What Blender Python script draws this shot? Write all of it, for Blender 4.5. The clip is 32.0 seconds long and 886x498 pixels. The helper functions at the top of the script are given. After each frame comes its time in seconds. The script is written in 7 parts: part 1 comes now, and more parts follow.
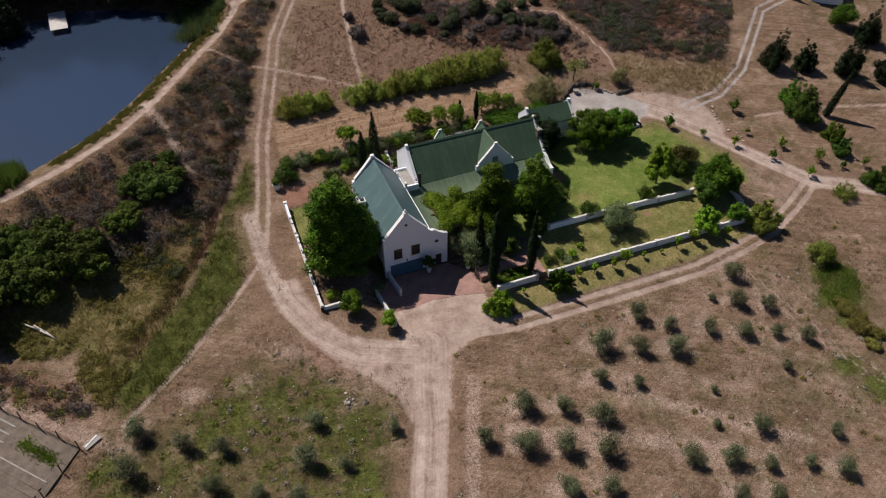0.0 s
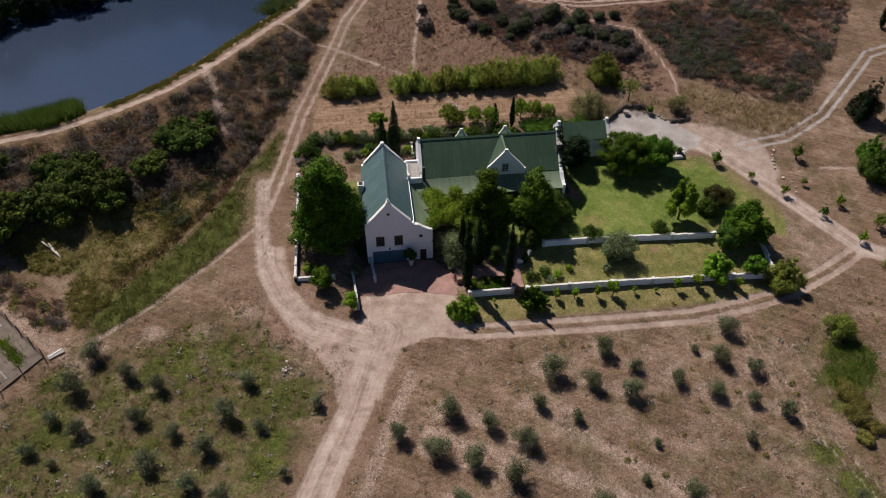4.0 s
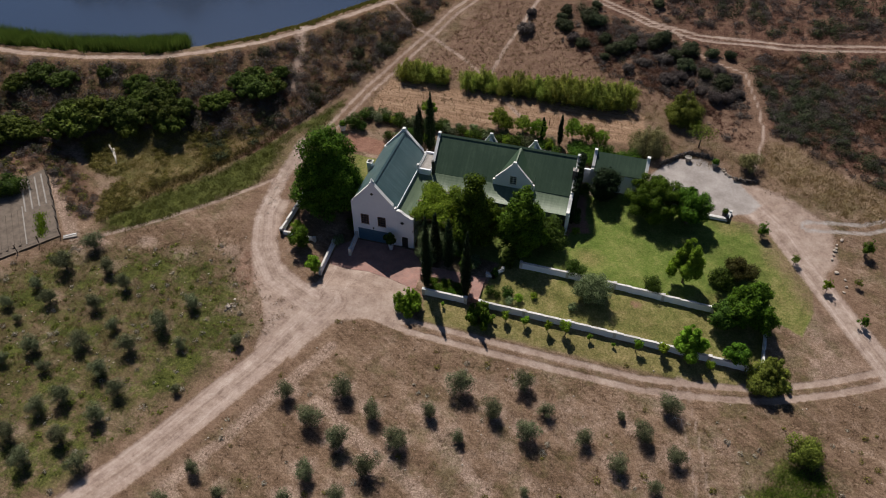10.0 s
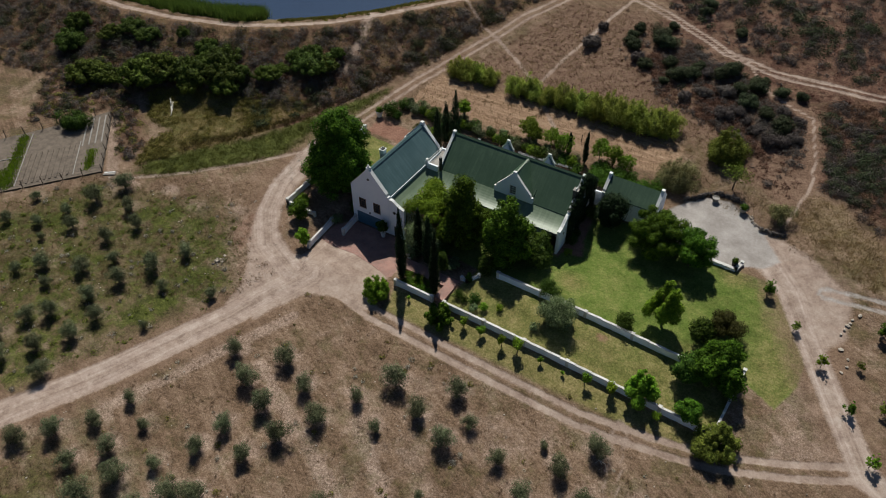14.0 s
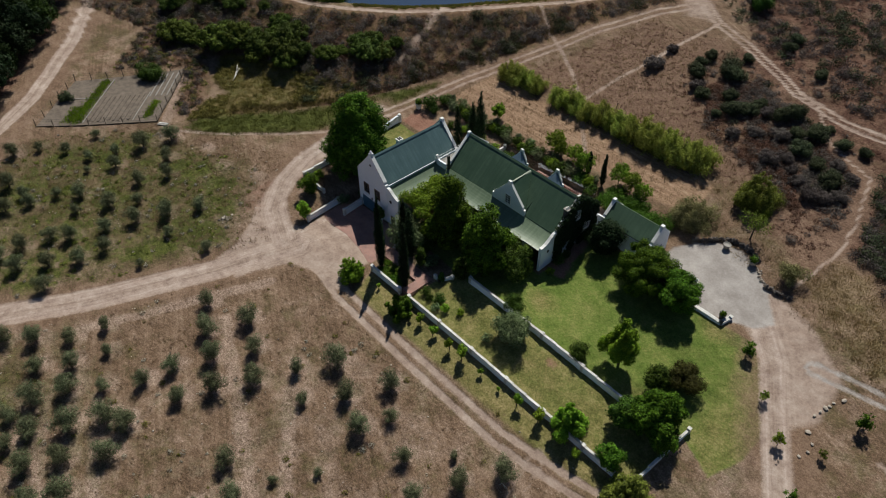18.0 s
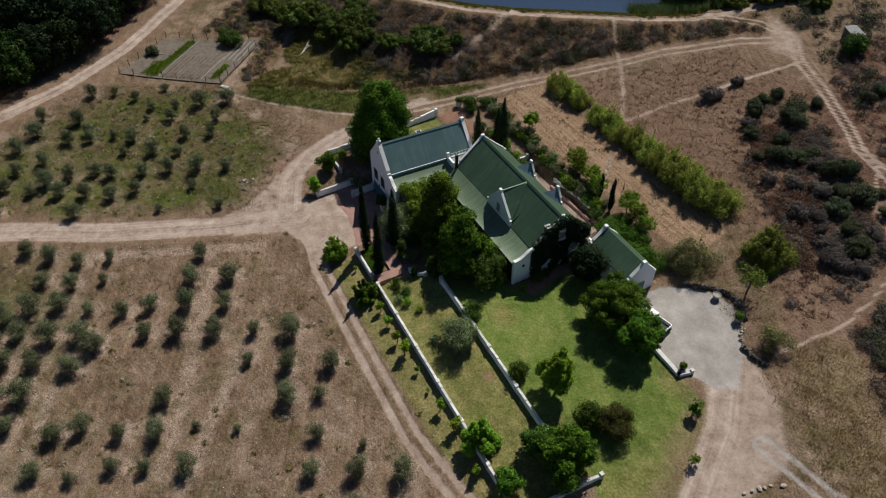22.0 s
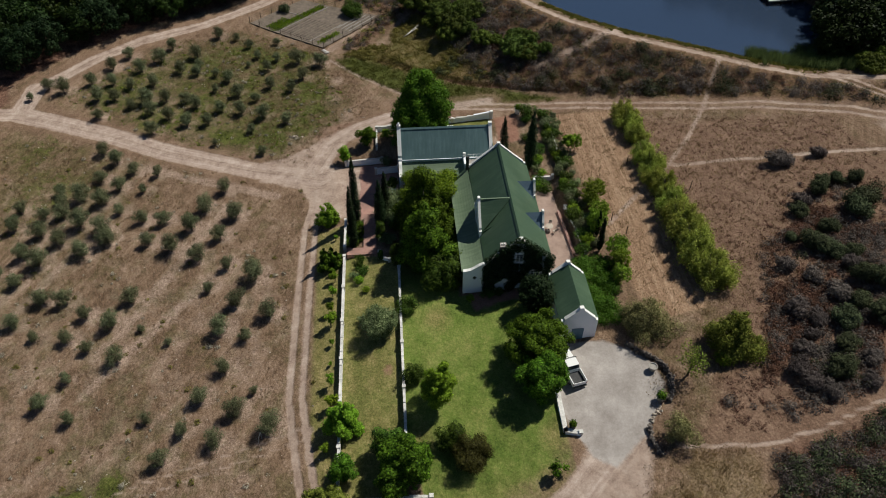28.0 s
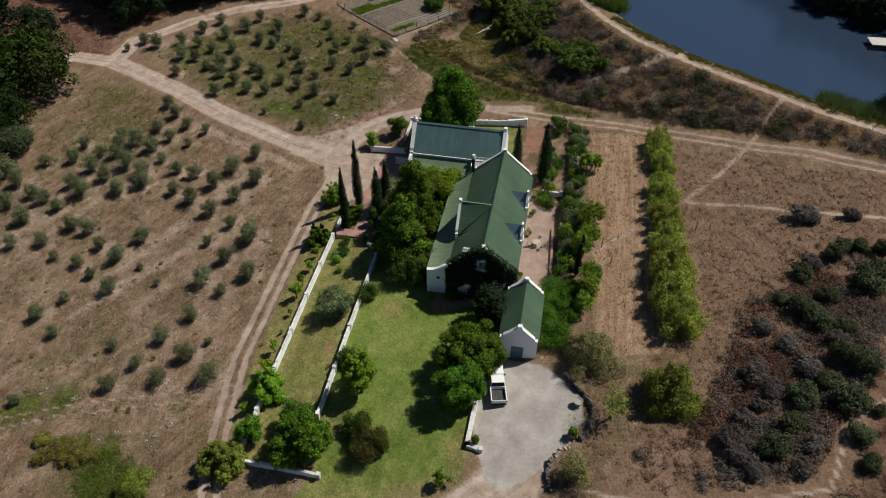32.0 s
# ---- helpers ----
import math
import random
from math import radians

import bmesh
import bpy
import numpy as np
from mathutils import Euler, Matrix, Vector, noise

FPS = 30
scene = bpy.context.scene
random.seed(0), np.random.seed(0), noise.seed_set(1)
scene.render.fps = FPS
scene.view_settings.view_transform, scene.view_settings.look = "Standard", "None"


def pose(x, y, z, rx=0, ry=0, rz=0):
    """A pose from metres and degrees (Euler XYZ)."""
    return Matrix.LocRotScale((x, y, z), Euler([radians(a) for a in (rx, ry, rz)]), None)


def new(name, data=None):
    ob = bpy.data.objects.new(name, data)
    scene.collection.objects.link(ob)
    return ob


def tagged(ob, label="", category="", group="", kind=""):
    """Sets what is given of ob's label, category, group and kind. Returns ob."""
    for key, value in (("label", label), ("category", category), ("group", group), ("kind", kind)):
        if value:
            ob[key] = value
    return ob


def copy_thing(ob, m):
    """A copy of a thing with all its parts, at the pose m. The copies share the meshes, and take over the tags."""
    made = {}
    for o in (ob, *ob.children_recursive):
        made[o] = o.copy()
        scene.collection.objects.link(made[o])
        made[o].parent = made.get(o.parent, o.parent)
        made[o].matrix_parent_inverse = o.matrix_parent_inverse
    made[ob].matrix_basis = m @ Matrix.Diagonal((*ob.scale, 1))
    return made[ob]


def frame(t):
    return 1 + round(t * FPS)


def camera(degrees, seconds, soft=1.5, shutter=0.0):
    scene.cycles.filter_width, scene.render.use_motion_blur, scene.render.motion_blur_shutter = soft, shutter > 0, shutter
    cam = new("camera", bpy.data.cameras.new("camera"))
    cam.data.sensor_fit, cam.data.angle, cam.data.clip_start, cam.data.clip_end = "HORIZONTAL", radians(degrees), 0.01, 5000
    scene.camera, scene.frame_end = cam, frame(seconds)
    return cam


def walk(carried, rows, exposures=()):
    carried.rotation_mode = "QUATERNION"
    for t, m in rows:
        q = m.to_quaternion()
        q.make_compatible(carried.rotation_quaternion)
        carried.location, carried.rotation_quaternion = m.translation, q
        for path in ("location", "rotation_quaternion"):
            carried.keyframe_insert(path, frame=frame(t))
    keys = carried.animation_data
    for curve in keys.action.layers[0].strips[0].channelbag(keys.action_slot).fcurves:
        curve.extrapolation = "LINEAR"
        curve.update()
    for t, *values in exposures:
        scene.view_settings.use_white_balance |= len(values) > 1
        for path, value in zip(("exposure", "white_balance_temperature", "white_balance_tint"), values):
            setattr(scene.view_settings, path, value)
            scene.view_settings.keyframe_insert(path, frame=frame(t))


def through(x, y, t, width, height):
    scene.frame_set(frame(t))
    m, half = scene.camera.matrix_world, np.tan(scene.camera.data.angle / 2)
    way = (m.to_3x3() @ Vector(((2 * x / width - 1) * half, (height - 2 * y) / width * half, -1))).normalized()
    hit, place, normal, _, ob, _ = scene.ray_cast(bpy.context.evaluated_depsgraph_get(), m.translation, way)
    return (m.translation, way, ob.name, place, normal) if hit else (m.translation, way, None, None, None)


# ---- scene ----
cam = camera(65.02, 32.0, 1.0)
# a level orbit round the homestead: radius, height and look-down angle drift by a hair
ORBIT, HEIGHT, DOWN, ASIDE, LEAN = 78.0, 66.63, 43.02, 0.57, -0.06


def orbit_row(t):
    s = (t - 16) / 16
    turn = 1.0726 * s + -0.0030 * s * s + 0.0025 * s ** 3 - 0.89012
    radius = ORBIT * (1 + 0.0119 * s)
    eye = (radius * math.cos(turn), radius * math.sin(turn), HEIGHT + -0.336 * s)
    return (t, pose(*eye, 90 - DOWN - -0.056 * s, 0, math.degrees(turn) + 90 + ASIDE) @ pose(0, 0, 0, 0, 0, -LEAN))


walk(cam, [orbit_row(0.5 * i) for i in range(65)], [(0, -0.05, 6500, 17), (8, -0.07, 6500, 17), (14, -0.15, 6320, 7), (25, -0.14, 6320, 7), (29, -0.12, 6500, 7), (32, -0.12, 6500, 7)])

# ---------------------------------------------------------------- light
world = bpy.data.worlds.new("sky")
scene.world = world
world.use_nodes = True
SUN_TO = Vector((-4.8, 7.4, 12.4)).normalized()
sky = world.node_tree.nodes.new("ShaderNodeTexSky")
sky.sky_type = "NISHITA"
sky.sun_disc = False
sky.air_density, sky.dust_density, sky.ozone_density = 0.8, 0.2, 4.0
sky.sun_elevation = math.asin(SUN_TO.z)
sky.sun_rotation = math.atan2(SUN_TO.x, SUN_TO.y)
world.node_tree.links.new(sky.outputs[0], world.node_tree.nodes["Background"].inputs[0])
world.node_tree.nodes["Background"].inputs[1].default_value = 0.05
sun = new("sun", bpy.data.lights.new("sun", "SUN"))
sun.data.energy, sun.data.angle, sun.data.color = 5.0, radians(0.53), (1.0, 0.945, 0.84)
sun.rotation_mode = "QUATERNION"
sun.rotation_quaternion = (-SUN_TO).to_track_quat("-Z", "Y")

# ---------------------------------------------------------------- materials


def nodes_of(name):
    m = bpy.data.materials.new(name)
    m.use_nodes = True
    return m, m.node_tree.nodes, m.node_tree.links, m.node_tree.nodes["Principled BSDF"]


def ramp(N, L, source, stops):
    r = N.new("ShaderNodeValToRGB")
    while len(r.color_ramp.elements) < len(stops):
        r.color_ramp.elements.new(0.5)
    for e, (p, c) in zip(r.color_ramp.elements, stops):
        e.position, e.color = p, (*c, 1) if len(c) == 3 else c
    L.new(source, r.inputs[0])
    return r.outputs[0]


def noise_of(N, L, scale, detail=4, rough=0.6, coord=None):
    n = N.new("ShaderNodeTexNoise")
    n.inputs["Scale"].default_value, n.inputs["Detail"].default_value, n.inputs["Roughness"].default_value = scale, detail, rough
    if coord is None:
        coord = N.new("ShaderNodeNewGeometry").outputs["Position"]
    L.new(coord, n.inputs["Vector"])
    return n.outputs["Fac"]


def mix_of(N, L, fac, a, b, kind="MIX"):
    m = N.new("ShaderNodeMix")
    m.data_type, m.blend_type = "RGBA", kind
    for socket, v in ((m.inputs[0], fac), (m.inputs[6], a), (m.inputs[7], b)):
        if isinstance(v, (int, float)):
            socket.default_value = v
        elif isinstance(v, tuple):
            socket.default_value = (*v, 1)
        else:
            L.new(v, socket)
    return m.outputs[2]


def calc(N, L, op, a, b=0.0):
    m = N.new("ShaderNodeMath")
    m.operation = op
    for socket, v in zip(m.inputs, (a, b)):
        if isinstance(v, (int, float)):
            socket.default_value = v
        else:
            L.new(v, socket)
    return m.outputs[0]


def bump_of(N, L, p, height, strength, distance):
    b = N.new("ShaderNodeBump")
    b.inputs["Strength"].default_value, b.inputs["Distance"].default_value = strength, distance
    L.new(height, b.inputs["Height"])
    L.new(b.outputs[0], p.inputs["Normal"])


def surface(name, dark, light, scale=3.0, fine=25.0, rough=0.8, metal=0.0, bump=0.3, spread=(0.3, 0.7)):
    """A weathered surface: two tones over broad and fine noise, with relief."""
    m, N, L, p = nodes_of(name)
    broad, small = noise_of(N, L, scale), noise_of(N, L, fine, 3)
    mixed = calc(N, L, "ADD", calc(N, L, "MULTIPLY", broad, 0.65), calc(N, L, "MULTIPLY", small, 0.35))
    L.new(ramp(N, L, mixed, ((spread[0], dark), (spread[1], light))), p.inputs["Base Color"])
    p.inputs["Roughness"].default_value, p.inputs["Metallic"].default_value = rough, metal
    if bump:
        bump_of(N, L, p, small, bump, 0.02)
    return m


def leaf_stuff(name, dark, light, through=0.25, rough=0.55):
    """Foliage: every leaf of its own tone, each plant a little different, some light coming through."""
    m, N, L, p = nodes_of(name)
    geo, info = N.new("ShaderNodeNewGeometry"), N.new("ShaderNodeObjectInfo")
    tone = ramp(N, L, geo.outputs["Random Per Island"], ((0.0, dark), (1.0, light)))
    hsv = N.new("ShaderNodeHueSaturation")
    L.new(tone, hsv.inputs["Color"])
    L.new(calc(N, L, "ADD", calc(N, L, "MULTIPLY", info.outputs["Random"], 0.035), 0.482), hsv.inputs["Hue"])
    patchy = calc(N, L, "ADD", calc(N, L, "MULTIPLY", noise_of(N, L, 0.6, 2, 0.5), 1.3), 0.35)
    L.new(calc(N, L, "MULTIPLY", calc(N, L, "ADD", calc(N, L, "MULTIPLY", info.outputs["Random"], 0.4), 0.8), patchy), hsv.inputs["Value"])
    L.new(hsv.outputs[0], p.inputs["Base Color"])
    p.inputs["Roughness"].default_value = rough
    p.inputs["Specular IOR Level"].default_value = 0.05
    t = N.new("ShaderNodeBsdfTranslucent")
    L.new(hsv.outputs[0], t.inputs["Color"])
    s = N.new("ShaderNodeMixShader")
    s.inputs[0].default_value = through
    L.new(p.outputs[0], s.inputs[1])
    L.new(t.outputs[0], s.inputs[2])
    L.new(s.outputs[0], N["Material Output"].inputs["Surface"])
    return m


def ground_material():
    m, N, L, p = nodes_of("veld_and_soil")
    where = N.new("ShaderNodeNewGeometry").outputs["Position"]

    def stretched(sx, sy, turn, scale, detail=5, rough=0.65):
        k = N.new("ShaderNodeMapping")
        k.inputs["Scale"].default_value, k.inputs["Rotation"].default_value = (sx, sy, 1), (0, 0, turn)
        L.new(where, k.inputs["Vector"])
        return noise_of(N, L, scale, detail, rough, k.outputs[0])

    def blend(*pairs):
        total = None
        for v, k in pairs:
            term = calc(N, L, "MULTIPLY", v, k)
            total = term if total is None else calc(N, L, "ADD", total, term)
        return total

    ragged = blend((noise_of(N, L, 1.1, 6, 0.75), 0.95), (noise_of(N, L, 6.0, 3, 0.7), 0.5))
    ragged = calc(N, L, "SUBTRACT", ragged, 0.725)
    shift = calc(N, L, "SUBTRACT", blend((noise_of(N, L, 0.33, 7, 0.72), 1.5), (noise_of(N, L, 2.2, 4, 0.7), 0.5)), 1.0)

    def mask(name, soft=0.22, loose=False, k=1.0):
        a = N.new("ShaderNodeAttribute")
        a.attribute_name = name
        v = calc(N, L, "ADD", a.outputs["Fac"], calc(N, L, "MULTIPLY", shift if loose else ragged, k))
        return ramp(N, L, v, ((0.5 - soft, (0, 0, 0)), (0.5 + soft, (1, 1, 1))))

    big, mid, fine, grit = noise_of(N, L, 0.06, 6, 0.65), noise_of(N, L, 0.5, 8, 0.72), noise_of(N, L, 3.2, 5, 0.75), noise_of(N, L, 5.5, 5, 0.75)
    swath, rows = stretched(0.12, 1.6, 0.06, 1.5), stretched(1.3, 0.16, 0.12, 1.1)

    def furrow(long, wide, turn, detail=4):
        k = N.new("ShaderNodeMapping")
        k.vector_type = "TEXTURE"
        k.inputs["Scale"].default_value, k.inputs["Rotation"].default_value = (long, wide, 1), (0, 0, turn)
        L.new(where, k.inputs["Vector"])
        return noise_of(N, L, 1.0, detail, 0.7, k.outputs[0])

    drill, cut = furrow(14.0, 0.55, -0.46), furrow(7.0, 0.3, 0.35)
    tuft = N.new("ShaderNodeTexVoronoi")
    tuft.inputs["Scale"].default_value = 2.6
    L.new(where, tuft.inputs["Vector"])
    veld = noise_of(N, L, 0.13, 6, 0.7)
    tone = blend((mid, 0.13), (veld, 0.23), (grit, 0.19), (swath, 0.08), (rows, 0.05), (drill, 0.2), (cut, 0.12))
    straw = ramp(N, L, tone, ((0.415, (0.082, 0.053, 0.033)), (0.475, (0.158, 0.103, 0.067)), (0.525, (0.222, 0.149, 0.102)), (0.585, (0.33, 0.238, 0.174))))
    bald = ramp(N, L, blend((big, 0.3), (noise_of(N, L, 0.26, 8, 0.78), 0.7)), ((0.515, (0, 0, 0)), (0.57, (1, 1, 1))))
    pale = ramp(N, L, blend((fine, 0.3), (mid, 0.3), (grit, 0.4)), ((0.41, (0.18, 0.124, 0.094)), (0.5, (0.325, 0.236, 0.186)), (0.59, (0.48, 0.37, 0.303))))
    col = mix_of(N, L, calc(N, L, "MULTIPLY", bald, 0.3), straw, pale)
    col = mix_of(N, L, calc(N, L, "MULTIPLY", mask("tilled", 0.2, True, 1.1), 0.75), col, pale)
    weeds = ramp(N, L, blend((fine, 0.6), (mid, 0.4)), ((0.4, (0.024, 0.026, 0.007)), (0.6, (0.118, 0.11, 0.037))))
    patches = ramp(N, L, blend((big, 0.35), (noise_of(N, L, 0.3, 8, 0.75), 0.65)), ((0.5, (0, 0, 0)), (0.58, (1, 1, 1))))
    col = mix_of(N, L, calc(N, L, "MULTIPLY", patches, 0.5), col, weeds)
    col = mix_of(N, L, calc(N, L, "MULTIPLY", mask("green", 0.3, True, 1.2), 0.88), col, weeds)
    green = ramp(N, L, blend((mid, 0.4), (fine, 0.35), (grit, 0.25)), ((0.4, (0.028, 0.04, 0.008)), (0.5, (0.068, 0.085, 0.016)), (0.6, (0.14, 0.158, 0.036))))
    spots = calc(N, L, "SUBTRACT", blend((noise_of(N, L, 0.7, 6, 0.72), 2.0), (noise_of(N, L, 0.11, 3, 0.6), 0.9)), 1.55)
    g = N.new("ShaderNodeAttribute")
    g.attribute_name = "green"
    vivid = ramp(N, L, calc(N, L, "ADD", g.outputs["Fac"], spots), ((0.46, (0, 0, 0)), (0.66, (1, 1, 1))))
    col = mix_of(N, L, calc(N, L, "MULTIPLY", vivid, 0.75), col, green)
    brush = ramp(N, L, blend((mid, 0.55), (fine, 0.45)), ((0.4, (0.046, 0.023, 0.016)), (0.5, (0.115, 0.061, 0.043)), (0.59, (0.205, 0.122, 0.087))))
    col = mix_of(N, L, mask("brush", 0.25, True), col, brush)
    hay = ramp(N, L, blend((stretched(0.1, 1.3, 0.02, 1.4), 0.5), (fine, 0.5)), ((0.38, (0.19, 0.115, 0.072)), (0.5, (0.3, 0.195, 0.128)), (0.62, (0.4, 0.285, 0.195))))
    col = mix_of(N, L, mask("mown", 0.25), col, hay)
    turf = ramp(N, L, blend((mid, 0.45), (fine, 0.3), (big, 0.25)), ((0.38, (0.058, 0.098, 0.017)), (0.5, (0.12, 0.168, 0.034)), (0.62, (0.215, 0.24, 0.07))))
    col = mix_of(N, L, mask("lawn", 0.2, False, 0.5), col, turf)
    parched = ramp(N, L, blend((mid, 0.5), (fine, 0.5)), ((0.4, (0.115, 0.102, 0.035)), (0.5, (0.205, 0.168, 0.068)), (0.6, (0.33, 0.255, 0.125))))
    col = mix_of(N, L, calc(N, L, "MULTIPLY", mask("parched", 0.35, True, 0.6), 0.85), col, parched)
    margin = ramp(N, L, blend((mid, 0.5), (fine, 0.5)), ((0.36, (0.13, 0.078, 0.052)), (0.62, (0.27, 0.18, 0.128))))
    col = mix_of(N, L, calc(N, L, "MULTIPLY", mask("margin", 0.3, True, 0.7), 0.75), col, margin)
    across = N.new("ShaderNodeAttribute")
    across.attribute_name = "across"
    lane = N.new("ShaderNodeCombineXYZ")
    L.new(calc(N, L, "MULTIPLY", across.outputs["Fac"], 2.3), lane.inputs[0])
    slow = N.new("ShaderNodeVectorMath")
    slow.operation = "MULTIPLY_ADD"
    L.new(where, slow.inputs[0])
    slow.inputs[1].default_value = (0.07, 0.07, 0.07)
    L.new(lane.outputs[0], slow.inputs[2])
    streak = noise_of(N, L, 1.0, 4, 0.6, slow.outputs[0])
    road = mask("dirt", 0.2, False, 0.8)
    bare = ramp(N, L, blend((mid, 0.5), (fine, 0.22), (streak, 0.28)), ((0.4, (0.25, 0.182, 0.149)), (0.49, (0.36, 0.277, 0.232)), (0.59, (0.47, 0.383, 0.33))))
    wheel = calc(N, L, "ADD", calc(N, L, "ABSOLUTE", across.outputs["Fac"]), calc(N, L, "MULTIPLY", calc(N, L, "SUBTRACT", mid, 0.5), 1.6))
    worn = ramp(N, L, calc(N, L, "MULTIPLY", wheel, 0.4), ((0.0, (0.88, 0.86, 0.84)), (0.13, (0.94, 0.93, 0.92)), (0.22, (1.0, 1.0, 1.0)), (0.4, (1.05, 1.05, 1.06)), (0.62, (0.98, 0.97, 0.96)), (0.85, (0.92, 0.9, 0.88))))
    bare = mix_of(N, L, 1.0, bare, worn, "MULTIPLY")
    col = mix_of(N, L, road, col, bare)
    red = ramp(N, L, mid, ((0.3, (0.2, 0.1, 0.07)), (0.7, (0.33, 0.19, 0.14))))
    col = mix_of(N, L, mask("red", 0.25), col, red)
    stone = ramp(N, L, blend((mid, 0.5), (noise_of(N, L, 0.2, 3), 0.3), (fine, 0.2)), ((0.36, (0.25, 0.219, 0.2)), (0.5, (0.355, 0.322, 0.302)), (0.64, (0.47, 0.43, 0.405))))
    yard = mask("gravel", 0.2, False, 0.7)
    col = mix_of(N, L, yard, col, stone)
    speck = ramp(N, L, grit, ((0.34, (0.5, 0.5, 0.5)), (0.5, (0.95, 0.95, 0.95)), (0.64, (1.35, 1.35, 1.35))))
    hard = calc(N, L, "MAXIMUM", calc(N, L, "MULTIPLY", road, 0.7), calc(N, L, "MULTIPLY", yard, 0.8))
    soft = calc(N, L, "SUBTRACT", 1.0, hard)
    col = mix_of(N, L, calc(N, L, "MULTIPLY", soft, 0.5), col, speck, "MULTIPLY")
    L.new(col, p.inputs["Base Color"])
    p.inputs["Roughness"].default_value, p.inputs["Specular IOR Level"].default_value = 0.95, 0.12
    relief = calc(N, L, "MULTIPLY", blend((fine, 0.36), (grit, 0.22), (tuft.outputs["Distance"], -0.2)), soft)
    bump_of(N, L, p, relief, 1.0, 0.22)
    return m


def roof_sheet(name, dark, light, across=(1, 0)):
    """Painted roof sheeting: streaks down the slope, pale weathered blotches, faint seams."""
    m, N, L, p = nodes_of(name)
    where = N.new("ShaderNodeNewGeometry").outputs["Position"]
    k = N.new("ShaderNodeMapping")
    k.inputs["Scale"].default_value = (2.6 if across[0] else 0.18, 2.6 if across[1] else 0.18, 0.18)
    L.new(where, k.inputs["Vector"])
    streak, broad, small = noise_of(N, L, 0.9, 4, 0.6, k.outputs[0]), noise_of(N, L, 0.3, 5, 0.65), noise_of(N, L, 5, 4, 0.7)
    tone = calc(N, L, "ADD", calc(N, L, "MULTIPLY", streak, 0.38), calc(N, L, "ADD", calc(N, L, "MULTIPLY", broad, 0.42), calc(N, L, "MULTIPLY", small, 0.2)))
    L.new(ramp(N, L, tone, ((0.36, dark), (0.52, tuple((a + b) / 2 for a, b in zip(dark, light))), (0.64, tuple(1.12 * b for b in light)))), p.inputs["Base Color"])
    p.inputs["Roughness"].default_value = 0.45
    seam = N.new("ShaderNodeTexWave")
    seam.bands_direction = "X" if across[0] else "Y"
    seam.inputs["Scale"].default_value = 1.6
    L.new(where, seam.inputs["Vector"])
    bump_of(N, L, p, calc(N, L, "ADD", calc(N, L, "MULTIPLY", seam.outputs["Fac"], 0.6), small), 0.18, 0.03)
    return m


GROUND = ground_material()
# white limewash tinted blue: skylight on the shaded walls is put into the colour
PLASTER = surface("sky_tinted_limewash", (0.79, 0.83, 0.9), (0.87, 0.9, 0.95), 0.8, 9, 0.85, bump=0.15)
WALL_TOP = surface("weathered_wall_top", (0.4, 0.39, 0.37), (0.7, 0.69, 0.67), 0.9, 7, 0.85, bump=0.2, spread=(0.36, 0.6))
COPING = surface("white_coping", (0.66, 0.66, 0.65), (0.82, 0.82, 0.8), 1.5, 12, 0.75, bump=0.1)
ROOF = roof_sheet("weathered_green_roof", (0.033, 0.068, 0.038), (0.066, 0.11, 0.066))
# teal raised lighter and bluer: the sky's sheen is put into the colour
ROOF_TEAL_SHEEN = roof_sheet("weathered_teal_roof_with_sheen", (0.052, 0.1, 0.104), (0.096, 0.158, 0.166), (0, 1))
# bluer copy of the roof for one dormer side, sky light painted in
ROOF_SKY_SIDE = surface("sky_tinted_dormer_side", (0.09, 0.14, 0.19), (0.14, 0.2, 0.26), 0.6, 6, 0.4, bump=0.1)
# the green roof again, paler: gloss on the low slopes painted as base colour
ROOF_PALE_SHEEN = roof_sheet("sheen_paled_green_roof", (0.085, 0.13, 0.076), (0.165, 0.215, 0.14))
DOOR_BLUE = surface("grey_blue_painted_door", (0.045, 0.115, 0.18), (0.07, 0.155, 0.23), 1.2, 14, 0.5, bump=0.1)
BRICK = None
TIMBER = surface("brown_stained_timber", (0.1, 0.055, 0.035), (0.19, 0.11, 0.07), 4, 30, 0.6)
IRON = surface("black_iron", (0.012, 0.012, 0.013), (0.03, 0.03, 0.03), 4, 30, 0.55, bump=0.2)
BARK = surface("rough_bark", (0.06, 0.045, 0.03), (0.15, 0.115, 0.085), 5, 22, 0.95, bump=0.8)
PALE_BARK = surface("pale_dead_wood", (0.35, 0.32, 0.28), (0.55, 0.52, 0.47), 3, 20, 0.9)
ROCK = surface("field_stone", (0.035, 0.03, 0.028), (0.2, 0.17, 0.15), 2.2, 12, 0.95, bump=0.7)
PALE_ROCK = surface("bleached_stone", (0.27, 0.225, 0.185), (0.52, 0.455, 0.385), 2.2, 12, 0.95, bump=0.5)
CAR_WHITE = surface("white_car_paint", (0.72, 0.73, 0.74), (0.8, 0.8, 0.8), 1, 8, 0.25, bump=0)
RUBBER = surface("black_rubber", (0.012, 0.012, 0.012), (0.03, 0.03, 0.03), 6, 30, 0.8)
BED_LINER = surface("dusty_black_bed_liner", (0.018, 0.019, 0.021), (0.06, 0.06, 0.062), 4, 25, 0.8)
SOIL = surface("dug_garden_soil", (0.085, 0.066, 0.05), (0.2, 0.16, 0.128), 1.2, 10, 0.95, bump=0.9)
PLANK = surface("silvered_planks", (0.2, 0.18, 0.165), (0.36, 0.34, 0.31), 2, 20, 0.85)
PALE_PLANK = surface("sun_bleached_planks", (0.42, 0.4, 0.38), (0.62, 0.6, 0.57), 2, 20, 0.85)
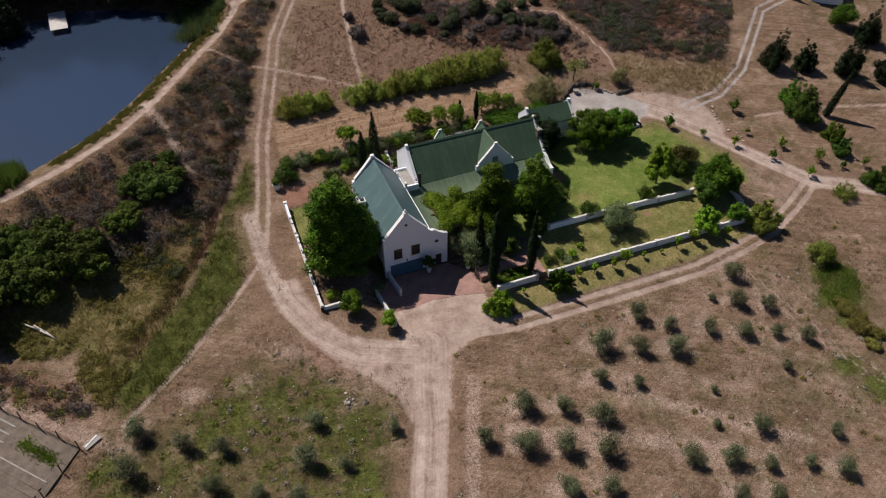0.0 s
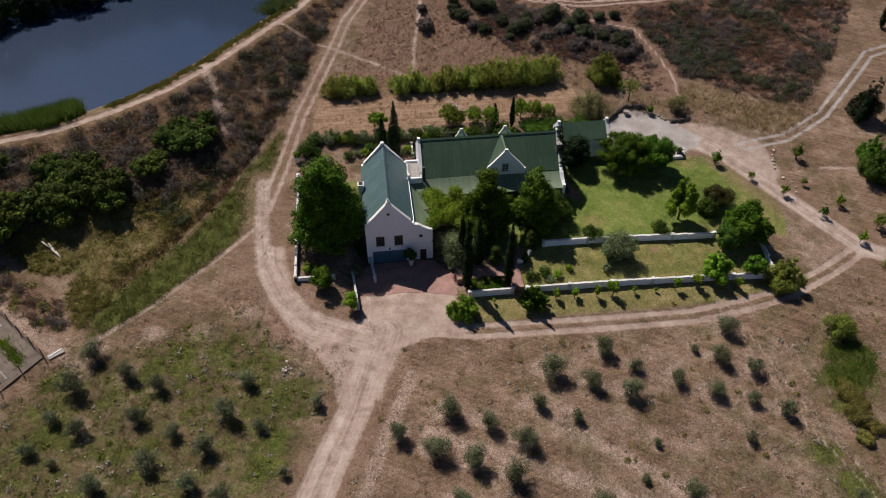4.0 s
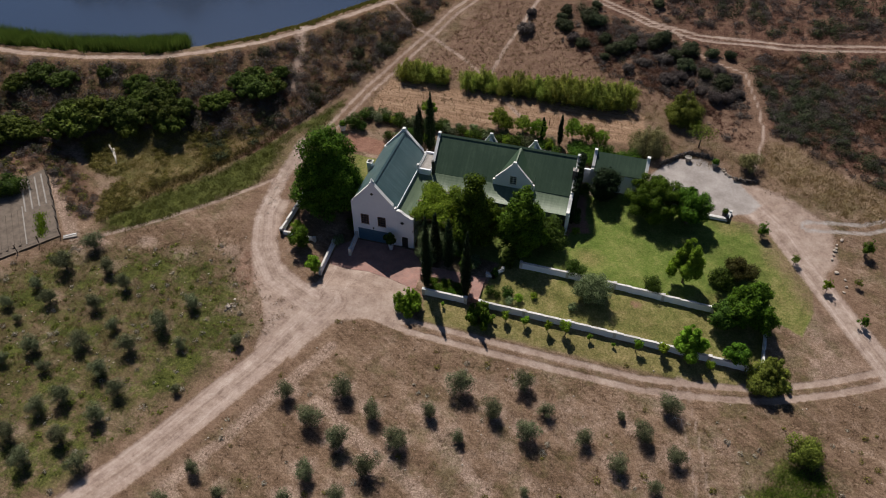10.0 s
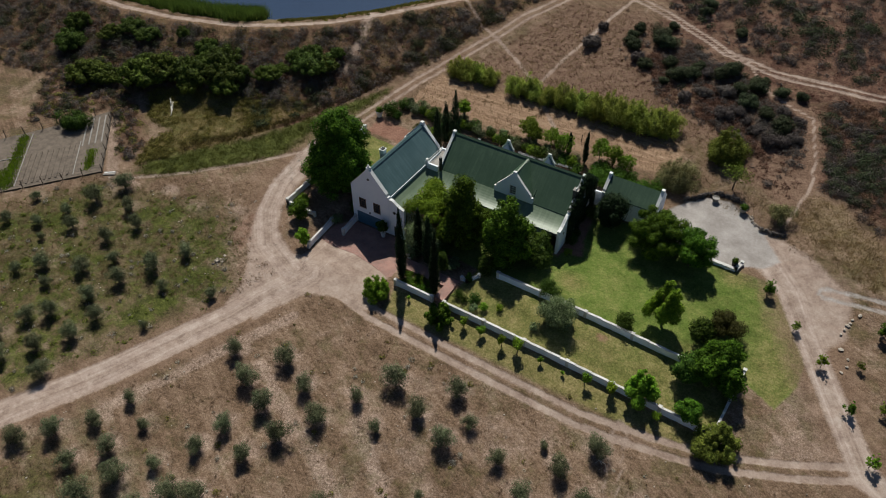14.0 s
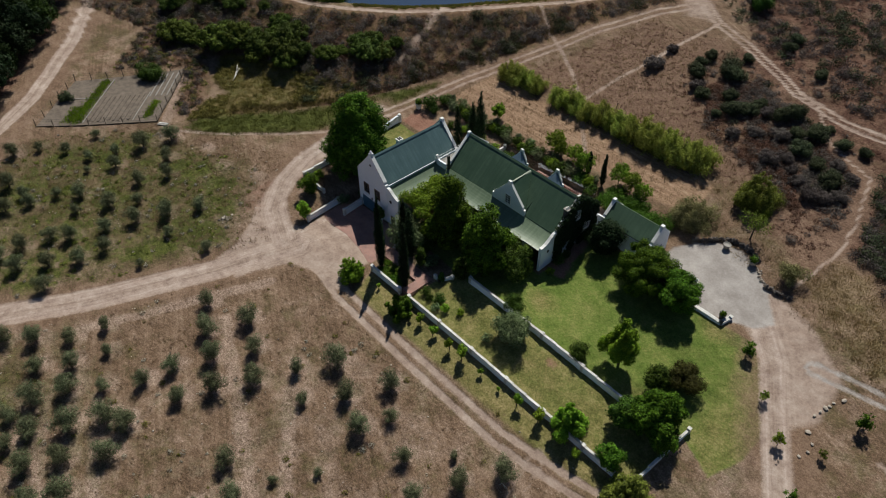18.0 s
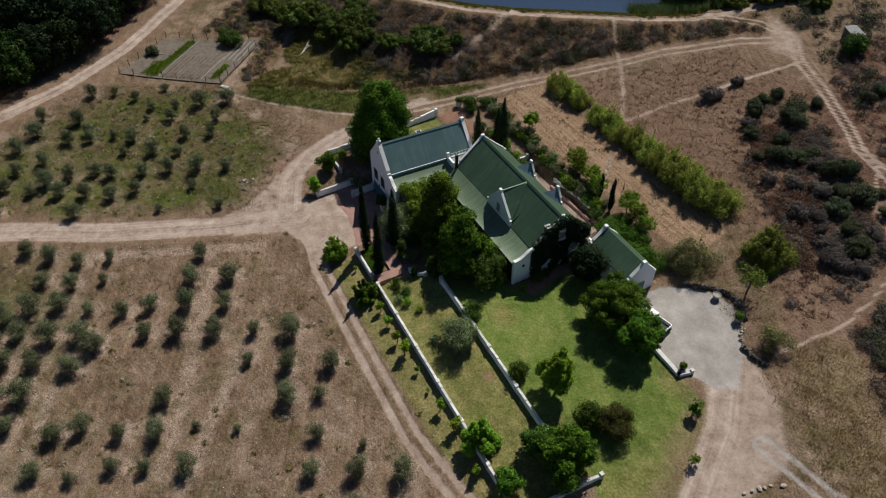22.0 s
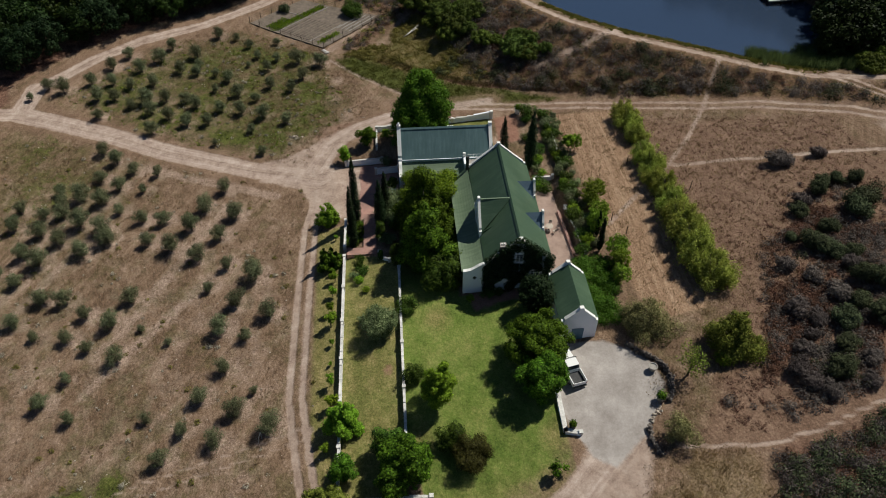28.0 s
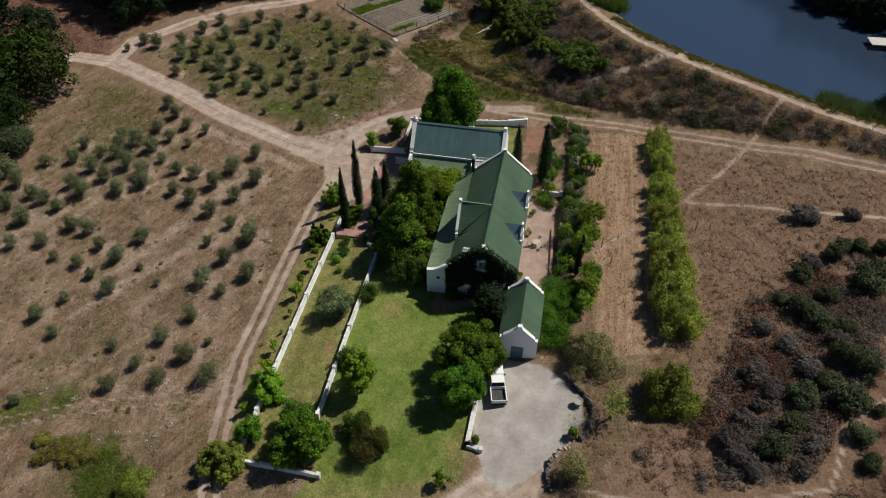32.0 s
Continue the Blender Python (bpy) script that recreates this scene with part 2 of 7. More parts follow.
GLASS, _n, _l, _p = nodes_of("window_glass")
_p.inputs["Base Color"].default_value, _p.inputs["Roughness"].default_value = (0.02, 0.028, 0.035, 1), 0.06
# the blue base colour carries part of the sky's reflection
WATER, _n, _l, _p = nodes_of("sky_tinted_pond_water")
_p.inputs["Base Color"].default_value, _p.inputs["Roughness"].default_value, _p.inputs["IOR"].default_value = (0.024, 0.042, 0.08, 1), 0.17, 1.9
bump_of(_n, _l, _p, noise_of(_n, _l, 0.5, 3), 0.02, 0.05)


def brick_material():
    m, N, L, p = nodes_of("red_brick_paving")
    b = N.new("ShaderNodeTexBrick")
    L.new(N.new("ShaderNodeNewGeometry").outputs["Position"], b.inputs["Vector"])
    b.inputs["Scale"].default_value = 4.4
    b.inputs["Color1"].default_value, b.inputs["Color2"].default_value, b.inputs["Mortar"].default_value = (0.24, 0.12, 0.1, 1), (0.36, 0.205, 0.172, 1), (0.24, 0.19, 0.17, 1)
    wear = ramp(N, L, noise_of(N, L, 0.7, 5), ((0.3, (0.7, 0.7, 0.7)), (0.7, (1.3, 1.25, 1.2))))
    L.new(mix_of(N, L, 0.9, b.outputs["Color"], wear, "MULTIPLY"), p.inputs["Base Color"])
    p.inputs["Roughness"].default_value = 0.85
    bump_of(N, L, p, b.outputs["Fac"], -0.4, 0.01)
    return m


BRICK = brick_material()
OLIVE_LEAF = leaf_stuff("olive_leaves", (0.055, 0.07, 0.034), (0.18, 0.195, 0.105), 0.15)
TREE_LEAF = leaf_stuff("broad_green_leaves", (0.016, 0.042, 0.004), (0.112, 0.198, 0.016), 0.1)
DARK_LEAF = leaf_stuff("deep_green_leaves", (0.01, 0.026, 0.005), (0.085, 0.145, 0.02), 0.08)
WOOD_LEAF = leaf_stuff("woodland_leaves", (0.005, 0.012, 0.003), (0.028, 0.048, 0.011), 0.06)
LIGHT_LEAF = leaf_stuff("fresh_green_leaves", (0.09, 0.165, 0.012), (0.25, 0.38, 0.035), 0.3)
CYPRESS_LEAF = leaf_stuff("cypress_needles", (0.006, 0.014, 0.006), (0.026, 0.042, 0.016), 0.06)
RED_LEAF = leaf_stuff("dark_bronze_leaves", (0.02, 0.022, 0.006), (0.088, 0.09, 0.022), 0.15)
GREY_LEAF = leaf_stuff("grey_green_leaves", (0.04, 0.07, 0.022), (0.24, 0.29, 0.14), 0.15)
WILLOW_LEAF = leaf_stuff("feathery_yellow_green_leaves", (0.17, 0.215, 0.03), (0.46, 0.5, 0.12), 0.45)
HEATH_GREY = leaf_stuff("grey_heath", (0.088, 0.074, 0.068), (0.152, 0.128, 0.118), 0.28)
HEATH_BROWN = leaf_stuff("rusty_heath", (0.105, 0.056, 0.037), (0.2, 0.115, 0.078), 0.28)
HEATH_GREEN = leaf_stuff("dark_green_heath", (0.028, 0.038, 0.018), (0.082, 0.096, 0.047), 0.1)
REED = leaf_stuff("green_reeds", (0.055, 0.125, 0.02), (0.19, 0.29, 0.06), 0.3)
BUSH_LEAF = leaf_stuff("yellow_green_bush_leaves", (0.06, 0.085, 0.014), (0.24, 0.29, 0.05), 0.22)
DULL_LEAF = leaf_stuff("dull_olive_bush_leaves", (0.09, 0.09, 0.036), (0.27, 0.25, 0.11), 0.25)
MARSH_LEAF = leaf_stuff("marsh_scrub_leaves", (0.085, 0.085, 0.02), (0.25, 0.225, 0.06), 0.28)
PALE_WEED = leaf_stuff("pale_dry_weeds", (0.24, 0.22, 0.17), (0.46, 0.43, 0.35), 0.2)
VINE_LEAF = leaf_stuff("bright_vine_leaves", (0.065, 0.135, 0.01), (0.225, 0.34, 0.03), 0.25)

# ---------------------------------------------------------------- the lie of the land
CREST = [(-125, 12), (-98, 10.8), (-80, 10.6), (-68, 12.4), (-56, 16), (-49, 20.3), (-42, 26), (-35.5, 34), (-29, 44), (-23, 53), (-18, 63), (-12, 75)]
WATER_LEVEL = 8.8
FAR_BANK = [(-140, 44), (-100, 48), (-84, 54), (-70, 62), (-58, 71.5), (-46, 74), (-36, 71), (-28, 65), (-22, 69), (-12, 76), (-12, 160), (-140, 160)]


def along(x, y, line):
    """Distance to a line of points, and the side (left is plus)."""
    best, side = np.full(np.shape(x), 1e9), np.zeros(np.shape(x))
    for (ax, ay), (bx, by) in zip(line, line[1:]):
        dx, dy = bx - ax, by - ay
        s = np.clip(((x - ax) * dx + (y - ay) * dy) / (dx * dx + dy * dy), 0, 1)
        d = np.hypot(x - ax - s * dx, y - ay - s * dy)
        cross = dx * (y - ay) - dy * (x - ax)
        near = d < best
        best, side = np.where(near, d, best), np.where(near, np.sign(cross), side)
    return best, side


def inside(x, y, ring):
    """Signed distance to a closed outline, plus within."""
    d, _ = along(x, y, ring + ring[:1])
    within = np.zeros(np.shape(x), bool)
    for (ax, ay), (bx, by) in zip(ring, ring[1:] + ring[:1]):
        cut = (ay > y) != (by > y)
        within ^= cut & (x < (bx - ax) * (y - ay) / (by - ay + 1e-12) + ax)
    return np.where(within, d, -d)


def ease(v, lo, hi):
    t = np.clip((v - lo) / (hi - lo), 0, 1)
    return t * t * (3 - 2 * t)


YARD = [(-14.2, -15.4), (-0.2, -15.2), (-0.2, -9), (-3, -6), (-12, -6), (-14.2, -9.5)]
FORECOURT = [(-13.7, -13.0), (-11.0, -13.3), (-7.6, -13.0), (-4.0, -13.5), (-0.3, -14.5), (-0.3, -10.2), (-3.0, -7.0), (-11.9, -7.0), (-13.8, -9.6)]
TERRACE = [(-3.6, 11.0), (17.5, 11.0), (18.3, 16.2), (-3.6, 15.6)]


def height(x, y):
    x, y = np.asarray(x, float), np.asarray(y, float)
    u, v = np.clip(x, -130, 130) / 50, np.clip(y, -110, 110) / 50
    z = 1.065 - 1.244 * u + 5.548 * v + 0.528 * u * u + 1.928 * u * v + 1.634 * v * v
    z = z + 1.1 * np.exp(-((x - 18) / 22) ** 2 - ((y + 9) / 9) ** 2)
    z = z + 0.12 * np.sin(x * 0.31 + 1.7 * np.sin(y * 0.13)) * np.sin(y * 0.27 + 0.6) * ease(np.hypot(x - 5, y - 2), 25, 40)
    k = ease(inside(x, y, YARD), -2.5, 0)
    z = z * (1 - k) - 0.3 * k
    k = ease(inside(x, y, TERRACE), -1.2, 0)
    z = z * (1 - k) + 2.3 * k
    d, side = along(x, y, CREST)
    s = d * side
    top = np.maximum(9.8, z)
    outer = np.maximum(z, 9.8 - 0.42 * np.maximum(-s - 1.8, 0))
    basin = np.maximum(np.maximum(top - 0.33 * np.maximum(s - 1.4, 0), 6.5), np.minimum(8.5 + 0.3 * inside(x, y, FAR_BANK), 18))
    return np.where(s > 0, basin, outer)


def gz(x, y):
    return float(height(x, y))


DRIVE = [(-10.5, -19.5), (-12.6, -24.5), (-14.4, -30), (-16.8, -35.3), (-20.4, -44), (-27.4, -57.5), (-33.9, -74), (-41.3, -73.2), (-50.5, -65), (-57, -57.5), (-62.2, -46), (-71, -33.6), (-86, -20), (-100, -10)]
DRIVE_BACK = [(-33.9, -74), (-34, -82), (-29, -95)]
WEST_DRIVE = [(-26.9, 9), (-26.7, 0), (-26, -7.5), (-23.3, -13.4), (-18.9, -17.9), (-12, -20.4)]
HUB = [(-27.2, -4), (-26.6, -9), (-24.6, -14), (-21.9, -18.9), (-19, -22), (-16.9, -25.5), (-16.4, -29), (-11.3, -29), (-10.8, -27), (-8.6, -22.3), (-4, -20.1), (0.5, -20.3), (-0.6, -17.4), (-1, -14.2), (-3, -12.9), (-7.8, -12.6), (-13.2, -12.9), (-13.2, -17.4), (-15.2, -17.6), (-19.6, -15.2), (-22, -11.4), (-23, -7), (-23.4, -4)]
NORTH_TRACK = [(-26.3, 4), (-24.3, 12), (-21.6, 25), (-16.8, 40), (-13.3, 51.5), (-8, 61.5), (-2.6, 68)]
UPPER_TRACK = [(-18, 64), (-10, 68), (-3, 68.5), (3, 64), (12, 60), (20, 56), (23.3, 53.8), (32, 51.4), (46.5, 50.8), (56, 52), (80, 54)]
LANE = [(-5, -19.4), (0.7, -20.3), (15, -20.4), (30, -20.3), (37, -19.1), (44.7, -17.5), (51.5, -14.6), (57.5, -11.5)]
EAST_ROAD = [(40, 15), (46, 8.8), (51.5, 0), (58.9, -11.2), (64, -13.5), (75, -20), (100, -34)]
EAST_FORK = [(49.8, 11.0), (57.3, 12.2), (65.8, 16.8), (74.3, 24.5), (81, 30.7), (96, 34)]
TRAIL = [(42.2, 20), (42.7, 22.3), (43.6, 28.5), (42.7, 34.8), (41.4, 38.8), (40.4, 42.8), (36.5, 44.4), (32.6, 46.5), (30, 49.5), (27.4, 52.6), (23, 54.4)]
PATHS = [[(-26.4, 48.3), (-15, 42), (-8.5, 37.6), (-2.6, 32.8), (2.9, 26.7), (8, 21.5)], [(-2.2, 33.5), (-1.3, 41.2), (0, 49), (1.4, 57), (3, 64)], [(-46, -19), (-38.6, -12.6), (-30.3, -3.5), (-26.5, 1)], [(60, 5), (75, 3), (95, -3)], [(18.2, 13.4), (18.0, 11.8), (18.6, 10.4), (19.8, 9.7), (21.2, 9.8)]]
JUNCTION = [(-11.8, 71.5), (-9.4, 71.8), (-1.7, 69.4), (3.0, 63.9), (0.1, 63.7), (-3.5, 62.8), (-5.3, 65.7)]
GRAVEL = [(27.0, 9.6), (27.5, 16), (29.6, 18.8), (31.5, 20.4), (34.5, 21.0), (37.4, 19.6), (40.4, 17.3), (43.5, 13.5), (42, 11.6), (38.8, 10.2), (35.4, 9.3)]
APRON = [(38, 18.5), (41, 18), (47, 16), (53, 11.5), (53.5, 5), (50.5, 1.5), (47, 6.8), (43, 9.8), (40, 12)]
DITCH = [(-19.5, 46.3), (-22, 36.4), (-25.9, 25.5), (-29.3, 15.7), (-34, 5.1), (-38.9, -2), (-44.5, -9.8)]
RUBBLE = [(-37.7, 33.6), (-34.9, 26.4), (-32.9, 19.2)]
LAWN = [(9.5, -7.6), (37.5, -7.6), (43.8, -6), (48.5, -8), (50, -4), (50, 0.4), (47.2, 5.3), (43, 9.6), (39, 9.4), (35.3, 9.0), (27, 9.3), (24, 10.8), (17.6, 9.5), (17.6, 0), (2, 0.3), (-1, -7)]
LOWER_LAWN = [(8, -14.9), (43.6, -14.9), (43.6, -7.6), (9.5, -7.6)]
WEST_LAWN = [(-21.3, 1.5), (-12.3, 0.5), (-12.2, 8.3), (-21.3, 8.6)]
VERGE = [(1, -15.2), (44, -15.2), (46, -17), (38, -18.4), (2, -19.2)]
MOWN = [(-20, 18.8), (14, 21.2), (26, 22), (25, 28.8), (-2, 28.6), (-19, 28.5)]
KITCHEN_GARDEN = [(-62.3, -36.4), (-50.4, -20.6), (-61.5, -9.2), (-71.0, -26)]
GREEN_STRIP = [(-46.7, -18.4), (-46.8, -14.6), (-43.4, -10.4), (-40.5, -5.8), (-35.8, -0.4), (-32.6, 6.2), (-29, 13.5), (-24.5, 21), (-23.8, 13), (-25.6, 4), (-27.9, 0.6), (-31.7, -4.7), (-37.8, -12.0), (-42.6, -16.4)]
OLIVE_SPOTS = []
MARSH = [(-47.4, -17.0), (-50.3, -11.9), (-50.1, -7.6), (-55.8, -6.9), (-60.5, -1.7), (-52.4, 2.2), (-43.8, 6.1), (-33, 11.0), (-35.7, 0.8), (-40.3, -5.7), (-43.4, -10.6), (-46.9, -14.9)]
SEDGE = [(-43.3, 0.6), (-41.1, 5.6), (-35.0, 9.6), (-33.8, 6.4), (-37.7, 0.8)]
RUST = [(-79.3, -8.5), (-68.9, -1.3), (-57.0, -7.5), (-50.4, -11.8), (-49, -16.5), (-52.1, -16.6), (-58.2, -11.3), (-62.5, -8.5), (-70.6, -19.2)]
BARE_STRIPS = [[(-6.1, -33.9), (5.3, -38.8), (14.9, -43.4), (20.3, -46.6)], [(-10.4, -52.6), (-4.7, -55.0), (5.5, -60.1), (14, -65)], [(-6.2, -50.8), (5.1, -56.6), (15, -61)], [(-10.3, -55.9), (-2.0, -59.8), (8, -65)], [(8.5, -33.6), (14.3, -38.1), (25.9, -46.5)], [(-61.1, -9.5), (-55.3, -14.4), (-50.1, -19.0), (-45.1, -23.2)], [(-7.5, -26), (-12, -36), (-17, -48)]]
GREEN_SPOTS = [(-34.6, -21.1), (-30.3, -20.9), (-40, -34.1), (-36.4, -32.9), (-23.1, -28.5), (-23.4, -33.6), (-24.2, -36.4), (-28.1, -50.7), (-37.7, -23.3), (-43.6, -38.6), (40.5, -45), (46.5, -30), (46, -27), (-48, -24), (-42, -27), (39.9, -43.8), (38.4, -40), (44, -30.6), (44.5, -34), (-34.5, -23.4), (-47, -31), (-52, -36)]
OLD_TYRE = [(42.5, -45.9), (38.9, -36.7), (36.5, -26.7), (34.4, -18.8)]
GREEN_ORCHARD = [(-50, -22), (-28, -14), (-16, -26), (-22, -44), (-38, -68), (-56, -50), (-58, -34)]
EMBANKMENT = [(-130, -22), (-64, -4), (-50, 3), (-36, 7), (-30, 13), (-24, 27), (-18, 43), (-14.6, 52), (-10, 61), (-6.5, 66), (-12, 71), (-18.5, 61), (-27, 47), (-41, 26.5), (-56, 16), (-130, 6)]
SLOPE = [(-16, 31), (26, 31.5), (33, 30), (38, 24), (44, 22), (44, 44), (30, 49), (5, 60), (-8, 58)]
GOLD = [(42.8, 21), (43.6, 27), (48.6, 26.8), (51.9, 23.6), (57.5, 20.8), (64, 19.4), (63, 16.6), (58.5, 13.6), (53.8, 13.4), (48, 17.5)]
HEATH_EAST = [(44.4, 28.5), (43.6, 34.8), (42.4, 38.8), (41.5, 43), (42, 48), (60, 49), (84, 46), (74, 31), (66, 22), (63.5, 20.1), (57.5, 21.4), (51.9, 24.3), (48.6, 27.6)]
HEATH = [(6, 47), (14, 40), (26, 34.5), (30, 33.5), (36, 25.5), (42, 27), (43.6, 28), (48.6, 27.6), (51.9, 24.3), (57.5, 21.4), (63.5, 20.1), (74, 31), (84, 44), (60, 70), (20, 100), (2, 72), (10, 62)]
HEATH_CORE = [(17.2, 39), (11.2, 47.1), (13, 51), (16.8, 52.7), (28.1, 48.8), (32.4, 45.2), (40, 43.2), (41.6, 31.8), (34.8, 31.2), (26.5, 35.7)]


def masks(x, y):
    def strip(line, half, soft):
        return 1 - ease(along(x, y, line)[0], half - soft, half + soft)

    def ruts(line, gauge=0.78, half=0.42, soft=0.3):
        return 1 - ease(np.abs(along(x, y, line)[0] - gauge), half - soft, half + soft)

    def area(ring, soft=0.7):
        return ease(inside(x, y, ring), -soft, soft)

    top = np.maximum
    dirt = top(top(strip(DRIVE[:8], 1.95, 0.6), strip(DRIVE[7:], 1.4, 0.5)), strip(DRIVE_BACK, 1.8, 0.7))
    dirt = top(dirt, top(0.76 * strip(WEST_DRIVE, 1.15, 0.9), area(HUB, 1.0)))
    dirt = top(dirt, top(0.7 * ruts(NORTH_TRACK), 0.84 * ruts(UPPER_TRACK, 0.62, 0.34)))
    dirt = top(dirt, top(0.8 * strip(CREST, 0.7, 0.6), 1.0 * ruts(LANE)))
    dirt = top(dirt, top(0.95 * strip(EAST_ROAD, 1.55, 0.7), 0.9 * strip(TRAIL, 0.24, 0.24)))
    dirt = top(dirt, 0.9 * area(APRON, 1.2))
    dirt = top(dirt, 0.72 * area(JUNCTION, 2.5))
    dirt = top(dirt, 0.55 * ruts(OLD_TYRE, 0.7, 0.3, 0.3))
    dirt = top(dirt, 0.62 * strip(RUBBLE, 1.2, 1.0))
    for k, line in enumerate(PATHS):
        dirt = top(dirt, (0.72 if k == 2 else 0.82) * strip(line, 0.4, 0.4))
    margin = top(top(strip(DRIVE, 3.8, 1.8), strip(WEST_DRIVE, 3.4, 1.8)), top(area(HUB, 3.5), strip(EAST_ROAD, 4.0, 2.5)))
    margin = 0.75 * top(margin, top(0.5 * strip(LANE, 1.6, 0.8), strip(NORTH_TRACK, 2.0, 0.8)))
    margin = top(margin, 0.85 * area(SLOPE, 3))
    gravel = top(area(GRAVEL), 0.68 * ruts(EAST_FORK, 0.75, 0.4))
    lawn = top(top(area(LAWN, 0.5), area(WEST_LAWN, 0.5)), 0.95 * area(LOWER_LAWN, 0.3))
    parched = top(0.68 * area(LOWER_LAWN, 0.4), 0.8 * area(VERGE, 0.8))
    parched = top(parched, top(0.36 * area(GOLD, 1.6), 0.55 * area(WEST_LAWN, 0.5)))
    parched = top(parched, area(LAWN, 0.5) * (0.2 + 0.4 * ease(x, 40, 48)))
    for gx, gy in ((39, 8.2), (44, 7), (38, -6), (21, -3.2), (46, -3)):
        parched = top(parched, 0.7 * np.exp(-((x - gx) / 3.0) ** 2 - ((y - gy) / 2.0) ** 2))
    parched = top(parched, top(0.52 * area(MARSH, 1.5), 0.3 * area(EMBANKMENT, 2)))
    lawn = top(lawn, 0.62 * area(VERGE, 0.8))
    green = top(1.0 * area(GREEN_STRIP, 2), top(0.85 * area(MARSH, 2), 0.62 * area(GREEN_ORCHARD, 6)))
    green = top(green, 0.7 * np.exp(-((x - 47.5) / 4.2) ** 2 - ((y + 29) / 7.5) ** 2))
    green = top(green, 0.4 * np.exp(-((x - 52) / 7.0) ** 2 - ((y - 15.5) / 2.2) ** 2))
    for gx, gy, wide, k in ((-14, -62, 16, 0.5), (8, -58, 14, 0.36), (-22, -68, 9, 0.58), (30, -45, 10, 0.3), (24, 48, 9, 0.4), (10, 50, 7, 0.3), (-62, -58, 10, 0.3)):
        green = top(green, k * np.exp(-((x - gx) / wide) ** 2 - ((y - gy) / wide) ** 2))
    for gx, gy in GREEN_SPOTS:
        green = top(green, 0.9 * np.exp(-((x - gx) / 2.8) ** 2 - ((y - gy) / 2.4) ** 2))
    tilled = np.zeros(np.shape(x))
    for way in BARE_STRIPS:
        tilled = top(tilled, 0.95 * strip(way, 0.8, 0.8))
    tilled = top(tilled, 0.7 * area([(-27.5, -16), (-25.1, -12), (-20.0, -19.5), (-16.5, -25), (-22.1, -23.8)], 2.5))
    for gx, gy, wide in ((-38.7, -17.6, 2.2), (-33.1, -18.1, 2.6), (-30.7, -22, 1.6), (-22.4, -24.9, 1.8), (-24.4, -27.3, 1.6), (-49, -45.6, 3.2), (-43, -37.7, 3.0), (-36.1, -35, 1.6), (-27.0, -15.5, 2.4), (-23.0, -21.0, 2.2)):
        tilled = top(tilled, 0.85 * np.exp(-((x - gx) / wide) ** 2 - ((y - gy) / (0.7 * wide)) ** 2))
    for ox, oy, k in OLIVE_SPOTS:
        tilled = top(tilled, min(1.05, 0.95 * k) * np.exp(-((x - ox + 0.4) / 2.0) ** 2 - ((y - oy - 0.9) / 1.5) ** 2))
    tilled = top(tilled, 0.34 * ease(x, 0, 12) * ease(-y, 21, 26) * ease(-x, -60, -45))
    tilled = top(tilled, 0.62 * area([(49, -1), (54.3, -4.8), (58, -10.8), (48.9, -14.6), (48.6, -8.4)], 1.5))
    near, side = along(x, y, WEST_DRIVE)
    for line in (DRIVE, DRIVE_BACK, EAST_ROAD, CREST):
        d2, s2 = along(x, y, line)
        near, side = np.where(d2 < near, d2, near), np.where(d2 < near, s2, side)
    across = np.clip(near, 0, 2.3) * side
    brush = top(0.75 * area(EMBANKMENT, 2), top(0.7 * area(HEATH, 3), top(0.85 * area(HEATH_CORE, 5), 0.66 * area(HEATH_EAST, 5))))
    brush = top(brush, 0.68 * area(SLOPE, 4))
    brush = top(brush, top(top(0.5 * area(MARSH, 3), top(0.66 * area(RUST, 3.5), 0.9 * area(SEDGE, 1))), 0.95 * area(FAR_BANK, 4)))
    off, hand = along(x, y, DRIVE[7:])
    brush = top(brush, 0.95 * ease(off * hand, 3.2, 6.5) * ease(-off, -45, -36))
    brush = top(brush, 0.95 * strip(DITCH, 0.7, 0.6))
    mown = area(MOWN, 0.8)
    red = top(0.75 * np.exp(-((x - 27.9) / 1.0) ** 2 - ((y + 9.3) / 0.7) ** 2), top(area([(-21.5, 9.4), (-14, 9.4), (-14.2, 12.6), (-21.6, 13.4)], 0.6), 0.8 * area([(17.4, 1.0), (20.6, 1.6), (19.4, 5.0), (18.9, 9.0), (17.4, 9.4)], 0.4) + 0.42 * area([(-26.5, -17), (-24.8, -13.2), (-20.6, -18.5), (-19.5, -23.5), (-22.5, -22.8)], 2)))
    return dict(dirt=dirt, gravel=gravel, lawn=lawn, parched=parched, green=green, brush=brush, mown=mown, red=red, margin=margin, tilled=tilled, across=across)


def axis_steps(lo, hi, step, reach):
    core = list(np.arange(lo, hi + 1e-6, step))
    out, s, v = [], step, hi
    while v < reach:
        s *= 1.25
        v += s
        out.append(v)
    back, s, v = [], step, lo
    while v > -reach:
        s *= 1.25
        v -= s
        back.append(v)
    return np.array(back[::-1] + core + out)


def fast_mesh(name, verts, faces, per):
    """A mesh from arrays of corners and of faces with per corners each."""
    me = bpy.data.meshes.new(name)
    me.vertices.add(len(verts))
    me.vertices.foreach_set("co", np.asarray(verts, np.float32).ravel())
    me.loops.add(len(faces) * per)
    me.loops.foreach_set("vertex_index", np.asarray(faces, np.int32).ravel())
    me.polygons.add(len(faces))
    me.polygons.foreach_set("loop_start", np.arange(len(faces), dtype=np.int32) * per)
    me.update(calc_edges=True)
    me.validate()
    return me


